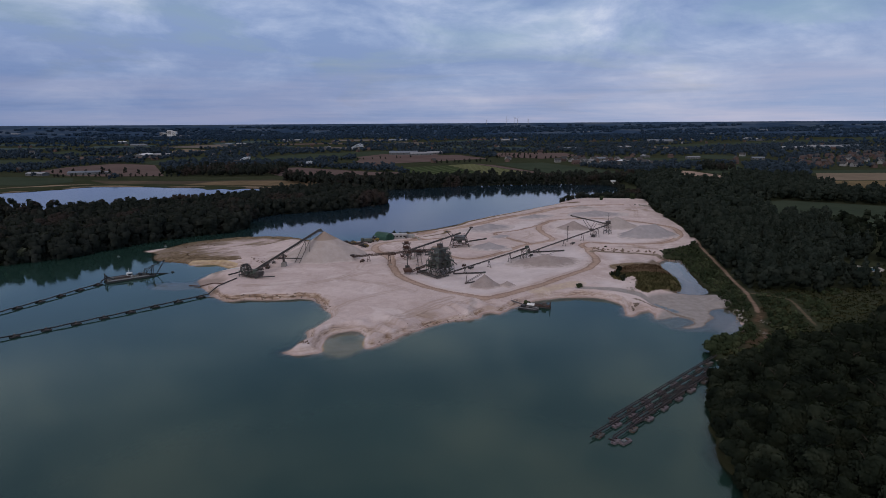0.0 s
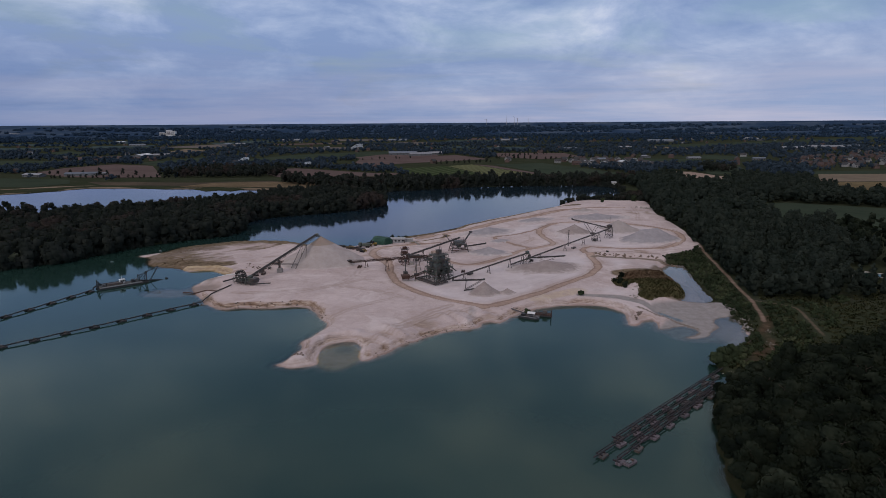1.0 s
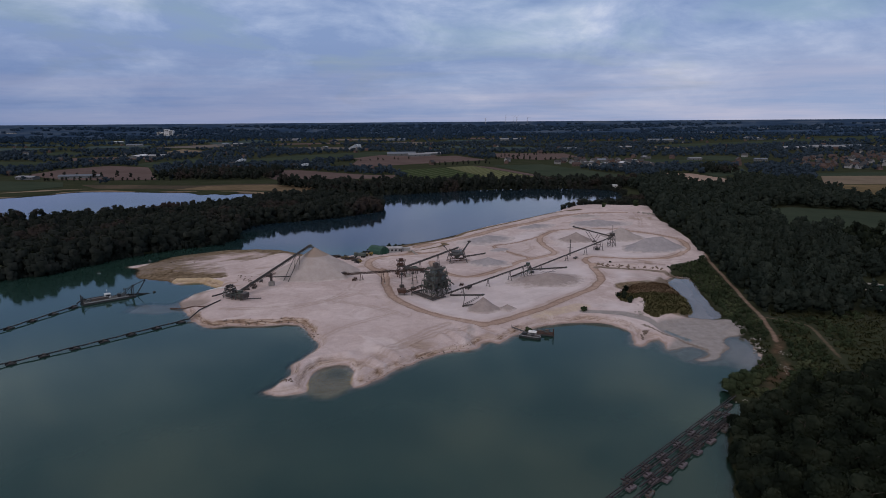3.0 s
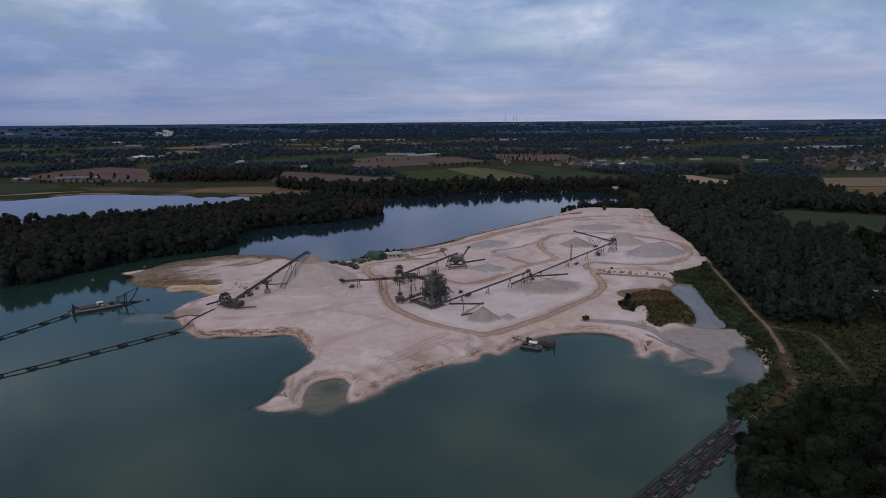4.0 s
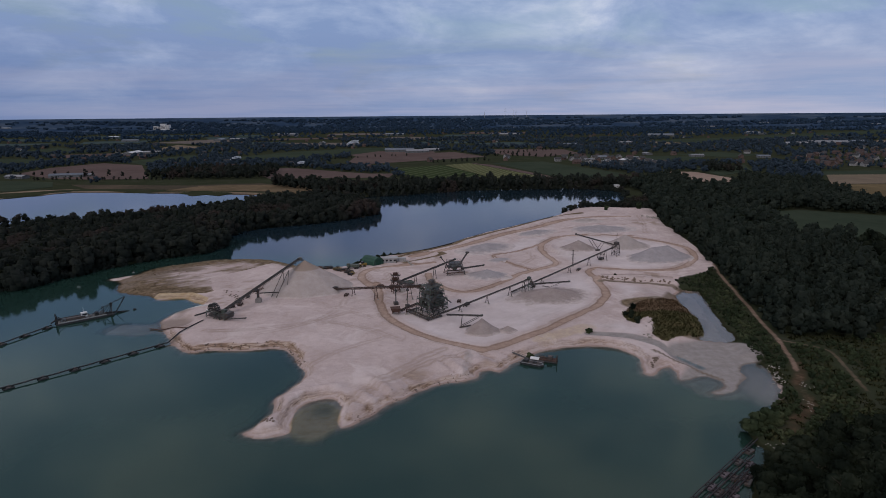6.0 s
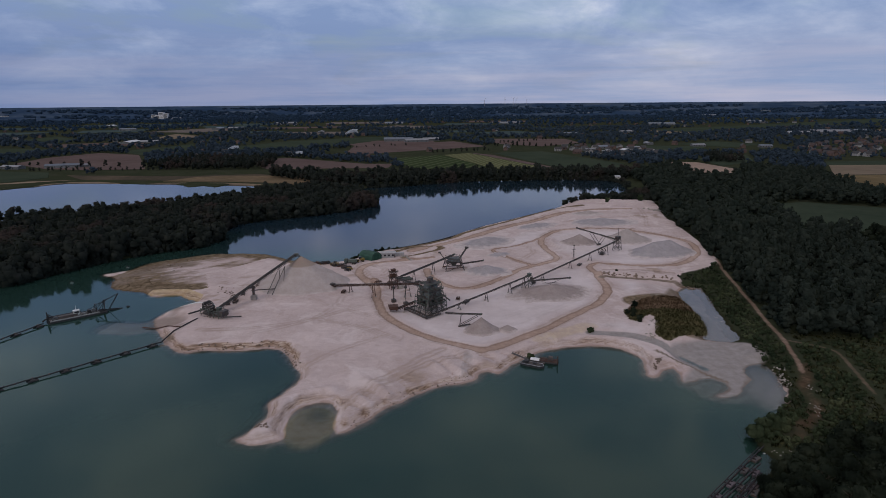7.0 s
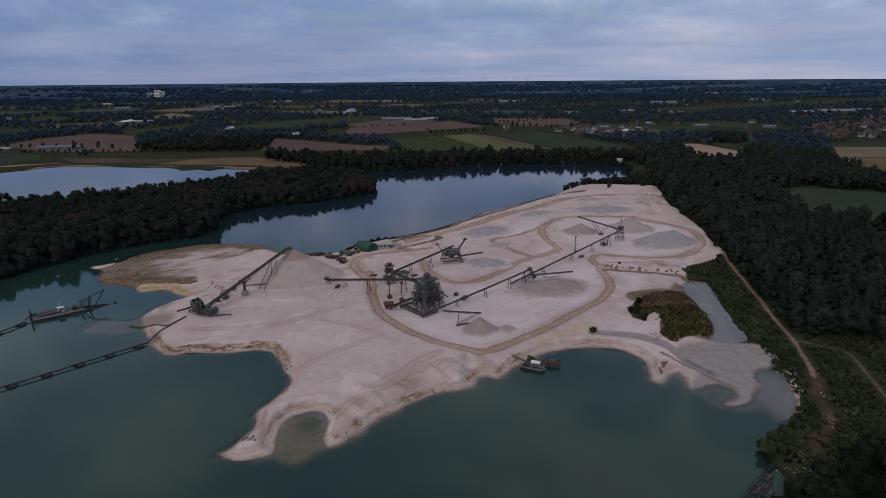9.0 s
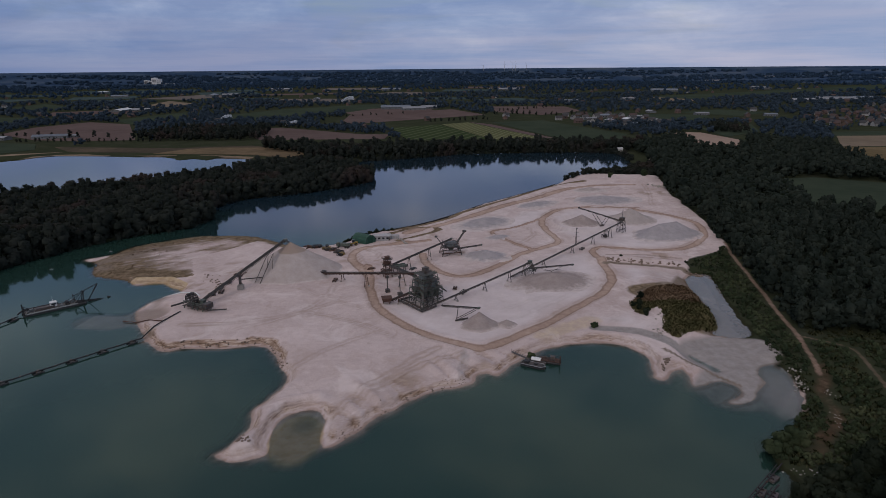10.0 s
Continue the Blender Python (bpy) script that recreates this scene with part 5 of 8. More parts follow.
def conveyor(p0, p1, label, width=1.0, depth=0.75, legs=(), mat=STEEL, walkway=True, group="conveyors of the quarry", belly=False):
    """A belt conveyor: two trussed sides, belt, drums, walkway, and trestles at the given shares of its length."""
    p0, p1 = Vector(p0), Vector(p1)
    ob = thing("conveyor", (p0.x, p0.y, ground_at(p0.x, p0.y)), label, "conveyor", group)
    way = (p1 - p0).normalized()
    side = way.cross(Vector((0, 0, 1))).normalized()
    up = side.cross(way)
    part("belt", Shape().beam(p0 + up * 0.12, p1 + up * 0.12, width, 0.12), RUBBER, ob, "black rubber belt dusted with sand")
    part("return_belt", Shape().beam(p0 - up * depth * 0.55, p1 - up * depth * 0.55, width * 0.9, 0.06), RUBBER, ob)
    bays = max(3, int((p1 - p0).length / 2.4))
    for s in (-1, 1):
        t = Shape()
        o = side * s * (width / 2 + 0.12)
        t.beam(p0 + o, p1 + o, 0.13, 0.17)
        t.beam(p0 + o - up * depth, p1 + o - up * depth, 0.12, 0.14)
        for k in range(bays + 1):
            a = lerp(p0, p1, k / bays) + o
            t.beam(a, a - up * depth, 0.1)
            if k < bays:
                b = lerp(p0, p1, (k + 1) / bays) + o
                t.beam(a - up * (depth if k % 2 else 0), b - up * (0 if k % 2 else depth), 0.09)
        part("truss", t, mat, ob)
    for nm, c in (("head_drum", p1), ("tail_drum", p0)):
        part(nm, Shape().tube(c - side * width * 0.55, c + side * width * 0.55, 0.38, 12), STEEL, ob)
    part("motor", Shape().box(p1 + side * (width * 0.9) + up * 0.1, (0.8, 0.9, 0.7)), STEEL_GREEN, ob)
    rollers = Shape()
    for k in range(1, bays * 2):
        a = lerp(p0, p1, k / bays / 2)
        rollers.beam(a - side * width * 0.62 + up * 0.2, a - side * width * 0.5 - up * 0.05, 0.08)
        rollers.beam(a + side * width * 0.62 + up * 0.2, a + side * width * 0.5 - up * 0.05, 0.08)
    part("roller_brackets", rollers, STEEL, ob)
    if walkway:
        o = side * (width / 2 + 0.45)
        part("walkway", Shape().beam(p0 + o - up * 0.2, p1 + o - up * 0.2, 0.45, 0.05), mat, ob)
        r = Shape()
        e = o + side * 0.22
        r.beam(p0 + e + up * 0.85, p1 + e + up * 0.85, 0.06)
        r.beam(p0 + e + up * 0.35, p1 + e + up * 0.35, 0.05)
        for k in range(0, bays + 1):
            a = lerp(p0, p1, k / bays) + e
            r.beam(a - up * 0.2, a + up * 0.85, 0.06)
        part("handrail", r, mat, ob)
    for f in legs:
        a = lerp(p0, p1, f) - up * depth
        g = ground_at(a.x, a.y) - 0.2
        if a.z - g < 0.4:
            continue
        spread = 0.3 + 0.12 * (a.z - g)
        for s in (-1, 1):
            foot = a + side * s * (width / 2 + spread)
            part("leg", Shape().beam(a + side * s * width / 2, (foot.x, foot.y, g), 0.22), mat, ob)
        m = lerp(a, (a.x, a.y, g), 0.55)
        part("brace", Shape().beam(m - side * (width / 2 + spread * 0.5), m + side * (width / 2 + spread * 0.5), 0.12), mat, ob)
        for s in (-1, 1):
            foot = a + side * s * (width / 2 + spread)
            part("footing", Shape().box((foot.x, foot.y, g + 0.2), (0.9, 0.9, 0.7)), CONCRETE, ob)
    return ob


CONCRETE = worn("concrete", (0.24, 0.225, 0.21), (0.38, 0.36, 0.34), 0.8, 0.95)

# stacker that built the tall sand cone, fed by a dewatering wheel
stacker = conveyor((-101, 305, 4.2), (-73.5, 357.5, 18.6), "long dark steel stacker conveyor rising to a sand cone", 1.15, 1.0, (), STEEL)
for f in (0.47,):
    a = lerp((-101, 305, 4.2), (-73.5, 357.5, 18.6), f)
    g = ground_at(a.x, a.y)
    part("column", Shape().box((a.x, a.y, (a.z + g) / 2 - 0.4), (1.0, 1.0, a.z - g - 1.6)).beam((a.x - 1.2, a.y, a.z - 1.8), (a.x + 1.2, a.y, a.z - 1.8), 0.3), STEEL, stacker)
    part("counterweight", Shape().box((a.x, a.y, g + 1.1), (2.6, 2.6, 2.0)).box((a.x, a.y, g + 2.3), (1.6, 1.6, 0.6)), CONCRETE, stacker, "block of concrete ballast")
hang = Shape()
h0 = lerp((-101, 305, 4.2), (-73.5, 357.5, 18.6), 0.83)
for s in (-1.4, 1.4):
    hang.beam((h0.x + s, h0.y - s * 0.5, h0.z - 1.4), (-78.5 + s, 343.0 - s * 0.5, ground_at(-78.5, 343) + 0.2), 0.22)
    hang.beam((h0.x + s, h0.y - s * 0.5, h0.z - 1.4), (-82.5 + s, 337.0 - s * 0.5, ground_at(-82.5, 337) + 0.2), 0.22)
hang.beam((-88.5, 331.5, 7.2), (-77, 344, 4.2), 0.35)
hang.beam((-89.6, 330.6, 7.2), (-78.4, 343.4, 4.2), 0.25)
part("support_frame", hang, STEEL, stacker, "dark steel A-frame carrying the boom")
part("chute", Shape().box((-73, 358.5, 18.2), (2.2, 2.0, 1.6), 28, 0.8).box((-72.2, 360, 17.2), (1.4, 1.4, 1.0), 28, 0.7), STEEL_BLUE, stacker)


def wheel_plant():
    gx, gy = -100.5, 307.5
    g = ground_at(gx, gy)
    ob = thing("dewatering_wheel", (gx, gy, g), "dark green bucket-wheel sand dewatering machine on the shore", "machine", turn=-28)
    t = Shape()
    t.box((1.0, 0, 1.1), (9.5, 3.2, 1.2), 0, 1.08)
    t.box((7.2, 0, 2.3), (2.2, 3.6, 2.4), 0, 1.15)
    part("trough", t, STEEL, ob, "dark steel trough", True, 0.08)
    n, r = 26, 2.9
    for s in (-1.0, 1.0):
        rim = Shape()
        for k in range(n):
            a, b = 2 * math.pi * k / n, 2 * math.pi * (k + 1) / n
            for q in (r, r * 0.72):
                rim.beam((math.cos(a) * q - 2, s, math.sin(a) * q + 3.6), (math.cos(b) * q - 2, s, math.sin(b) * q + 3.6), 0.18, 0.25)
        part("wheel_rim", rim, RUBBER, ob, "black steel wheel rim", True)
    for k in range(14):
        a = 2 * math.pi * k / 14
        c, s = math.cos(a), math.sin(a)
        part("bucket", Shape().box((-2 + c * 2.5, 0, 3.6 + s * 2.5), (0.6, 1.9, 0.55)), DARK, ob, "", True)
    sp = Shape()
    for k in range(8):
        a = 2 * math.pi * k / 8
        for s in (-1, 1):
            sp.beam((-2, s, 3.6), (-2 + math.cos(a) * 2.1, s, 3.6 + math.sin(a) * 2.1), 0.14)
    sp.tube((-2, -1.6, 3.6), (-2, 1.6, 3.6), 0.35)
    part("spokes", sp, STEEL, ob, "", True)
    f = Shape()
    for x in (-4.6, 0.6, 3.5, 6.5):
        for y in (-2.3, 2.3):
            f.beam((x, y, -0.3), (x, y, 3.4), 0.22)
            f.beam((x, y, 0.3), (x + 2.2, y, 2.6), 0.12)
    for y in (-2.3, 2.3):
        f.beam((-4.6, y, 3.4), (6.5, y, 3.4), 0.16)
        f.beam((-4.6, y, 2.6), (6.5, y, 2.6), 0.1)
    part("platform_frame", f, STEEL_GREEN, ob, "", True)
    part("drive_house", Shape().box((3.2, 1.2, 2.9), (2.2, 1.6, 1.7)).box((3.2, 1.2, 3.85), (2.5, 1.9, 0.15)), STEEL_GREEN, ob, "", True, 0.05)
    r7 = random.Random(4)
    cl = Shape()
    for k in range(30):
        x0, y0, z0 = r7.uniform(-5, 8), r7.choice((-2.6, 2.6)) + r7.uniform(-0.8, 0.8), r7.uniform(0.2, 3.4)
        cl.beam((x0, y0, z0), (x0 + r7.uniform(-2.4, 2.4), y0 + r7.uniform(-1.0, 1.0), z0 + r7.uniform(-0.6, 1.6)), r7.uniform(0.1, 0.24))
    part("bracing", cl, STEEL, ob, "", True)
    part("inlet_pipe", Shape().path([(-9.5, -5.0, 0.9), (-7.0, -2.4, 1.6), (-4.2, -0.3, 2.6)], 0.38), DARK, ob, "", True)
    part("outlet_pipe", Shape().path([(-4.5, 1.8, 0.9), (-8.5, 4.2, 0.5), (-13, 5.0, 0.2)], 0.3), WHITE, ob, "pale discharge pipe", True)
    part("side_chute", Shape().beam((8.5, -1.5, 1.0), (15.5, 2.5, 1.3), 0.5, 0.5), STEEL, ob, "", True)


wheel_plant()

# level conveyor into the screening tower, with hopper and props
B0, B1 = (-53, 347.5, 4.6), (-5, 314, 15.5)
conv_b = conveyor(B0, B1, "dark rusty feed conveyor running to the screening tower", 1.0, 0.8, (0.22, 0.48), RUST)
part("tail_hopper", Shape().box((-53.8, 348.2, 4.7), (3.0, 2.4, 1.4), -35, 1.3).beam((-56.5, 350, 5.4), (-53, 347.6, 4.2), 0.3), STEEL, conv_b)
for x, y in ((-19.4, 324.3), (-13.4, 320.2)):
    g, z = ground_at(x, y), 4.6 + (x + 53) / 48 * 10.9 - 1.2
    part("support_column", Shape().beam((x, y, g), (x, y, z), 0.5 if x < -15 else 0.3).box((x, y, g + 0.7), (2.0, 2.0, 1.4), 20).box((x, y, z - 1), (1.2, 1.2, 0.8), 20), STEEL, conv_b)


def lattice(s, base, top, size0, size1, floors, w=0.24, turn=0.0):
    """Four braced columns from base to top."""
    ca, sa = math.cos(radians(turn)), math.sin(radians(turn))

    def corner(k, f):
        q = [(-1, -1), (1, -1), (1, 1), (-1, 1)][k % 4]
        dx = q[0] * (size0[0] + (size1[0] - size0[0]) * f) / 2
        dy = q[1] * (size0[1] + (size1[1] - size0[1]) * f) / 2
        c = lerp(base, top, f)
        return (c.x + dx * ca - dy * sa, c.y + dx * sa + dy * ca, c.z)

    for k in range(4):
        s.beam(corner(k, 0), corner(k, 1), w)
        for j in range(floors):
            f0, f1 = j / floors, (j + 1) / floors
            s.beam(corner(k, f1), corner(k + 1, f1), w * 0.8)
            s.beam(corner(k + j, f0), corner(k + j + 1, f1), w * 0.55)
    return s


def railing(s, cx, cy, z, sx, sy, turn, gap=1.6):
    ca, sa = math.cos(radians(turn)), math.sin(radians(turn))
    cs = [(cx + dx * ca - dy * sa, cy + dx * sa + dy * ca) for dx, dy in ((-sx / 2, -sy / 2), (sx / 2, -sy / 2), (sx / 2, sy / 2), (-sx / 2, sy / 2))]
    for a, b in zip(cs, cs[1:] + cs[:1]):
        for h in (0.55, 1.1):
            s.beam((*a, z + h), (*b, z + h), 0.07)
        n = max(1, int(math.hypot(b[0] - a[0], b[1] - a[1]) / gap))
        for k in range(n):
            p = lerp((*a, z), (*b, z), k / n)
            s.beam(p, (p.x, p.y, z + 1.1), 0.07)
    return s


def screening_tower():
    cx, cy, T = -1.5, 312.0, 42.0
    g = ground_at(cx, cy)
    ob = thing("screening_tower", (cx, cy, g), "tall dark green steel gravel screening tower with platforms", "industrial tower", turn=T)
    ob.matrix_basis = ob.matrix_basis @ Matrix.Diagonal((0.86, 0.86, 0.84, 1))
    L = True
    part("base_frame", lattice(Shape(), (0, 0, -0.4), (0, 0, 8.0), (13.5, 11), (12.8, 10.4), 3, 0.32), STEEL_GREEN, ob, "", L)
    inner = Shape()
    for x in (-3.5, 0, 3.5):
        for y in (-4.8, 0, 4.8):
            inner.beam((x, y, -0.4), (x, y, 8.2), 0.26)
            inner.beam((x, y, 0.2), (x + 3.0, y, 7.8), 0.14)
    part("inner_columns", inner, STEEL, ob, "", L)
    for k, (z, sx, sy) in enumerate(((4.2, 12.6, 10.2), (8.0, 12.8, 10.4), (12.0, 10.8, 9.0), (15.4, 8.0, 7.2))):
        part("platform", Shape().box((0.0, 0, z), (sx, sy, 0.22)), STEEL, ob, "", L)
        part("railing", railing(Shape(), 0, 0, z, sx, sy, 0), STEEL_GREEN, ob, "", L)
    part("upper_frame", lattice(Shape(), (0, 0, 8.0), (0, 0, 15.6), (11.2, 9.2), (8.4, 7.4), 3, 0.26), STEEL_GREEN, ob, "", L)
    for x, y, z in ((-3.2, -2.2, 10.0), (3.0, -2.0, 9.8), (-2.6, 2.6, 10.0), (2.9, 2.6, 9.6)):
        s = Shape().box((x, y, z), (3.8, 2.6, 1.7)).box((x, y, z + 1.1), (4.1, 2.9, 0.3)).box((x + 0.3, y, z - 1.5), (2.4, 1.8, 1.4), 0, 1.35)
        part("screen_box", s, STEEL_BLUE, ob, "blue-grey vibrating screen box", L, 0.06)
    for x, y in ((-1.5, 0.5), (1.8, -0.4)):
        part("wash_box", Shape().box((x, y, 13.6), (3.0, 3.4, 2.0)).box((x, y, 14.7), (3.3, 3.7, 0.2)), STEEL_BLUE, ob, "", L, 0.06)
    for x, y in ((-4.2, -3.2), (0.0, -3.6), (4.2, -3.2), (-4.2, 3.2), (0.2, 3.5), (4.2, 3.3)):
        part("silo_hopper", Shape().box((x, y, 6.6), (2.3, 2.1, 2.0), 0, 1.0).box((x, y, 4.9), (0.9, 0.8, 1.4), 0, 2.4), STEEL_GREEN, ob, "", L)
    part("head_house", Shape().box((0, 0.3, 17.2), (2.6, 2.2, 2.4)).box((0, 0.3, 18.5), (3.0, 2.6, 0.2)), STEEL, ob, "dark steel head house", L, 0.05)
    st = Shape()
    for k, (z0, z1, x0, x1) in enumerate(((0, 4, -7.0, -1.5), (4, 8, -1.5, -7.0), (8, 12, -5.6, -0.8), (12, 15.4, -0.8, -4.4))):
        for y in (-6.2, -5.3):
            st.beam((x0, y, z0), (x1, y, z1), 0.12, 0.28)
            st.beam((x0, y, z0 + 1.05), (x1, y, z1 + 1.05), 0.06)
        for j in range(10):
            p = lerp((x0, -5.75, z0), (x1, -5.75, z1), (j + 0.5) / 10)
            st.box((p.x, p.y, p.z), (0.3, 0.9, 0.06))
    part("staircase", st, STEEL, ob, "zigzag steel staircase", L)
    part("pipe_run", Shape().path([(5.2, 5.0, 0.4), (5.2, 5.0, 9.0), (2.0, 3.6, 14.2)], 0.22).path([(-5.5, 5.0, 0.4), (-5.0, 4.6, 11.4), (-2, 2.0, 14)], 0.18), DARK, ob, "", L)
    r6 = random.Random(9)
    cl = Shape()
    for k in range(64):
        z = r6.uniform(0.5, 14.5)
        q = 6.8 - 0.16 * z
        a = r6.uniform(0, 6.283)
        x0, y0 = q * math.cos(a) * 1.05, q * math.sin(a) * 0.85
        cl.beam((x0, y0, z), (x0 + r6.uniform(-2.6, 2.6), y0 + r6.uniform(-2.6, 2.6), z + r6.uniform(-2.2, 2.6)), r6.uniform(0.10, 0.3))
    for k in range(12):
        a = 6.283 * k / 12
        part("raker", Shape().beam((7.6 * math.cos(a), 6.2 * math.sin(a), -0.4), (5.0 * math.cos(a), 4.2 * math.sin(a), 8.0), 0.24), STEEL, ob, "", L)
    part("bracing", cl, STEEL, ob, "", L)
    ch = Shape()
    for a, b in (((3.5, -3, 10), (8.5, -6.0, 5.0)), ((-3.5, -3, 9.5), (-8.0, -6.5, 4.0)), ((4.0, 3.2, 9.0), (9.0, 5.0, 4.6))):
        ch.beam(a, b, 0.9, 0.6)
    part("chute", ch, STEEL, ob, "", L)


screening_tower()
SKID = thing("skid_frame", (-3.2, 301.5, ground_at(-3, 302)), "dark steel skid frame round the foot of the screening tower", "steel frame")
s = Shape()
for a, b in (((-13.5, 311.5), (-3.0, 299.5)), ((-11.8, 312.6), (-1.6, 300.6)), ((-12.6, 312), (-8.5, 316)), ((-3.0, 299.5), (3, 305))):
    s.beam((*a, ground_at(*a) + 0.9), (*b, ground_at(*b) + 0.7), 0.5, 0.7)
for k in range(6):
    p, q = lerp((-13.5, 311.5, 0), (-3.0, 299.5, 0), k / 5), lerp((-11.8, 312.6, 0), (-1.6, 300.6, 0), k / 5)
    s.beam((p.x, p.y, ground_at(p.x, p.y) + 1.3), (q.x, q.y, ground_at(q.x, q.y) + 1.3), 0.2)
    s.beam((p.x, p.y, ground_at(p.x, p.y) - 0.2), (p.x, p.y, ground_at(p.x, p.y) + 2.4), 0.16)
part("skid", s, STEEL, SKID)

conveyor((-17.5, 309.8, 4.4), (-8.5, 309.5, 8.2), "short rusty side conveyor feeding the tower", 1.2, 0.9, (0.4,), RUST, False)
hop = thing("feed_hopper", (-18.6, 310, ground_at(-18.6, 310)), "rusty steel feed hopper on short legs", "hopper")
part("bin", Shape().box((-18.6, 310, 5.0), (3.4, 3.0, 1.8), 10, 1.35), RUST, hop, "", False, 0.05)
s = Shape()
for dx in (-1.3, 1.3):
    for dy in (-1.1, 1.1):
        s.beam((-18.6 + dx, 310 + dy, ground_at(-18.6, 310) - 0.2), (-18.6 + dx, 310 + dy, 4.4), 0.2)
part("stand", s, RUST, hop)


def red_tower():
    cx, cy, T = -21.0, 345.0, 25.0
    g = ground_at(cx, cy)
    ob = thing("crusher_tower", (cx, cy, g), "rust-brown crusher tower with stairs and hoppers", "industrial tower", turn=T)
    ob.matrix_basis = ob.matrix_basis @ Matrix.Diagonal((1, 1, 0.8, 1))
    L = True
    part("frame", lattice(Shape(), (0, 0, -0.3), (0, 0, 11.5), (3.6, 3.2), (2.8, 2.6), 5, 0.24), RUST, ob, "", L)
    for z in (4.0, 7.6, 11.4):
        part("platform", Shape().box((0, 0, z), (4.2, 3.8, 0.15)), STEEL, ob, "", L)
        part("railing", railing(Shape(), 0, 0, z, 4.2, 3.8, 0), RUST, ob, "", L)
    part("crusher_body", Shape().box((0, 0, 9.0), (2.2, 2.0, 1.8)).tube((-1.3, 0, 9.2), (-1.8, 0, 9.2), 0.8, 14), RUST, ob, "", L, 0.06)
    part("hopper", Shape().box((0, 0, 12.4), (1.6, 1.5, 1.4), 0, 1.4), RUST, ob, "", L)
    part("leg_block", Shape().box((3.4, -1.0, 1.0), (2.2, 2.2, 2.0)), CONCRETE, ob, "", L)
    part("screen_deck", Shape().box((7.2, 3.6, 4.4), (7.5, 3.4, 1.2)).box((7.2, 3.6, 5.3), (6.5, 0.3, 0.6)), STEEL_GREEN, ob, "dark green screen deck", L, 0.05)
    f = Shape()
    for x in (4.0, 7.2, 10.4):
        for y in (2.0, 5.2):
            f.beam((x, y, -0.3), (x, y, 4.0), 0.24)
            f.beam((x, y, 0.2), (x, 3.6, 3.8), 0.12)
    part("deck_stand", f, STEEL, ob, "", L)


red_tower()
conveyor((-18.5, 351.5, 7.6), (10.8, 382.5, 11.6), "long dark conveyor from the crusher to a second plant", 0.65, 0.5, (0.25, 0.6), STEEL)
conveyor((-19.0, 343.0, 9.6), (-6.0, 317.5, 13.0), "dark link conveyor from the crusher to the tower", 0.9, 0.7, (0.45,), STEEL)


def second_plant():
    cx, cy, T = 10.5, 381.5, 12.0
    ob = thing("screening_plant", (cx, cy, ground_at(cx, cy)), "grey steel screening plant on splayed legs", "screening plant", turn=T)
    L = True
    part("frame", lattice(Shape(), (0, 0, -0.4), (0, 0, 6.6), (11, 8.5), (7.6, 6), 2, 0.3), STEEL, ob, "", L)
    part("deck", Shape().box((0, 0, 4.4), (8.6, 6.4, 0.25)), STEEL, ob, "", L)
    part("railing", railing(Shape(), 0, 0, 6.7, 8.2, 6.4, 0), STEEL, ob, "", L)
    for y in (-1.5, 1.5):
        part("screen_box", Shape().box((0.3, y, 5.6), (6.0, 2.3, 1.6)).box((0.3, y, 6.5), (6.4, 2.6, 0.2)), STEEL_BLUE, ob, "", L, 0.06)
    part("under_hopper", Shape().box((0, 0, 3.2), (2.0, 1.6, 1.6), 0, 1.7), STEEL_GREEN, ob, "", L)
    part("cross_beam", Shape().beam((-5.5, -3, 1.2), (5.5, -3, 1.4), 0.4).beam((-5.5, 3.4, 1.0), (5.5, 3.4, 1.0), 0.4), RUST, ob, "", L)
    arm = Shape()
    for y in (-0.7, 0.7):
        arm.beam((3.6, 2.0 + y, 5.0), (9.0, 5.5 + y, 10.6), 0.28, 0.4)
    arm.box((9.2, 5.7, 10.9), (1.4, 1.8, 0.9), 30)
    part("raised_arm", arm, STEEL, ob, "", L)
    arm2 = Shape()
    for y in (-0.5, 0.5):
        arm2.beam((-4.0, 1.0 + y, 5.0), (-7.2, 3.5 + y, 9.2), 0.25, 0.35)
    arm2.box((-7.3, 3.6, 9.4), (1.1, 1.5, 0.7), -30)
    part("raised_arm", arm2, STEEL, ob, "", L)


second_plant()
conveyor((14.5, 382.0, 6.2), (27.5, 382.5, 8.0), "short conveyor jutting out over a grey heap", 0.6, 0.5, (), STEEL, False)

# the long transport line with its transfer point
conveyor((-4.0, 299.0, 4.0), (48.0, 345.0, 9.4), "long dark transport conveyor raised on trestles", 0.55, 0.38, (0.3, 0.56, 0.8, 0.95), STEEL, False)
conveyor((39.0, 340.5, 4.1), (115.5, 423.0, 9.6), "long dark transport conveyor crossing the sand", 0.55, 0.38, (0.25, 0.5, 0.7, 0.88), STEEL, False)
tr = thing("transfer_tower", (48.3, 345.3, ground_at(48, 345)), "small dark transfer tower with a drive cabin", "transfer tower")
part("frame", lattice(Shape(), (48.3, 345.3, 2.4), (48.3, 345.3, 9.2), (3.6, 3.2), (2.6, 2.4), 2, 0.22, 40), STEEL_GREEN, tr)
part("cabin", Shape().box((48.6, 345.7, 9.7), (1.7, 1.5, 1.2), 40).box((48.6, 345.7, 10.4), (2.0, 1.8, 0.15), 40), STEEL_GREEN, tr, "", False, 0.05)
part("chute", Shape().box((49.6, 345.0, 7.6), (1.5, 1.5, 2.0), 40, 0.7), STEEL, tr)
F0, F1 = (49.0, 344.4, 7.0), (70.5, 350.5, 6.6)
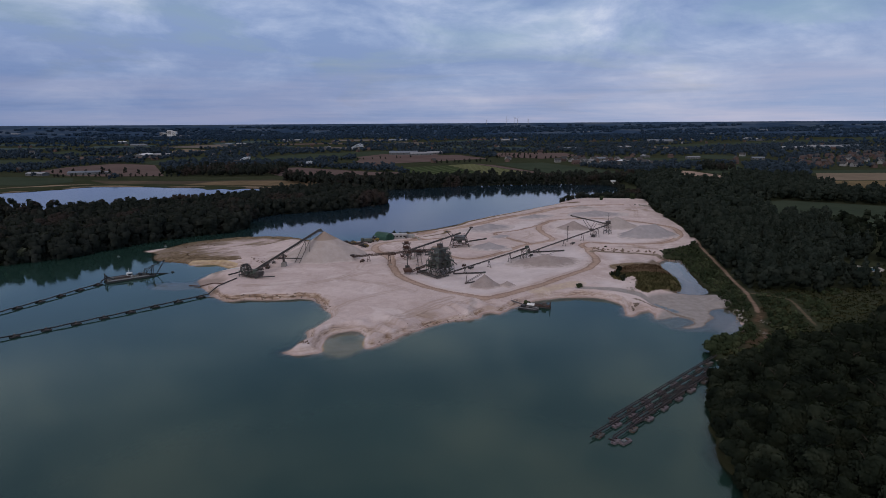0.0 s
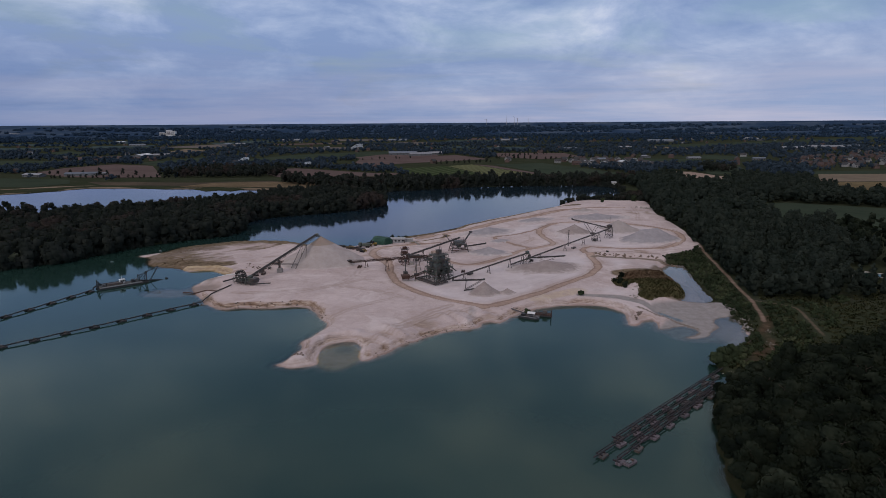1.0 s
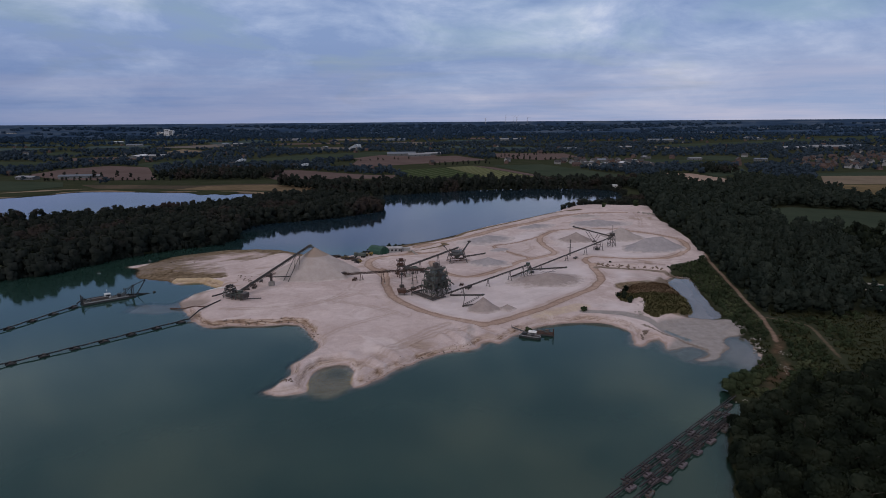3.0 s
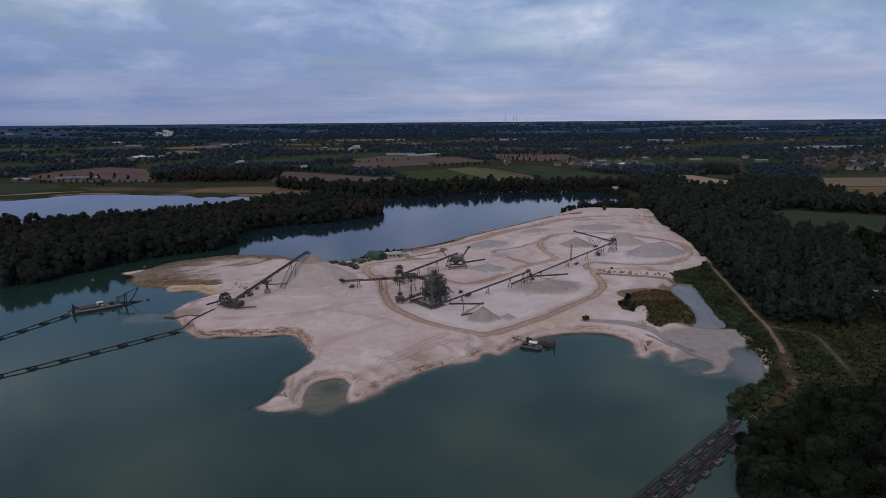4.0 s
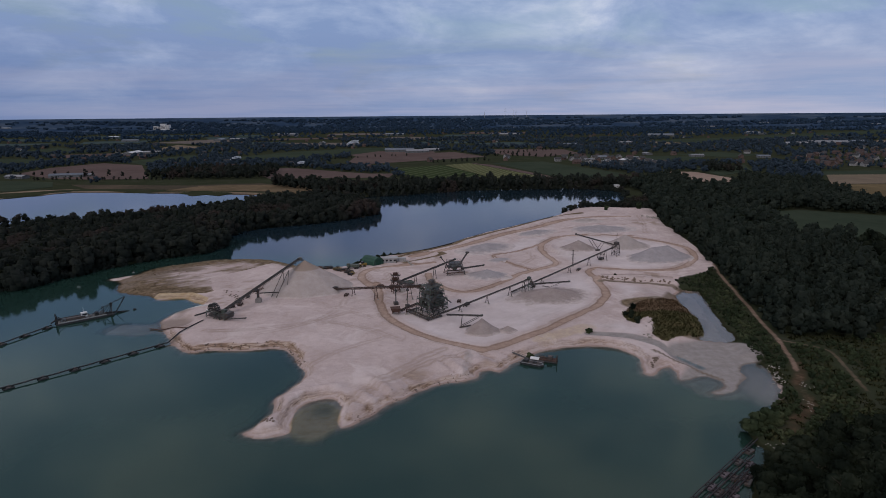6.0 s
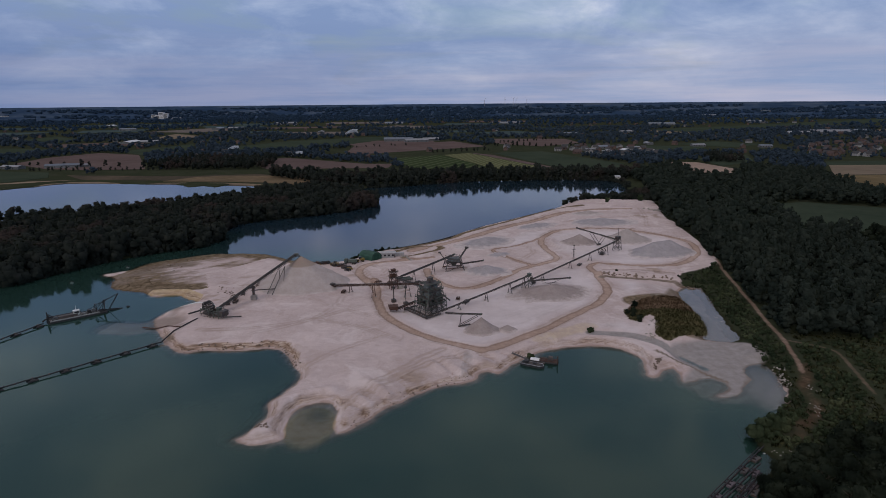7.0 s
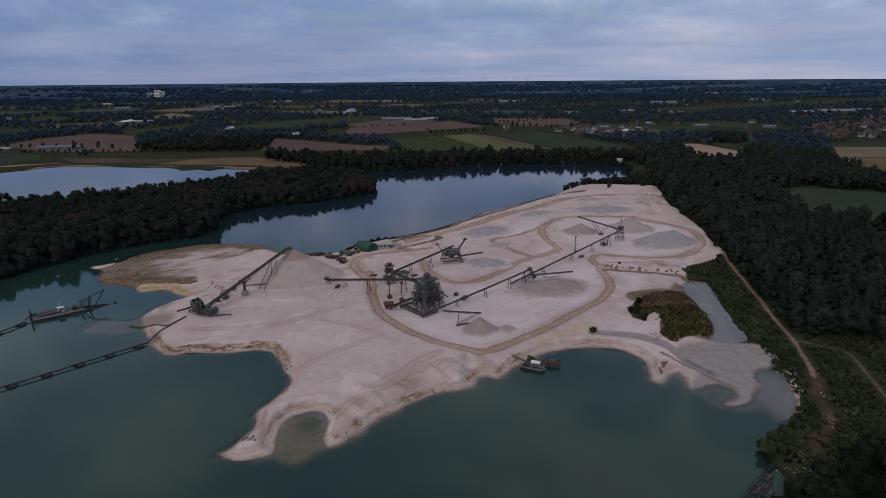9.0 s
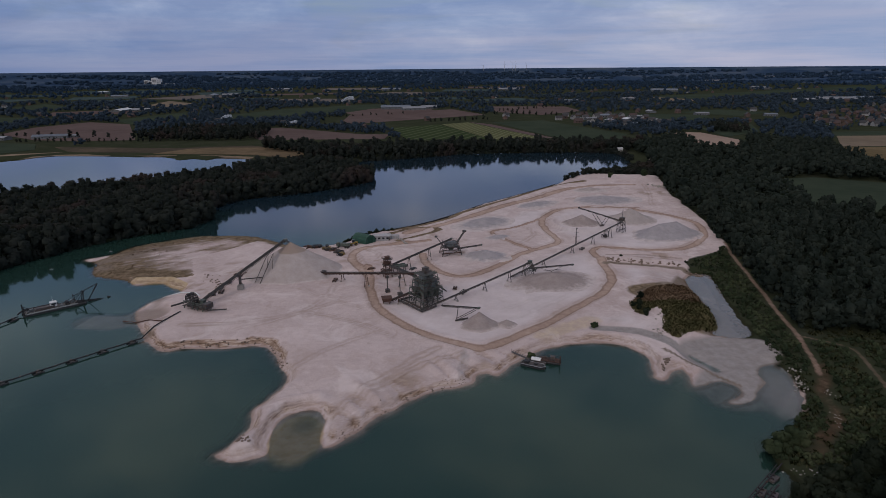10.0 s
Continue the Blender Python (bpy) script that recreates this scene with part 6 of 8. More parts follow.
cf = conveyor(F0, F1, "side conveyor reaching out over a low gravel mound", 0.6, 0.45, (), STEEL, False)
s = Shape()
for f, d in ((0.25, 2.0), (0.75, 2.0)):
    a = lerp(F0, F1, f)
    s.beam((a.x, a.y, a.z - 0.7), lerp(F0, F1, 0.5) - Vector((0, 0, 2.6)), 0.14)
s.beam(lerp(F0, F1, 0.3) - Vector((0, 0, 2.0)), lerp(F0, F1, 0.72) - Vector((0, 0, 2.0)), 0.14)
s.beam(lerp(F0, F1, 0.5) - Vector((0, 0, 2.6)), (60.0, 346.5, ground_at(60, 346.5)), 0.2)
part("under_truss", s, STEEL, cf)
E0, E1 = (5.5, 301.0, 5.4), (20.4, 290.0, 8.6)
ce = conveyor(E0, E1, "short stacking conveyor over a brown gravel heap", 0.6, 0.45, (), STEEL, False)
s = Shape()
for y in (-0.9, 0.9):
    s.beam((12.0, 296.2 + y, 6.2), (11.2, 291.2 + y, ground_at(11, 291) + 0.3), 0.2)
    s.beam((19.0, 291.0 + y, 7.6), (11.2, 291.2 + y, ground_at(11, 291) + 0.5), 0.2)
s.beam((10.6, 290.6, ground_at(11, 291) + 0.3), (15.8, 291.6, ground_at(14, 291) + 0.8), 0.5)
part("prop", s, STEEL, ce)
G0, G1 = (115.8, 424.6, 10.0), (96.6, 455.5, 11.4)
cg = conveyor(G0, G1, "slewing stacker conveyor above a brown cone", 0.65, 0.5, (), STEEL, False)
s = Shape()
for y in (-1.0, 1.0):
    a = lerp(G0, G1, 0.62)
    s.beam((a.x + y, a.y, a.z - 0.8), (108 + y, 438.5, ground_at(108, 438) + 0.3), 0.25)
    a = lerp(G0, G1, 0.3)
    s.beam((a.x + y, a.y, a.z - 0.8), (108 + y, 438.5, ground_at(108, 438) + 0.3), 0.2)
s.box((108, 438.5, ground_at(108, 438) + 0.6), (3.0, 1.2, 1.0), 30)
part("wheeled_prop", s, STEEL, cg)
eh = thing("transfer_tower", (116, 424, ground_at(116, 424)), "dark transfer tower with a mast at the conveyor's end", "transfer tower")
part("frame", lattice(Shape(), (116, 424, 2.4), (116, 424, 10.4), (4.2, 4.0), (3.0, 3.0), 3, 0.24, 45), STEEL, eh)
part("cabin", Shape().box((116.3, 424.4, 10.9), (2.8, 2.4, 1.8), 45).box((116.3, 424.4, 11.9), (3.1, 2.7, 0.2), 45), STEEL, eh, "", False, 0.05)
part("mast", Shape().tube((116.6, 425, 11.8), (116.6, 425, 17.5), 0.12, 6).beam((115.8, 425, 16), (117.4, 425, 16), 0.12), STEEL, eh)
pl = thing("conveyor_drive", (103.5, 413.5, ground_at(103, 413)), "dark drive frame beneath the transport conveyor", "machine")
part("frame", lattice(Shape(), (103.5, 413.5, 2.2), (103.5, 413.5, 6.6), (3.6, 3.0), (3.0, 2.4), 2, 0.2, 45).box((103.5, 413.5, 3.6), (2.2, 1.8, 1.4), 45), STEEL, pl)
lm = thing("lattice_mast", (82.3, 396.5, ground_at(82, 396)), "thin grey lattice mast with side arms", "mast")
part("mast", lattice(Shape(), (82.3, 396.5, 2.3), (82.3, 396.5, 12.8), (0.7, 0.7), (0.3, 0.3), 7, 0.09), STEEL, lm)
part("side_arm", Shape().beam((80.6, 396.5, 8.2), (84, 396.5, 8.2), 0.12).beam((81, 396.5, 10.4), (83.6, 396.5, 10.4), 0.1), STEEL, lm)
part("floodlight", Shape().box((82.3, 396.2, 13.0), (0.9, 0.4, 0.5)), STEEL, lm)

# ---- dredger and its floating pipelines ----


def dredger():
    ob = thing("dredger", (-165.6, 315.5, 0), "low dark steel cutter dredger with a white cabin, afloat", "dredger", turn=40.5)
    L = True
    for y in (-1.9, 1.9):
        part("pontoon", Shape().slab([(-12.4, y - 1.1), (-13, y), (-12.4, y + 1.1), (10.6, y + 1.1), (11.4, y + 0.5), (11.4, y - 0.5), (10.6, y - 1.1)], -0.7, 0.7), DARK, ob, "black floating pontoon", L, 0.08)
    part("deck", Shape().box((-2.0, 0, 0.8), (20, 4.9, 0.14)), DECK, ob, "pale worn steel deck", L)
    part("pump_house", Shape().box((-4.5, 0, 1.4), (7.5, 2.0, 1.1)).box((-4.5, 0, 2.02), (7.9, 2.3, 0.12)), STEEL, ob, "", L, 0.06)
    cab = part("cabin", Shape().box((-1.0, 0.2, 2.3), (2.5, 2.0, 2.0)).box((-1.0, 0.2, 3.36), (2.8, 2.3, 0.14)), WHITE, ob, "white control cabin", L, 0.05)
    part("window", Shape().box((-1.0, -0.83, 2.6), (2.0, 0.06, 0.7)).box((0.28, 0.2, 2.6), (0.06, 1.6, 0.7)), GLASS, cab, "", L)
    part("railing", railing(Shape(), -2.0, 0, 0.8, 19.5, 4.7, 0, 2.4), STEEL, ob, "", L)
    for y in (-1.8, 1.8):
        g = Shape()
        g.beam((10.2, y, 0.7), (11.0, y * 0.5, 5.6), 0.3)
        g.beam((7.0, y, 0.7), (11.0, y * 0.5, 5.6), 0.2)
        g.beam((2.2, y, 0.9), (11.0, y * 0.5, 5.6), 0.12)
        part("gantry_leg", g, DARK, ob, "", L)
    part("gantry_top", Shape().beam((11, -1.0, 5.6), (11, 1.0, 5.6), 0.4).beam((7.0, -1.7, 4.4), (7.0, 1.7, 4.4), 0.28).beam((7.0, -1.7, 0.7), (7.0, -1.7, 4.4), 0.28).beam((7.0, 1.7, 0.7), (7.0, 1.7, 4.4), 0.28).beam((7.0, 0, 4.4), (10.6, 0, 4.6), 0.25), DARK, ob, "", L)
    lad = Shape()
    for y in (-1.0, 1.0):
        lad.beam((8, y, 1.1), (20.5, y * 0.6, -0.4), 0.25, 0.4)
    for k in range(6):
        f = k / 5
        lad.beam((8 + 12.5 * f, -1 + 0.4 * f, 1.4 - 1.7 * f), (8 + 12.5 * f, 1 - 0.4 * f, 1.4 - 1.7 * f), 0.2)
    part("cutter_ladder", lad, DARK, ob, "", L)
    for y in (-0.6, 0.6):
        part("jib", Shape().beam((11, y, 5.4), (17.2, y * 0.7, 7.6), 0.16).beam((12.5, y, 0.6), (17.2, y * 0.7, 7.6), 0.22), DARK, ob, "", L)
    for y in (-2.5, 2.5):
        part("bulwark", Shape().box((-2.0, y, 1.05), (20, 0.14, 0.5)), BOAT_PALE, ob, "pale painted bulwark", L)
    for x, y, w0, h0 in ((-9.4, 0.6, 1.6, 1.2), (-10.6, -1.0, 1.0, 0.8), (1.6, -1.2, 1.4, 1.0), (6.2, 0.6, 1.2, 1.5)):
        part("deck_locker", Shape().box((x, y, 0.87 + h0 / 2), (w0, 1.2, h0)), STEEL_BLUE, ob, "", L, 0.05)
    part("cutter_head", Shape().tube((20.3, 0, 0.0), (21.6, 0, -0.1), 0.8, 10, 0.5), DARK, ob, "", L)
    part("winch", Shape().tube((4.2, -1.2, 1.9), (4.2, 1.2, 1.9), 0.7, 12).box((4.2, 0, 1.4), (1.6, 3.0, 0.5)), DARK, ob, "", L)
    part("discharge_pipe", Shape().path([(1, 1.9, 1.9), (-12.0, 1.9, 1.9), (-14.6, 0.6, 0.9)], 0.34), DARK, ob, "", L)
    for y in (-1.9, 1.9):
        part("spud_pole", Shape().tube((-12.4, y, -1.5), (-12.4, y, 4.6), 0.26, 8), DARK, ob, "", L)
    part("stern_frame", Shape().beam((-12.4, -1.9, 3.6), (-12.4, 1.9, 3.6), 0.3).beam((-12.4, -1.9, 3.6), (-9, -1.6, 1.2), 0.2).beam((-12.4, 1.9, 3.6), (-9, 1.6, 1.2), 0.2), DARK, ob, "", L)
    part("lamp_mast", Shape().tube((-1.0, 0.8, 3.4), (-1.0, 0.8, 5.6), 0.07, 6), WHITE, ob, "", L)


BOAT_PALE = worn("pale_boat_paint", (0.20, 0.21, 0.21), (0.36, 0.37, 0.37), 0.9, 0.6)
DECK = worn("worn_deck", (0.13, 0.128, 0.125), (0.25, 0.245, 0.235), 0.9, 0.85)
dredger()


def floating_line(points, gap, label, first=4.0, r=0.27, lift=0.8):
    """A pipe carried over the water on float pairs."""
    pts = spline([(x, y) for x, y in points], False, 6)
    seg = np.hypot(*np.diff(pts, axis=0).T)
    run = np.concatenate([[0], np.cumsum(seg)])
    at = lambda s: (float(np.interp(s, run, pts[:, 0])), float(np.interp(s, run, pts[:, 1])))
    ob = thing("floating_pipeline", (*points[0], 0), label, "pipeline", "floating dredge pipelines")
    n = int(run[-1] / 3)
    line = [(*at(run[-1] * k / n), lift + 0.10 * math.sin(k * 1.7)) for k in range(n + 1)]
    part("pipe", Shape().path(line, r), DARK, ob)
    d = first
    while d < run[-1] - 1:
        a, b = at(d - 0.5), at(d + 0.5)
        t = math.degrees(math.atan2(b[1] - a[1], b[0] - a[0]))
        c = at(d)
        ca, sa = math.cos(radians(t)), math.sin(radians(t))
        fl = Shape()
        for o in (-0.95, 0.95):
            m = (c[0] - sa * o, c[1] + ca * o)
            fl.tube((m[0] - ca * 1.7, m[1] - sa * 1.7, 0.18), (m[0] + ca * 1.7, m[1] + sa * 1.7, 0.18), 0.42, 8)
        p = part("float", fl, DARK, ob)
        part("saddle", Shape().box((c[0], c[1], 0.62), (1.5, 2.6, 0.16), t).box((c[0], c[1], 0.9), (0.5, 1.0, 0.7), t), STEEL, p)
        q = at(d + gap / 2)
        part("joint", Shape().tube((q[0] - ca * 0.25, q[1] - sa * 0.25, lift), (q[0] + ca * 0.25, q[1] + sa * 0.25, lift), r * 1.35, 10), STEEL, ob)
        d += gap
    return ob


floating_line([(-112, 281.5), (-124, 268.5), (-139, 252), (-154, 236.5), (-170, 220.5), (-190, 199)], 10.6, "black dredge pipe on paired floats crossing the lake")
floating_line([(-175.5, 304.5), (-180, 291), (-186, 273), (-193, 255), (-200, 238), (-215, 205)], 10.6, "black dredge pipe on paired floats trailing the dredger", 2.5)
shp = thing("shore_pipe", (-112, 281.5, 0.4), "black dredge pipe climbing the sandy bank", "pipe")
pp = [(-112, 281.5), (-110.4, 289), (-108.4, 296), (-105.5, 303)]
part("pipe", Shape().path([(x, y, max(0.95, ground_at(x, y) + 0.4)) for x, y in pp], 0.25), DARK, shp)
op = thing("old_pipe", (-128, 299, 0.3), "rusty pipe lying across the wet sand", "pipe")
part("pipe", Shape().path([(x, y, max(0.35, ground_at(x, y) + 0.3)) for x, y in ((-128.5, 299.5), (-122, 298), (-116, 296.5), (-109.5, 294.5))], 0.24), RUST, op)
wp = thing("old_pipe", (-124, 327, 0.3), "white plastic pipe at the water's edge", "pipe")
part("pipe", Shape().path([(x, y, max(0.35, ground_at(x, y) + 0.3)) for x, y in ((-122, 324), (-115, 326.5), (-108, 326), (-104, 321))], 0.3), WHITE, wp)


def stored_string(a, b, gap, label, float_mats, r=0.27, start=2.0, seed=0):
    """A string of stored pipe on single box floats."""
    rnd2 = random.Random(seed)
    a, b = Vector((*a, 0.95)), Vector((*b, 0.95))
    ob = thing("stored_pipe_string", (a.x, a.y, 0), label, "pipe string", "stored pipe strings")
    way = (b - a).normalized()
    t = math.degrees(math.atan2(way.y, way.x))
    part("pipe", Shape().tube(a, b, r, 8), PIPE_RED, ob)
    part("second_pipe", Shape().tube(a + Vector((-way.y, way.x, 0)) * 0.75 + way * 2, b + Vector((-way.y, way.x, 0)) * 0.75 - way * 1.5, r * 0.6, 8), PIPE_RED, ob)
    d = start
    while d < (b - a).length:
        c = a + way * d
        f = part("float", Shape().box((c.x + way.y * 0.7, c.y - way.x * 0.7, 0.25), (rnd2.uniform(2.6, 3.4), rnd2.uniform(1.2, 1.6), 0.8), t + rnd2.uniform(-8, 8)), float_mats[rnd2.randrange(len(float_mats))], ob, "", False, 0.12)
        part("saddle", Shape().box((c.x - way.x * 0.8, c.y - way.y * 0.8, 0.75), (0.25, 1.8, 0.4), t).box((c.x + way.x * 0.8, c.y + way.y * 0.8, 0.75), (0.25, 1.3, 0.4), t), PIPE_RED, f)
        part("flange", Shape().tube(a + way * (d + gap / 2 - 0.12), a + way * (d + gap / 2 + 0.12), r * 1.6, 10), STEEL, ob)
        d += gap * rnd2.uniform(0.92, 1.08)


MAUVE = worn("faded_red_float", (0.085, 0.074, 0.086), (0.165, 0.145, 0.162), 0.9, 0.8, 0.0, (0.060, 0.046, 0.050))
PIPE_RED = worn("dull_red_pipe", (0.018, 0.016, 0.019), (0.042, 0.036, 0.040), 0.9, 0.8)
for k, (a, b, gap) in enumerate((((45.4, 153.6), (94.2, 199.0), 8.2), ((37.6, 144.0), (88.5, 190.2), 8.6), ((48.4, 150.6), (87.2, 186.4), 8.0), ((42.6, 142.4), (86.0, 184.0), 8.9))):
    stored_string(a, b, gap, "rusty pipe string on faded red box floats moored in rows", [MAUVE, STEEL, MAUVE], 0.19, 1.0 + 2.3 * (k % 3), k)
wb = thing("work_raft", (46.2, 142.6, 0), "small grey steel work raft moored among pipe floats", "raft", turn=38)
wb.matrix_basis = wb.matrix_basis @ Matrix.Scale(0.72, 4)
part("hull", Shape().slab([(-2.6, -1.3), (2.2, -1.3), (2.9, 0), (2.2, 1.3), (-2.6, 1.3)], -0.3, 0.7), MAUVE, wb, "", True, 0.06)
part("hatch", Shape().box((-0.8, 0, 0.95), (1.6, 1.4, 0.5)), STEEL_BLUE, wb, "pale hatch cover", True, 0.05)
part("winch", Shape().tube((1.2, -0.6, 1.0), (1.2, 0.6, 1.0), 0.32, 10), STEEL, wb, "", True)

# ---- landing stage ----
BOAT_GREY = worn("grey_boat_paint", (0.16, 0.17, 0.19), (0.30, 0.31, 0.33), 1.0, 0.6)
barge = thing("work_boat", (37.2, 256.4, 0), "dark work boat with a pale rim moored at the sand", "boat", turn=-28)
part("hull", Shape().slab([(-4.2, -1.5), (3.4, -1.5), (4.6, -0.5), (4.6, 0.5), (3.4, 1.5), (-4.2, 1.5)], -0.4, 0.8), DARK, barge, "", True, 0.1)
part("gunwale", Shape().beam((-4.2, -1.5, 0.9), (3.4, -1.5, 0.9), 0.16).beam((-4.2, 1.5, 0.9), (3.4, 1.5, 0.9), 0.16).beam((3.4, -1.5, 0.9), (4.6, 0, 0.95), 0.16).beam((3.4, 1.5, 0.9), (4.6, 0, 0.95), 0.16), BOAT_GREY, barge, "pale painted rim", True)
part("deck", Shape().box((-0.3, 0, 0.84), (7.0, 2.5, 0.08)), STEEL, barge, "", True)
part("engine_box", Shape().box((-2.4, 0, 1.3), (1.8, 1.5, 0.9)).box((1.0, 0.2, 1.1), (1.4, 1.0, 0.5)), DARK, barge, "", True, 0.05)
canopy = thing("covered_boat", (38.8, 259.0, 0), "small boat under a white curved canopy", "boat", turn=-22)
part("hull", Shape().slab([(-3.4, -1.1), (2.6, -1.1), (3.6, 0), (2.6, 1.1), (-3.4, 1.1)], -0.3, 0.7), STEEL, canopy, "", True, 0.08)
s = Shape()
arc = [(-1.0 * math.cos(math.pi * k / 8), 1.4 + 0.6 * math.sin(math.pi * k / 8)) for k in range(9)]
for (y0, z0), (y1, z1) in zip(arc, arc[1:]):
    n = len(s.v)
    s.v += [(-1.8, y0, z0), (1.6, y0, z0), (1.6, y1, z1), (-1.8, y1, z1), (-1.8, y0, z0 - 0.1), (1.6, y0, z0 - 0.1), (1.6, y1, z1 - 0.1), (-1.8, y1, z1 - 0.1)]
    s.f += [(n, n + 3, n + 2, n + 1), (n + 4, n + 5, n + 6, n + 7), (n, n + 1, n + 5, n + 4), (n + 2, n + 3, n + 7, n + 6)]
part("canopy", s, WHITE, canopy, "white curved canopy", True)
part("canopy_posts", Shape().beam((-2.4, -1.2, 0.6), (-2.4, -1.2, 1.6), 0.08).beam((2.2, -1.2, 0.6), (2.2, -1.2, 1.6), 0.08).beam((-2.4, 1.2, 0.6), (-2.4, 1.2, 1.6), 0.08).beam((2.2, 1.2, 0.6), (2.2, 1.2, 1.6), 0.08), STEEL, canopy, "", True)
stage = thing("landing_stage", (43.6, 259.6, 0), "dark timber and steel landing stage on floats", "jetty", turn=-20)
for k in range(9):
    part("plank", Shape().box((-3.2 + 0.8 * k, 0, 0.85), (0.72, 3.4, 0.12)), RUST, stage, "", True)
for y in (-1.3, 1.3):
    part("float", Shape().tube((-3.6, y, 0.25), (3.8, y, 0.25), 0.5, 10), DARK, stage, "", True)
part("railing", railing(Shape(), 0.2, 0, 0.9, 6.8, 3.2, 0, 1.7), STEEL, stage, "", True)
part("pump", Shape().box((1.0, 0.2, 1.6), (1.8, 1.4, 1.3)).tube((-0.4, 0.4, 1.4), (-3.0, 0.9, 1.2), 0.25), STEEL, stage, "", True, 0.05)
part("mooring_post", Shape().tube((3.9, -1.4, -1.2), (3.9, -1.4, 3.4), 0.2, 8), RUST, stage, "", True)
gang = thing("gangway", (33.5, 262.5, 0.8), "narrow dark gangway from the bank", "gangway")
part("walkway", Shape().beam((30.5, 264, ground_at(30.5, 264) + 0.2), (36.5, 259.5, 1.0), 1.0, 0.14), STEEL, gang)
part("handrail", Shape().beam((30.3, 263.6, ground_at(30.5, 264) + 1.2), (36.3, 259.1, 2.0), 0.07).beam((30.5, 264, ground_at(30.5, 264)), (30.4, 263.7, ground_at(30.5, 264) + 1.2), 0.07).beam((36.4, 259.3, 1.0), (36.3, 259.1, 2.0), 0.07), STEEL, gang)

for x, y in ((-201, 370), (-186, 402)):
    b = thing("buoy", (x, y, 0), "small grey mooring buoy on the water", "buoy", "mooring buoys")
    part("float", Shape().tube((x - 0.8, y, 0.2), (x + 0.8, y, 0.2), 0.45, 10), STEEL_BLUE, b)
    part("ring", Shape().tube((x, y, 0.7), (x, y, 1.4), 0.12, 6), STEEL, b)

# ---- yard buildings and vehicles ----


def arched_shed():
    cx, cy, T = -40.0, 408.0, 52.0
    g = ground_at(cx, cy)
    ob = thing("arched_shed", (cx, cy, g), "green arched sheet-metal shed with a dark end wall", "shed", turn=T)
    n, w, ln, hgt = 14, 4.3, 11.0, 5.0
    prof = [(-w * math.cos(math.pi * k / n), hgt * math.sin(math.pi * k / n) ** 0.75) for k in range(n + 1)]
    for k in range(n):
        (x0, z0), (x1, z1) = prof[k], prof[k + 1]
        s = Shape()
        s.v = [(x0, -ln / 2, z0), (x1, -ln / 2, z1), (x1, ln / 2, z1), (x0, ln / 2, z0), (x0 * 0.97, -ln / 2, z0 * 0.97), (x1 * 0.97, -ln / 2, z1 * 0.97), (x1 * 0.97, ln / 2, z1 * 0.97), (x0 * 0.97, ln / 2, z0 * 0.97)]
        s.f = [(0, 1, 2, 3), (7, 6, 5, 4), (0, 4, 5, 1), (2, 6, 7, 3), (1, 5, 6, 2), (3, 7, 4, 0)]
        part("roof_sheet", s, SHED_GREEN, ob, "", True)
    for y in (-ln / 2 + 0.25, ln / 2 - 0.25):
        s = Shape()
        k = len(prof)
        s.v = [(x * 0.965, y - 0.1, z * 0.965) for x, z in prof] + [(x * 0.965, y + 0.1, z * 0.965) for x, z in prof]
        s.f = [tuple(range(k)), tuple(range(2 * k - 1, k - 1, -1))] + [(i + 1, i, k + i, k + i + 1) for i in range(k - 1)]
        part("end_wall", s, SHED_GREEN, ob, "", True)
    part("door", Shape().box((0, -ln / 2 + 0.1, 1.9), (4.2, 0.14, 3.8)), worn("shed_door", (0.010, 0.05, 0.034), (0.02, 0.075, 0.05), 0.5, 0.6), ob, "darker green sliding door", True)
    for k in range(8):
        y = -ln / 2 + 1.5 + k * (ln - 3) / 7
        r = Shape()
        for a, b in zip(prof, prof[1:]):
            r.beam((a[0] * 1.005, y, a[1] * 1.005), (b[0] * 1.005, y, b[1] * 1.005), 0.12, 0.1)
        part("rib", r, SHED_GREEN, ob, "", True)


arched_shed()
PANEL = worn("pale_panel", (0.26, 0.26, 0.27), (0.38, 0.38, 0.39), 0.8, 0.7)
of = thing("site_office", (-30.0, 411.5, ground_at(-30, 411.5)), "low pale portable site office with a flat pale roof", "site office", turn=4)
part("wall", Shape().box((0, 0, 1.4), (10.5, 5.2, 2.8)), PANEL, of, "", True)
part("roof", Shape().box((0, 0, 2.95), (11.0, 5.7, 0.22)), PANEL, of, "", True)
for x in (-3.6, -1.2, 1.2, 3.6):
    part("window", Shape().box((x, -2.63, 1.6), (1.3, 0.06, 1.0)), GLASS, of, "", True)
part("door", Shape().box((4.7, -2.63, 1.1), (0.9, 0.06, 2.1)), STEEL, of, "", True)
ct = thing("storage_container", (-22.5, 413.5, ground_at(-22.5, 413.5)), "pale steel storage container beside the office", "container", turn=4)
part("body", Shape().box((0, 0, 1.2), (6.0, 2.4, 2.4)), PANEL, ct, "", True, 0.05)
for k in range(10):
    part("corrugation", Shape().box((-2.7 + 0.6 * k, -1.22, 1.2), (0.22, 0.06, 2.2)), PANEL, ct, "", True)
fence = thing("yard_kerb", (-20, 404, ground_at(-20, 404)), "low concrete block wall of a yard bay", "wall")
for k in range(8):
    p = lerp((-20.5, 412, 0), (-14.5, 402, 0), k / 7)
    part("block", Shape().box((p.x, p.y, ground_at(p.x, p.y) + 0.3), (1.5, 0.8, 0.9), -58), CONCRETE, fence, "", False)


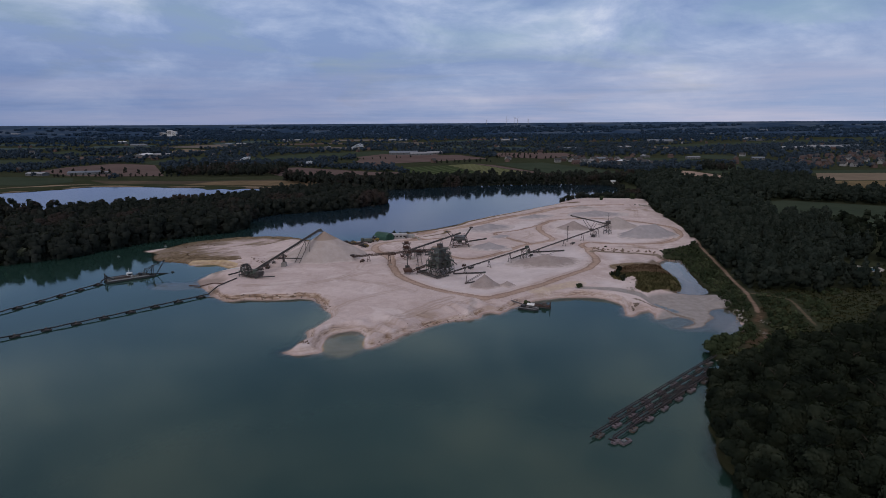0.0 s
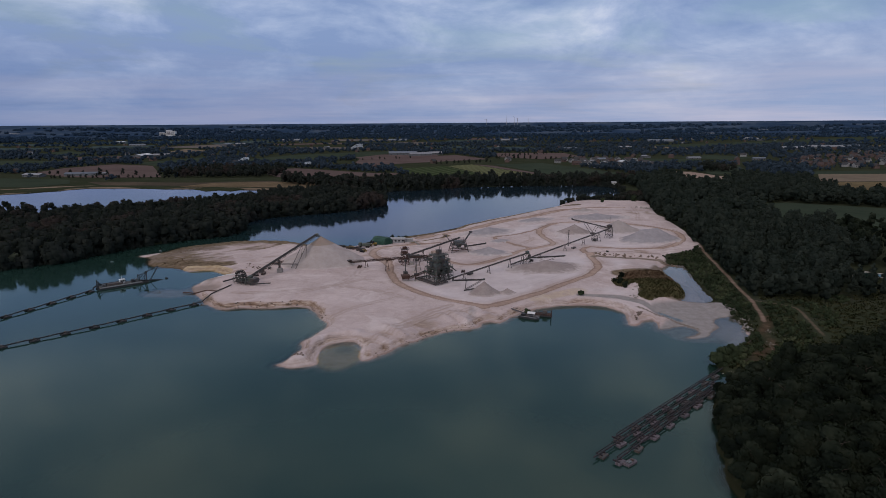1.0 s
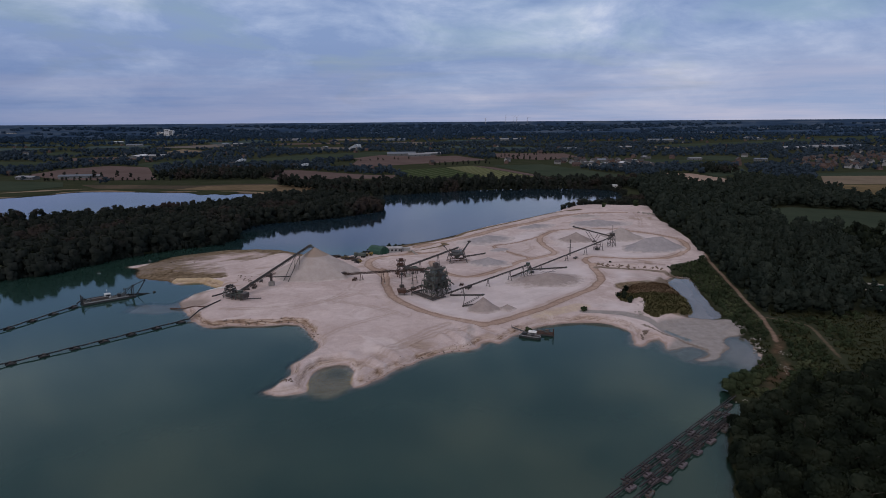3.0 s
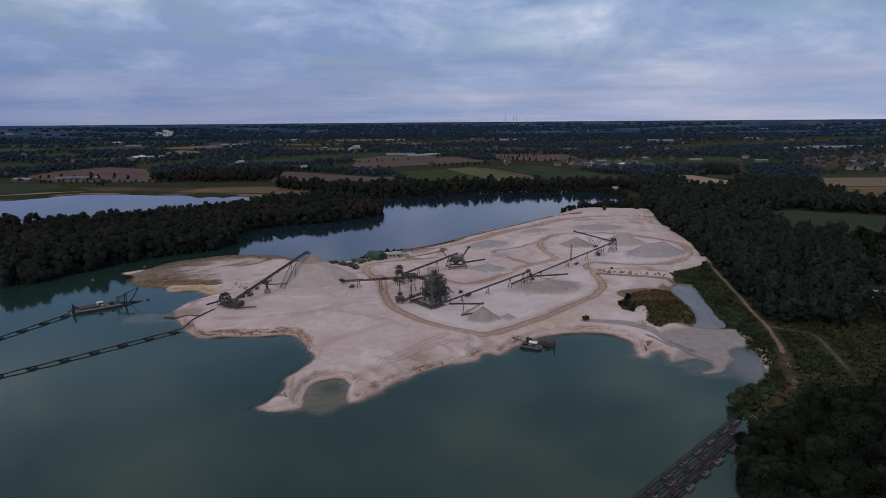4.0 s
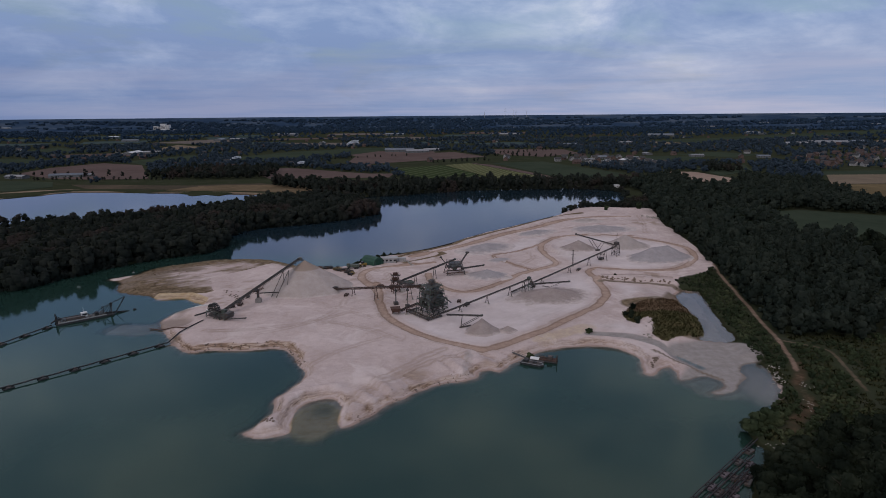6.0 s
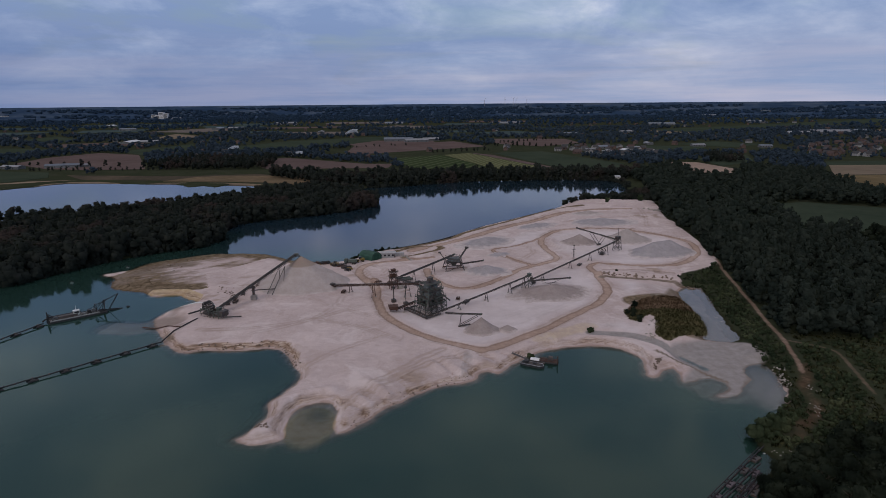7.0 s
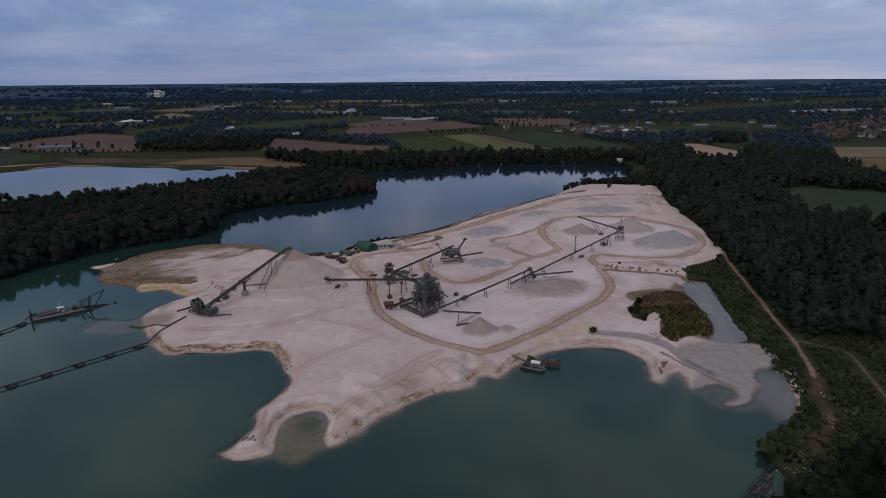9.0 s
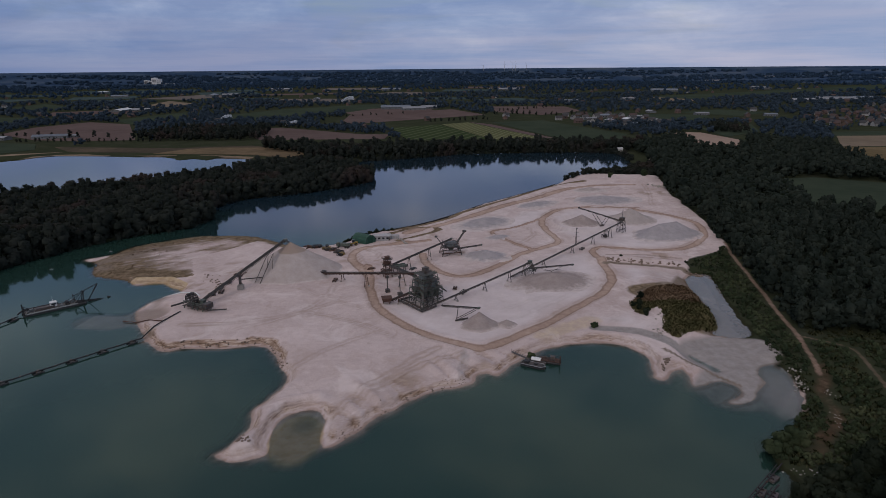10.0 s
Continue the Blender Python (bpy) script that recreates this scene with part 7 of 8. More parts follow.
def truck(x, y, turn, mat, label):
    ob = thing("tipper_truck", (x, y, ground_at(x, y)), label, "truck", "", turn)
    part("chassis", Shape().box((0, 0, 0.9), (7.6, 1.0, 0.35)), STEEL, ob, "", True)
    part("body", Shape().box((-1.2, 0, 2.0), (4.8, 2.5, 1.6), 0, 1.06), mat, ob, "", True, 0.05)
    cab = part("cab", Shape().box((2.8, 0, 2.0), (1.9, 2.4, 2.2), 0, 0.92), mat, ob, "", True, 0.12)
    part("windscreen", Shape().box((3.72, 0, 2.4), (0.08, 2.0, 0.9)), GLASS, cab, "", True)
    for px in (2.7, -1.4, -2.8):
        for py in (-1.1, 1.1):
            w0 = part("wheel", Shape().tube((px, py - 0.2, 0.52), (px, py + 0.2, 0.52), 0.52, 14), TYRE, ob, "", True)
            part("rim", Shape().tube((px, py - 0.22, 0.52), (px, py + 0.22, 0.52), 0.26, 10), STEEL, w0, "", True)


truck(-50.2, 395.5, 172, STEEL_GREEN, "dark green tipper truck parked by the shed")


def loader(x, y, turn):
    ob = thing("wheel_loader", (x, y, ground_at(x, y)), "yellow wheel loader parked beside the green shed", "loader", "", turn)
    part("body", Shape().box((-1.6, 0, 1.6), (2.8, 1.9, 1.2), 0, 0.92).box((0.9, 0, 1.2), (1.6, 1.4, 0.8)), YELLOW, ob, "", True, 0.08)
    cab = part("cab", Shape().box((-0.4, 0, 2.6), (1.4, 1.5, 1.4), 0, 0.9).box((-0.4, 0, 3.35), (1.5, 1.6, 0.12)), GLASS, ob, "", True, 0.04)
    part("arm", Shape().beam((0.8, -0.6, 1.6), (2.9, -0.6, 0.7), 0.25, 0.4).beam((0.8, 0.6, 1.6), (2.9, 0.6, 0.7), 0.25, 0.4), YELLOW, ob, "", True)
    part("bucket", Shape().box((3.3, 0, 0.6), (1.0, 2.8, 1.0), 0, 0.8), STEEL, ob, "", True, 0.05)
    for px in (-1.7, 1.3):
        for py in (-1.1, 1.1):
            w0 = part("wheel", Shape().tube((px, py - 0.3, 0.75), (px, py + 0.3, 0.75), 0.75, 14), TYRE, ob, "", True)
            part("rim", Shape().tube((px, py - 0.32, 0.75), (px, py + 0.32, 0.75), 0.36, 10), YELLOW, w0, "", True)


loader(-45.6, 400.5, 205)

# scrap and spare parts strewn behind the sand cone
rs = random.Random(5)
for k in range(34):
    f = k / 33
    x = -73 + 24 * f + rs.uniform(-2.5, 2.5)
    y = 402 - 14 * f - 16 * max(0, f - 0.6) + rs.uniform(-3.0, 3.0)
    mat = rs.choice([STEEL, RUST, DARK, STEEL, DARK, YELLOW, DARK])
    g = ground_at(x, y)
    t = rs.uniform(0, 180)
    kind = rs.choice(["steel_drum", "pipe_length", "machine_frame", "pallet_stack"])
    ob = thing(kind, (x, y, g), {"steel_drum": "old steel drum lying on the sand", "pipe_length": "loose length of rusty pipe on the sand", "machine_frame": "discarded steel machine frame", "pallet_stack": "stack of weathered pallets"}[kind], "scrap", "scrap on the sand", t)
    if kind == "steel_drum":
        part("drum", Shape().tube((-0.8, 0, 0.5), (0.8, 0, 0.5), 0.55, 12), mat, ob, "", True)
    elif kind == "pipe_length":
        part("pipe", Shape().tube((-2.6, 0, 0.3), (2.6, 0, 0.35), 0.32, 8), mat, ob, "", True)
    elif kind == "machine_frame":
        part("frame", lattice(Shape(), (0, 0, 0), (0, 0, 1.3), (3.2, 1.6), (3.0, 1.5), 1, 0.24).box((0.3, 0, 0.7), (1.6, 1.1, 0.9)), mat, ob, "", True)
    else:
        for j in range(4):
            part("pallet", Shape().box((0, 0, 0.12 + 0.3 * j), (2.2, 1.5, 0.2), rs.uniform(-8, 8)), mat, ob, "", True)
# machine parts round the screening tower
for k, (x, y) in enumerate(((15, 321), (11.5, 327), (-9, 356), (-14, 361), (-24, 352), (-30, 357), (-46, 340), (52, 352), (84, 388), (-92, 352), (-95, 348), (-88, 356), (-98, 330), (-96, 326), (-99, 322), (-96, 338))):
    ob = thing("spare_part", (x, y, ground_at(x, y)), "rusty spare machine part lying on the sand", "scrap", "scrap on the sand", rs.uniform(0, 180))
    part("frame", lattice(Shape(), (0, 0, -0.1), (0, 0, rs.uniform(0.6, 1.6)), (rs.uniform(2, 5), 1.6), (rs.uniform(2, 4), 1.4), 1, 0.25), rs.choice([RUST, STEEL, STEEL]), ob, "", True)
    part("plate", Shape().box((0, 0, 0.5), (rs.uniform(1.5, 3.2), 1.2, 0.5), rs.uniform(-20, 20)), rs.choice([RUST, STEEL, DARK]), ob, "", True)


# ---- reeds, scrub and rubble ----
def blades(n, tall, wide, seed):
    """A tussock of upright blades."""
    rnd3 = np.random.default_rng(seed)
    a = rnd3.random(n) * 6.283
    r = wide * np.sqrt(rnd3.random(n))
    base = np.stack([np.cos(a) * r, np.sin(a) * r, np.zeros(n)], -1)
    t = rnd3.random(n) * 6.283
    side = np.stack([np.cos(t), np.sin(t), np.zeros(n)], -1) * (0.16 + 0.16 * rnd3.random((n, 1)))
    tip = base + np.stack([rnd3.normal(size=n) * 0.25, rnd3.normal(size=n) * 0.25, tall * (0.6 + 0.5 * rnd3.random(n))], -1)
    q = np.stack([base - side, base + side, tip + side * 0.5, tip - side * 0.5], 1)
    lean = np.stack([np.cos(a) * 0.45, np.sin(a) * 0.45, np.full(n, 0.9)], -1)
    return q.reshape(-1, 3), np.arange(n * 4).reshape(-1, 4), np.repeat(lean, 4, 0)


SEDGE = leaf_material("brown_sedge", [(0.13, 0.085, 0.055), (0.20, 0.135, 0.09), (0.28, 0.20, 0.14)])
TUSSOCK = [blades(26, 0.8, 1.2, 600 + k) for k in range(3)]
SCRUB = [tree_template(t, wd, 46, 0.5, 620 + i, 5, 0.02) for i, (t, wd) in enumerate(((2.0, 2.8), (1.4, 2.4), (2.8, 3.2)))]
planted("marsh_reeds", scatter(MARSH, 0.85, 61, lambda x, y: (y < 309 + 2.5 * rough(x, y, 8, 3)) & (depth_in(POND, x, y) < 0.5)), TUSSOCK + [blades(26, 1.0, 1.2, 611)], REED, 62, "thick olive-green reeds on a sandy marsh", 0.8, 1.2, "reeds")
planted("marsh_sedge", scatter(MARSH, 0.85, 63, lambda x, y: (y >= 305 + 2.5 * rough(x, y, 8, 3)) & (depth_in(POND, x, y) < 0.5)), [blades(26, 0.6, 1.2, 640 + k) for k in range(3)], SEDGE, 64, "dark brown sedge on the marsh", 0.7, 1.1, "reeds")
planted("marsh_bushes", np.array([(88, 299), (87, 303), (91, 309), (90, 305), (89, 295), (93, 314)], float), BUSH[:2], LEAF, 65, "small dark bushes beside the marsh", 0.7, 1.0, "bushes")
STRIP = [(138, 350), (131, 293), (127, 277), (124, 260), (126, 246), (133, 250), (137, 262), (143, 292), (151, 330), (161, 372), (166, 392), (154, 378), (134, 362)]
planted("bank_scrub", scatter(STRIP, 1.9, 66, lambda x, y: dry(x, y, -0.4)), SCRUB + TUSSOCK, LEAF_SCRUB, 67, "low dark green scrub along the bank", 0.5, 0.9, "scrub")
EARTH = spline([(136, 252), (130, 240), (124, 226), (118, 214), (106, 204)])
MEADOW = [(124, 250), (121, 232), (112, 222), (104, 213), (97, 206), (95, 197), (112, 196), (128, 198), (146, 207), (165, 224), (190, 238), (260, 250), (262, 300), (245, 330), (205, 316), (200, 282), (172, 280), (150, 284), (142, 270), (134, 250)]
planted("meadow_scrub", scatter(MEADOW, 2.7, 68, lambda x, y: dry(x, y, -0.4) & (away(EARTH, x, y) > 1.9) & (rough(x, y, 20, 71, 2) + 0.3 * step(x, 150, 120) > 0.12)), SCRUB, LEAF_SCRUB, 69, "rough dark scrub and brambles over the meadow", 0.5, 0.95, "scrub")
planted("meadow_grass", scatter(MEADOW, 2.6, 70, lambda x, y: dry(x, y, 0.2) & (away(EARTH, x, y) > 0.9)), [blades(26, 0.8, 1.2, 660 + k) for k in range(2)], leaf_material("meadow_grass", [(0.034, 0.040, 0.020), (0.055, 0.060, 0.030), (0.085, 0.080, 0.044)]), 71, "rough grass over the meadow", 0.6, 1.1, "grass")
planted("sandy_weeds", scatter([(-178, 365), (-150, 354), (-140, 372), (-155, 405), (-135, 428), (-165, 424), (-185, 400)], 2.6, 72, lambda x, y: dry(x, y, 0.6) & (rough(x, y, 12, 75, 2) > 0.05)), [blades(14, 0.5, 1.1, 670)], SEDGE, 73, "sparse olive weeds on the sand lobe", 0.5, 1.0, "weeds")
planted("lake_edge_scrub", scatter([(-58, 416), (-44, 434), (-28, 446), (-24, 441), (-40, 427), (-50, 412)], 2.4, 74), SCRUB, LEAF, 75, "dark scrub behind the green shed", 0.6, 1.0, "scrub")
planted("spit_weeds", scatter([(98, 372), (130, 364), (139, 352), (150, 370), (152, 378), (132, 372), (112, 378)], 2.6, 76, lambda x, y: rough(x, y, 9, 77, 2) > 0.1), SCRUB[:2], LEAF, 77, "patchy weeds on the sand spit", 0.4, 0.8, "weeds")
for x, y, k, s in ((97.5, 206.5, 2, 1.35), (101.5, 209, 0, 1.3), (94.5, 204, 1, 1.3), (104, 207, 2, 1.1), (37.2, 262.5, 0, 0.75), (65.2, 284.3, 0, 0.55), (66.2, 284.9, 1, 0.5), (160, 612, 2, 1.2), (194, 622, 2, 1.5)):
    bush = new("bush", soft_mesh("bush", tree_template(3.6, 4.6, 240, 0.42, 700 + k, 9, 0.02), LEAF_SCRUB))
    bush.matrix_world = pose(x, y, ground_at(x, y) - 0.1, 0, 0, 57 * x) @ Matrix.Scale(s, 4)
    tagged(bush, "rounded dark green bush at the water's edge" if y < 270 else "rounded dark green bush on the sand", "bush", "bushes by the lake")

STONE = worn("pale_rubble", (0.22, 0.20, 0.18), (0.40, 0.37, 0.34), 0.7, 0.95)


CLAY = worn("brown_clay", (0.11, 0.082, 0.064), (0.25, 0.195, 0.162), 0.9, 0.95)


def stone_mesh(seed, mat):
    bm = bmesh.new()
    bmesh.ops.create_icosphere(bm, subdivisions=1, radius=0.5)
    r3 = random.Random(seed)
    for v in bm.verts:
        v.co *= r3.uniform(0.65, 1.2)
        v.co.z *= 0.6
    me = bpy.data.meshes.new("stone")
    bm.to_mesh(me)
    bm.free()
    me.materials.append(mat)
    return me


STONES = [stone_mesh(k, STONE) for k in range(6)]
CLODS = [stone_mesh(k + 10, CLAY) for k in range(6)]


def rubble(line, count, spread, lo, hi, label, seed):
    """Lumps strewn along a line: pale rubble piece by piece, dark clods as one scatter."""
    r3 = random.Random(seed)
    pts = spline(line)
    pale = label.startswith("pale")
    heap_v, heap_f, n = [], [], 0
    for k in range(count):
        p = pts[r3.randrange(len(pts))]
        x, y = p[0] + r3.gauss(0, spread), p[1] + r3.gauss(0, spread)
        s = r3.uniform(lo, hi)
        me = r3.choice(STONES if pale else CLODS)
        m = pose(x, y, max(ground_at(x, y), -0.1) + 0.12 * s, r3.uniform(-15, 15), r3.uniform(-15, 15), r3.uniform(0, 360)) @ Matrix.Scale(s, 4)
        if pale:
            ob = new("stone", me)
            ob.matrix_world = m
            tagged(ob, label, "stone", "rubble by the shore")
        else:
            heap_v += [tuple(m @ v.co) for v in me.vertices]
            heap_f += [tuple(n + i for i in f.vertices) for f in me.polygons]
            n += len(me.vertices)
    if not pale:
        tagged(new("clods", quick_mesh("clods", heap_v, heap_f, CLAY)), label, "clods", kind="stuff")


rubble([(121, 236), (124, 243), (125, 250)], 46, 1.1, 0.35, 1.1, "pale lump of rubble on the shore", 1)
rubble([(123, 238), (127, 234), (130, 232)], 24, 1.2, 0.25, 0.7, "pale lump of rubble beside the track", 2)
rubble([(121, 222), (122, 218), (120, 215)], 14, 1.0, 0.25, 0.6, "pale lump of rubble in the scrub", 3)
rubble([(96, 196), (99, 194), (101, 193)], 14, 0.8, 0.3, 0.8, "pale lump of rubble at the water", 4)
rubble([(186, 573), (190, 570), (193, 563)], 40, 1.8, 0.9, 2.6, "pale broken concrete tipped at the wood's edge", 5)
rubble([(81, 250), (83, 254), (85, 257)], 18, 0.7, 0.6, 1.5, "dark wet stones at the tip of the spit", 6)
rubble([(-50, 209), (-51, 211), (-49, 212)], 16, 0.9, 0.6, 1.3, "dark lumps of clay on the sand tongue", 7)
rubble([(92, 366), (105, 363), (122, 358), (134, 350)], 90, 0.9, 0.5, 1.6, "dark clods strewn along the sand spit", 8)
rubble([(88, 276), (93, 285), (96, 294)], 30, 1.2, 0.5, 1.3, "pale lump of rubble beside the marsh", 9)
rubble([(-110, 350), (-104, 342), (-100, 336)], 26, 2.2, 0.6, 1.6, "dark clods on the sand slope", 10)

rim = thing("pond_rim", (229, 325, ground_at(229, 325)), "pale low bund round a small dark pond", "bund")
s = Shape()
ring = [tuple(p) for p in DARK_POND[::2]]
for a, b in zip(ring, ring[1:] + ring[:1]):
    s.beam((*a, ground_at(*a) + 0.3), (*b, ground_at(*b) + 0.3), 1.6, 0.5)
part("bund", s, CONCRETE, rim)

# added dark strip, in place of shade along the steep north bank
edge = thing("quay_edge", (35, 511, 0), "dark strip standing in for shade on the steep north bank", "quay wall")
line = spline([(-38, 435), (-24, 444), (-6, 458), (13, 480), (35, 511), (60, 539), (87, 569), (106, 592)], False, 6)
for a, b in zip(line, line[1:]):
    part("sheet_pile", Shape().beam((a[0], a[1], 0.5), (b[0], b[1], 0.5), 0.5, 1.7), DARK, edge)
rubble([(-100, 273), (-91, 275), (-76, 275), (-64, 277), (-57, 268), (-52, 257)], 90, 0.8, 0.3, 1.0, "brown clods of clay below the sand bluff", 11)
rubble([(-24, 214), (-13, 228), (1, 240), (12, 245)], 90, 1.2, 0.2, 0.8, "brown clods of clay below the sand slope", 12)

# ---- farms, halls and the village ----
BRICK = worn("brown_brick", (0.085, 0.058, 0.050), (0.14, 0.098, 0.084), 0.6, 0.9)
PALE_WALL = worn("pale_render", (0.22, 0.22, 0.22), (0.34, 0.34, 0.34), 0.5, 0.9)
TILE_RED = worn("red_roof_tile", (0.050, 0.036, 0.035), (0.082, 0.057, 0.054), 0.7, 0.9)
TILE_DARK = worn("dark_roof_tile", (0.035, 0.035, 0.038), (0.075, 0.073, 0.075), 0.7, 0.85)
HALL_WALL = worn("hall_sheet", (0.085, 0.092, 0.10), (0.16, 0.17, 0.18), 0.3, 0.8)
SHEET_BLUE = worn("blue_grey_sheet", (0.085, 0.105, 0.135), (0.15, 0.175, 0.21), 0.2, 0.6)
SHEET_WHITE = worn("white_sheet", (0.38, 0.40, 0.43), (0.56, 0.58, 0.61), 0.2, 0.6)


def gabled(name, wide, deep, eave, ridge, wall, roof, label, category, group, openings=3):
    """A house or hall with a pitched roof, built at the origin."""
    ob = tagged(new(name), label, category, group)
    w2, d2 = wide / 2, deep / 2
    s = Shape()
    s.v = [(-w2, -d2, -0.4), (w2, -d2, -0.4), (w2, d2, -0.4), (-w2, d2, -0.4), (-w2, -d2, eave), (w2, -d2, eave), (w2, d2, eave), (-w2, d2, eave), (-w2, 0, ridge), (w2, 0, ridge)]
    s.f = [(0, 1, 5, 4), (2, 3, 7, 6), (1, 2, 6, 9, 5), (3, 0, 4, 8, 7), (4, 5, 9, 8), (6, 7, 8, 9)]
    part("wall", s, wall, ob, "", True)
    for sy in (-1, 1):
        r = Shape()
        o, k = 0.5, (ridge - eave) / d2
        r.v = [(-w2 - o, sy * (d2 + o), eave - o * k + 0.08), (w2 + o, sy * (d2 + o), eave - o * k + 0.08), (w2 + o, 0, ridge + 0.08), (-w2 - o, 0, ridge + 0.08)]
        r.v += [(x, y, z + 0.25) for x, y, z in r.v]
        r.f = [(0, 1, 2, 3), (7, 6, 5, 4), (0, 4, 5, 1), (1, 5, 6, 2), (2, 6, 7, 3), (3, 7, 4, 0)]
        part("roof_slope", r, roof, ob, "", True)
    for k in range(openings):
        x = -w2 + wide * (k + 0.5) / openings
        part("window", Shape().box((x, -d2 - 0.03, eave * 0.5), (min(1.6, wide / openings * 0.5), 0.1, eave * 0.4)), GLASS, ob, "", True)
    return ob


def stand_at(ob, x, y, turn):
    ob.matrix_basis = pose(x, y, ground_at(x, y), 0, 0, turn) @ Matrix.Diagonal((*ob.scale, 1))
    return ob


kinds2 = [gabled("house", 10, 8, 4.6, 8.2, BRICK, TILE_RED, "brick house with a red tiled roof", "house", "houses of the village"),
          gabled("house", 9, 8, 4.8, 8.6, BRICK, TILE_DARK, "brick house with a dark tiled roof", "house", "houses of the village"),
          gabled("house", 12, 9, 4.4, 8.0, PALE_WALL, TILE_DARK, "pale rendered house with a dark roof", "house", "houses of the village"),
          gabled("house", 15, 8, 3.6, 7.4, BRICK, TILE_RED, "long brick house with a red tiled roof", "house", "houses of the village")]
r4 = random.Random(31)
spots = [tuple(p) for p in scatter(VILLAGE, 33, 81)]
r4.shuffle(spots)
used = [False] * 4
for x, y in spots[:190]:
    k = r4.randrange(4)
    ob = kinds2[k] if not used[k] else copy_thing(kinds2[k], Matrix.Identity(4))
    used[k] = True
    stand_at(ob, x, y, r4.choice((12, 102, 40, 130)) + r4.uniform(-8, 8))
planted("village_trees", scatter(VILLAGE, 27, 83), TINY[:2] + LOW, LEAF_FAR_HAZE, 84, "garden trees among the village houses", 0.35, 0.75)
FARMS = [(-582, 1000, 60, 16, 5), (-650, 985, 40, 14, 5), (-560, 1010, 30, 12, 4), (327, 1290, 46, 24, 6), (311, 1160, 60, 26, 6), (352, 1200, 40, 22, 6), (380, 1250, 44, 24, 6), (290, 1230, 36, 18, 5), (340, 1120, 30, 16, 5), (400, 1180, 40, 18, 5),
         (-100, 1590, 90, 30, 7), (-55, 1555, 70, 26, 6), (-20, 1600, 50, 22, 6), (-820, 2360, 90, 30, 7), (-760, 2380, 70, 26, 7), (-768, 1590, 90, 24, 5), (-720, 1600, 60, 22, 5), (1086, 1762, 130, 40, 8), (1180, 1800, 90, 36, 7), (980, 1740, 80, 30, 7),
         (660, 1290, 30, 14, 5), (540, 1330, 34, 14, 5), (460, 1400, 30, 14, 5), (400, 1120, 24, 10, 4), (220, 1720, 40, 16, 5), (380, 1820, 60, 20, 6), (560, 1900, 50, 18, 6), (-380, 2050, 50, 18, 6), (-1150, 2350, 70, 24, 7), (-1400, 2700, 90, 28, 8), (860, 2450, 120, 34, 8), (1300, 2600, 140, 36, 8), (300, 2700, 110, 30, 8), (-200, 2800, 100, 28, 8), (-700, 2900, 120, 30, 8)]
for k, (x, y, a, b, h) in enumerate(FARMS):
    if 280 < x < 410 and y < 1300:
        a, b = a * 0.7, b * 0.75
    wall, roof, what = ((PALE_WALL, SHEET_WHITE, "white-roofed"), (PALE_WALL, SHEET_BLUE, "blue-grey roofed"), (BRICK, ROOF_GREY, "grey-roofed"), (PALE_WALL, ROOF_GREY, "grey-roofed"))[0 if k in (5, 15, 29) else 1 + (k * 7 + k // 5) % 3]
    stand_at(gabled("farm_hall", a * 0.8, b, h * 0.75, h * 0.75 + b * 0.13, HALL_WALL, roof, "long %s farm or works hall" % what, "hall", "halls on the plain", 5), x, y, r4.choice((4, 15, -12, 95)))
WORKS = np.array([(235, 1190), (285, 1085), (380, 1075), (420, 1290), (300, 1400), (225, 1320)], float)
for x, y in scatter(WORKS, 34, 87):
    stand_at(copy_thing(kinds2[r4.choice((1, 2, 2, 3))], Matrix.Identity(4)), x, y, r4.choice((8, 98)) + r4.uniform(-10, 10))
far_houses = 0
while far_houses < 150:
    y = r4.uniform(1050, 3000)
    x = r4.uniform(-0.75, 0.75) * y
    if not clear_of_fields(np.array([x]), np.array([y]))[0] or math.hypot(x, y) > 3100:
        continue
    stand_at(copy_thing(kinds2[r4.randrange(4)], Matrix.Identity(4)), x, y, r4.uniform(0, 180))
    far_houses += 1


tb = thing("tower_block", (-1580, 3600, far_ground(-1580, 3600)), "cluster of pale flat-roofed tower blocks far off", "tower block")
for k, (dx, w0, h0) in enumerate(((-46, 24, 20), (-20, 20, 16), (6, 26, 34), (36, 24, 28))):
    x, z = -1580 + dx, far_ground(-1580, 3600)
    blk = part("block", Shape().box((x, 3600 - 0.4 * dx, z + h0 / 2 - 6), (w0, 24, h0 + 12)), WHITE, tb)
    for j in range(4):
        part("window_band", Shape().box((x, 3600 - 0.4 * dx - 12.1, z + h0 * (0.2 + 0.2 * j)), (w0 * 0.85, 0.3, 2.6)), GLASS, blk)
for x0, tall in ((480, 46), (540, 52), (560, 44), (640, 40), (330, 40)):
    y0 = 4640
    z = far_ground(x0, y0)
    wt2 = thing("wind_turbine", (x0, y0, z), "slender pale wind turbine on the horizon", "wind turbine", "wind turbines")
    part("mast", Shape().tube((x0, y0, z - 4), (x0, y0, z + tall), 1.3, 8, 0.8), PALE_WALL, wt2)
    part("nacelle", Shape().box((x0, y0 - 1.5, z + tall), (2.4, 5, 2.4)), PALE_WALL, wt2)
    for k in range(3):
        a = radians(90 + 120 * k + x0)
        part("blade", Shape().beam((x0, y0 - 4, z + tall), (x0 + math.cos(a) * 21, y0 - 4, z + tall + math.sin(a) * 21), 1.2, 0.4), PALE_WALL, wt2)
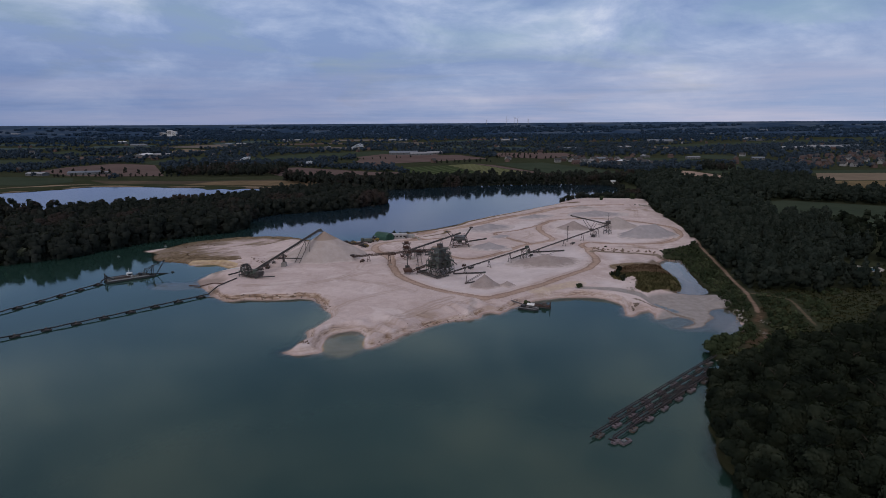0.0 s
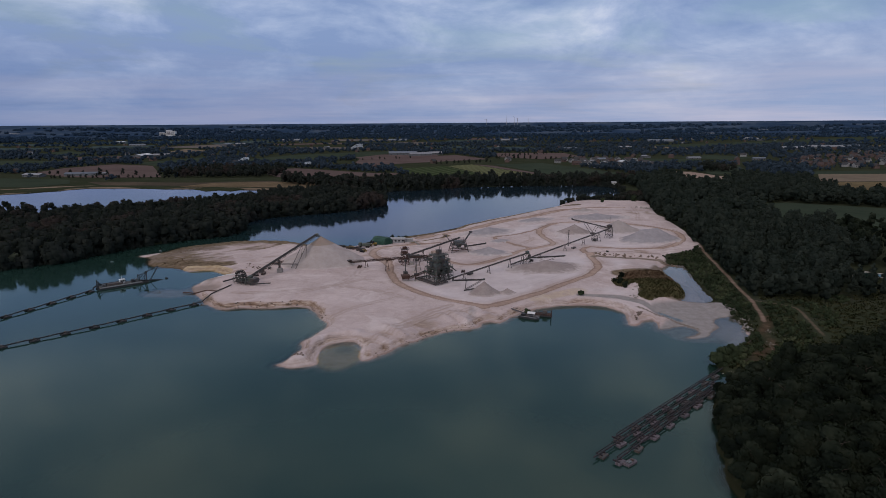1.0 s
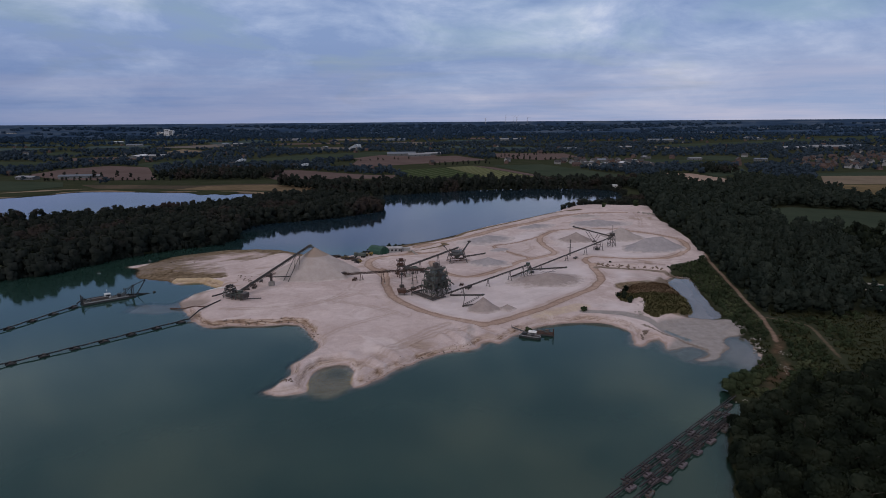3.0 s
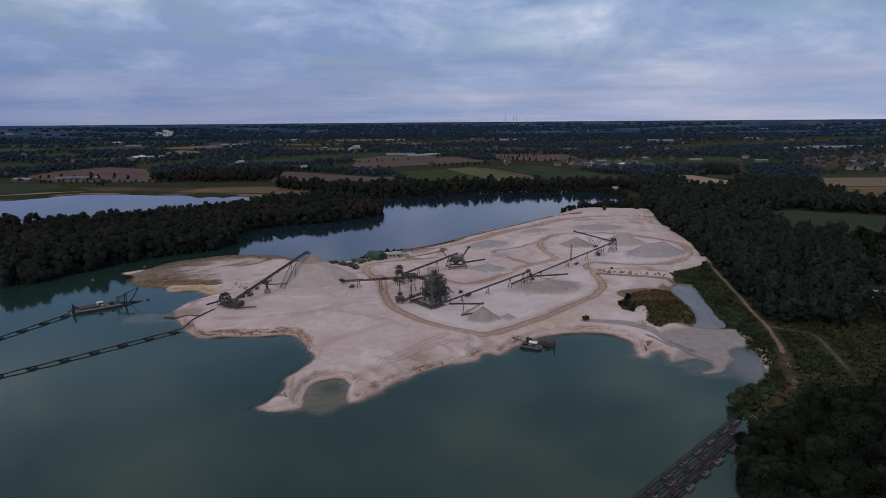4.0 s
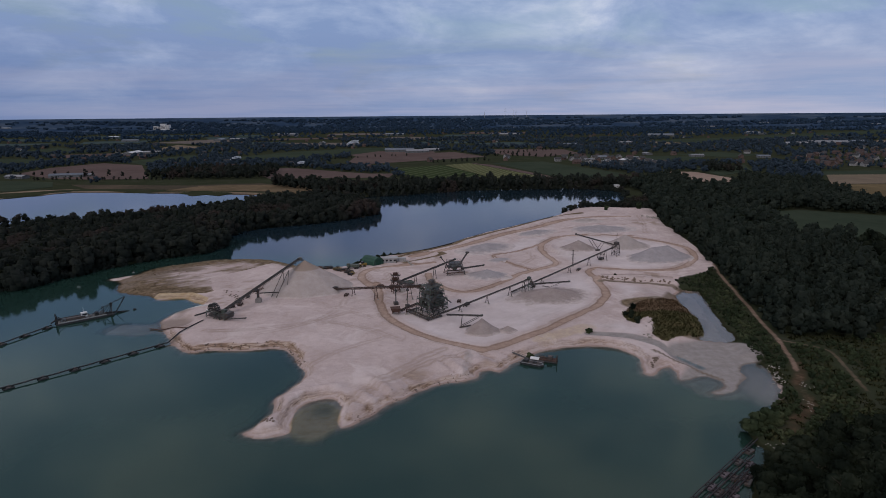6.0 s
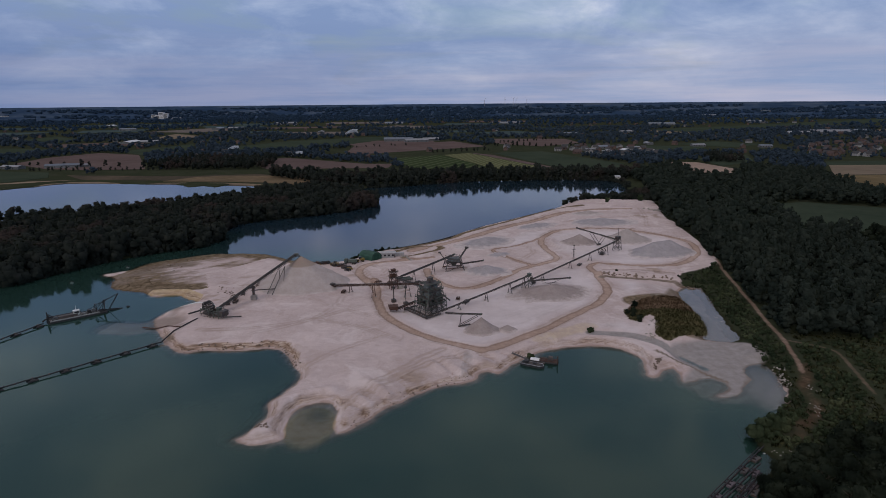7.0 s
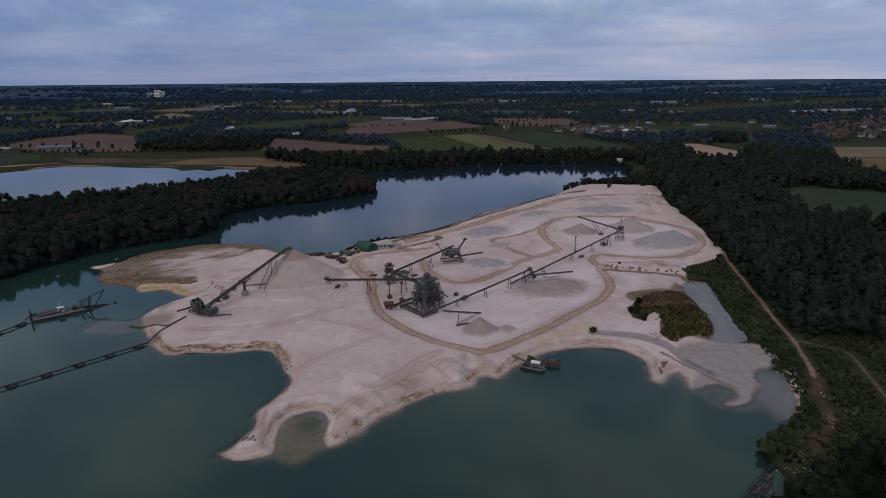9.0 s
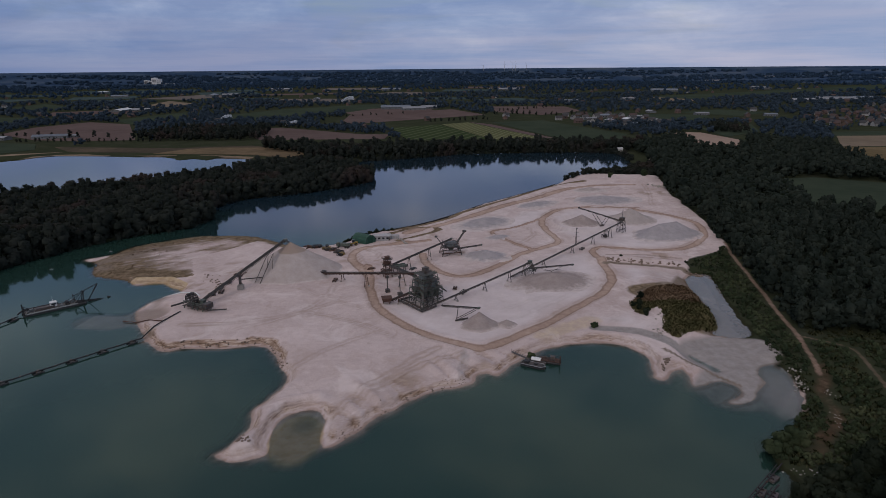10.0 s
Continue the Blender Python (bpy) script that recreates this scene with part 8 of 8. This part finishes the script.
for x, y, a, h in ((-2400, 3500, 60, 7), (-1500, 3600, 90, 8), (420, 3700, 110, 9), (1500, 3500, 120, 8), (2300, 3300, 90, 8), (-600, 3650, 80, 7), (900, 3900, 90, 8), (-1050, 3450, 100, 8), (1900, 3650, 120, 9)):
    ob = gabled("farm_hall", a * 0.7, 26, h * 0.45, h * 0.45 + 2, PALE_WALL, SHEET_BLUE, "pale greenhouse or works hall far away", "hall", "halls on the plain", 5)
    ob.matrix_basis = pose(x, y, far_ground(x, y), 0, 0, 5)

# irrigation guns throwing fans of spray over the fields
SPRAY, nn = material("spray")
sd = nn.add("ShaderNodeBsdfDiffuse", ((0.75, 0.78, 0.82), 0.0))
st_ = nn.add("ShaderNodeBsdfTranslucent", ((0.75, 0.78, 0.82),))
mx = nn.add("ShaderNodeMixShader", (0.5, sd.outputs[0], st_.outputs[0]))
nn.add("ShaderNodeOutputMaterial", (mx.outputs[0],))
for x, y, k in ((-418, 1258, 1.0), (-272, 1802, 1.6), (-262, 1141, 0.8)):
    g = ground_at(x, y)
    gun = thing("irrigation_gun", (x, y, g), "irrigation gun throwing a white fan of spray", "sprinkler", "irrigation guns")
    s = Shape()
    r5 = random.Random(int(x))
    for j in range(420):
        t = r5.random() ** 0.6
        px, pz = x + 26 * k * t, g + 2 + 30 * k * t * (1 - 0.62 * t) * (0.55 + 0.45 * r5.random())
        s.box((px + r5.gauss(0, 0.6), y + r5.gauss(0, 2.0), pz), (0.9 * k, 0.2, 0.7 * k), r5.uniform(0, 90))
    part("spray", s, SPRAY, gun, "white fan of water")
    part("cart", Shape().box((x, y, g + 0.9), (2.4, 1.4, 1.0)).beam((x, y, g + 1), (x + 1.5, y, g + 2.6), 0.2), STEEL, gun)

# white hut and jetty on the far shore, and a sandy path
hut = stand_at(gabled("boat_hut", 9, 5, 2.8, 4.2, WHITE, SHEET_WHITE, "small white boat hut on the far shore", "hut", "", 2), 221, 800, 0)
path_m = soil_material("sandy_path", (0.30, 0.25, 0.20), (0.42, 0.36, 0.30))
p = thing("forest_path", (238, 735, ground_at(238, 735)), "pale sandy path through the wood", "path")
s = Shape()
for a, b in zip([(224, 676), (228, 700), (238, 735), (248, 770), (254, 800)], [(228, 700), (238, 735), (248, 770), (254, 800), (256, 815)]):
    s.beam((*a, ground_at(*a) + 0.1), (*b, ground_at(*b) + 0.1), 3.4, 0.3)
part("track", s, path_m, p)
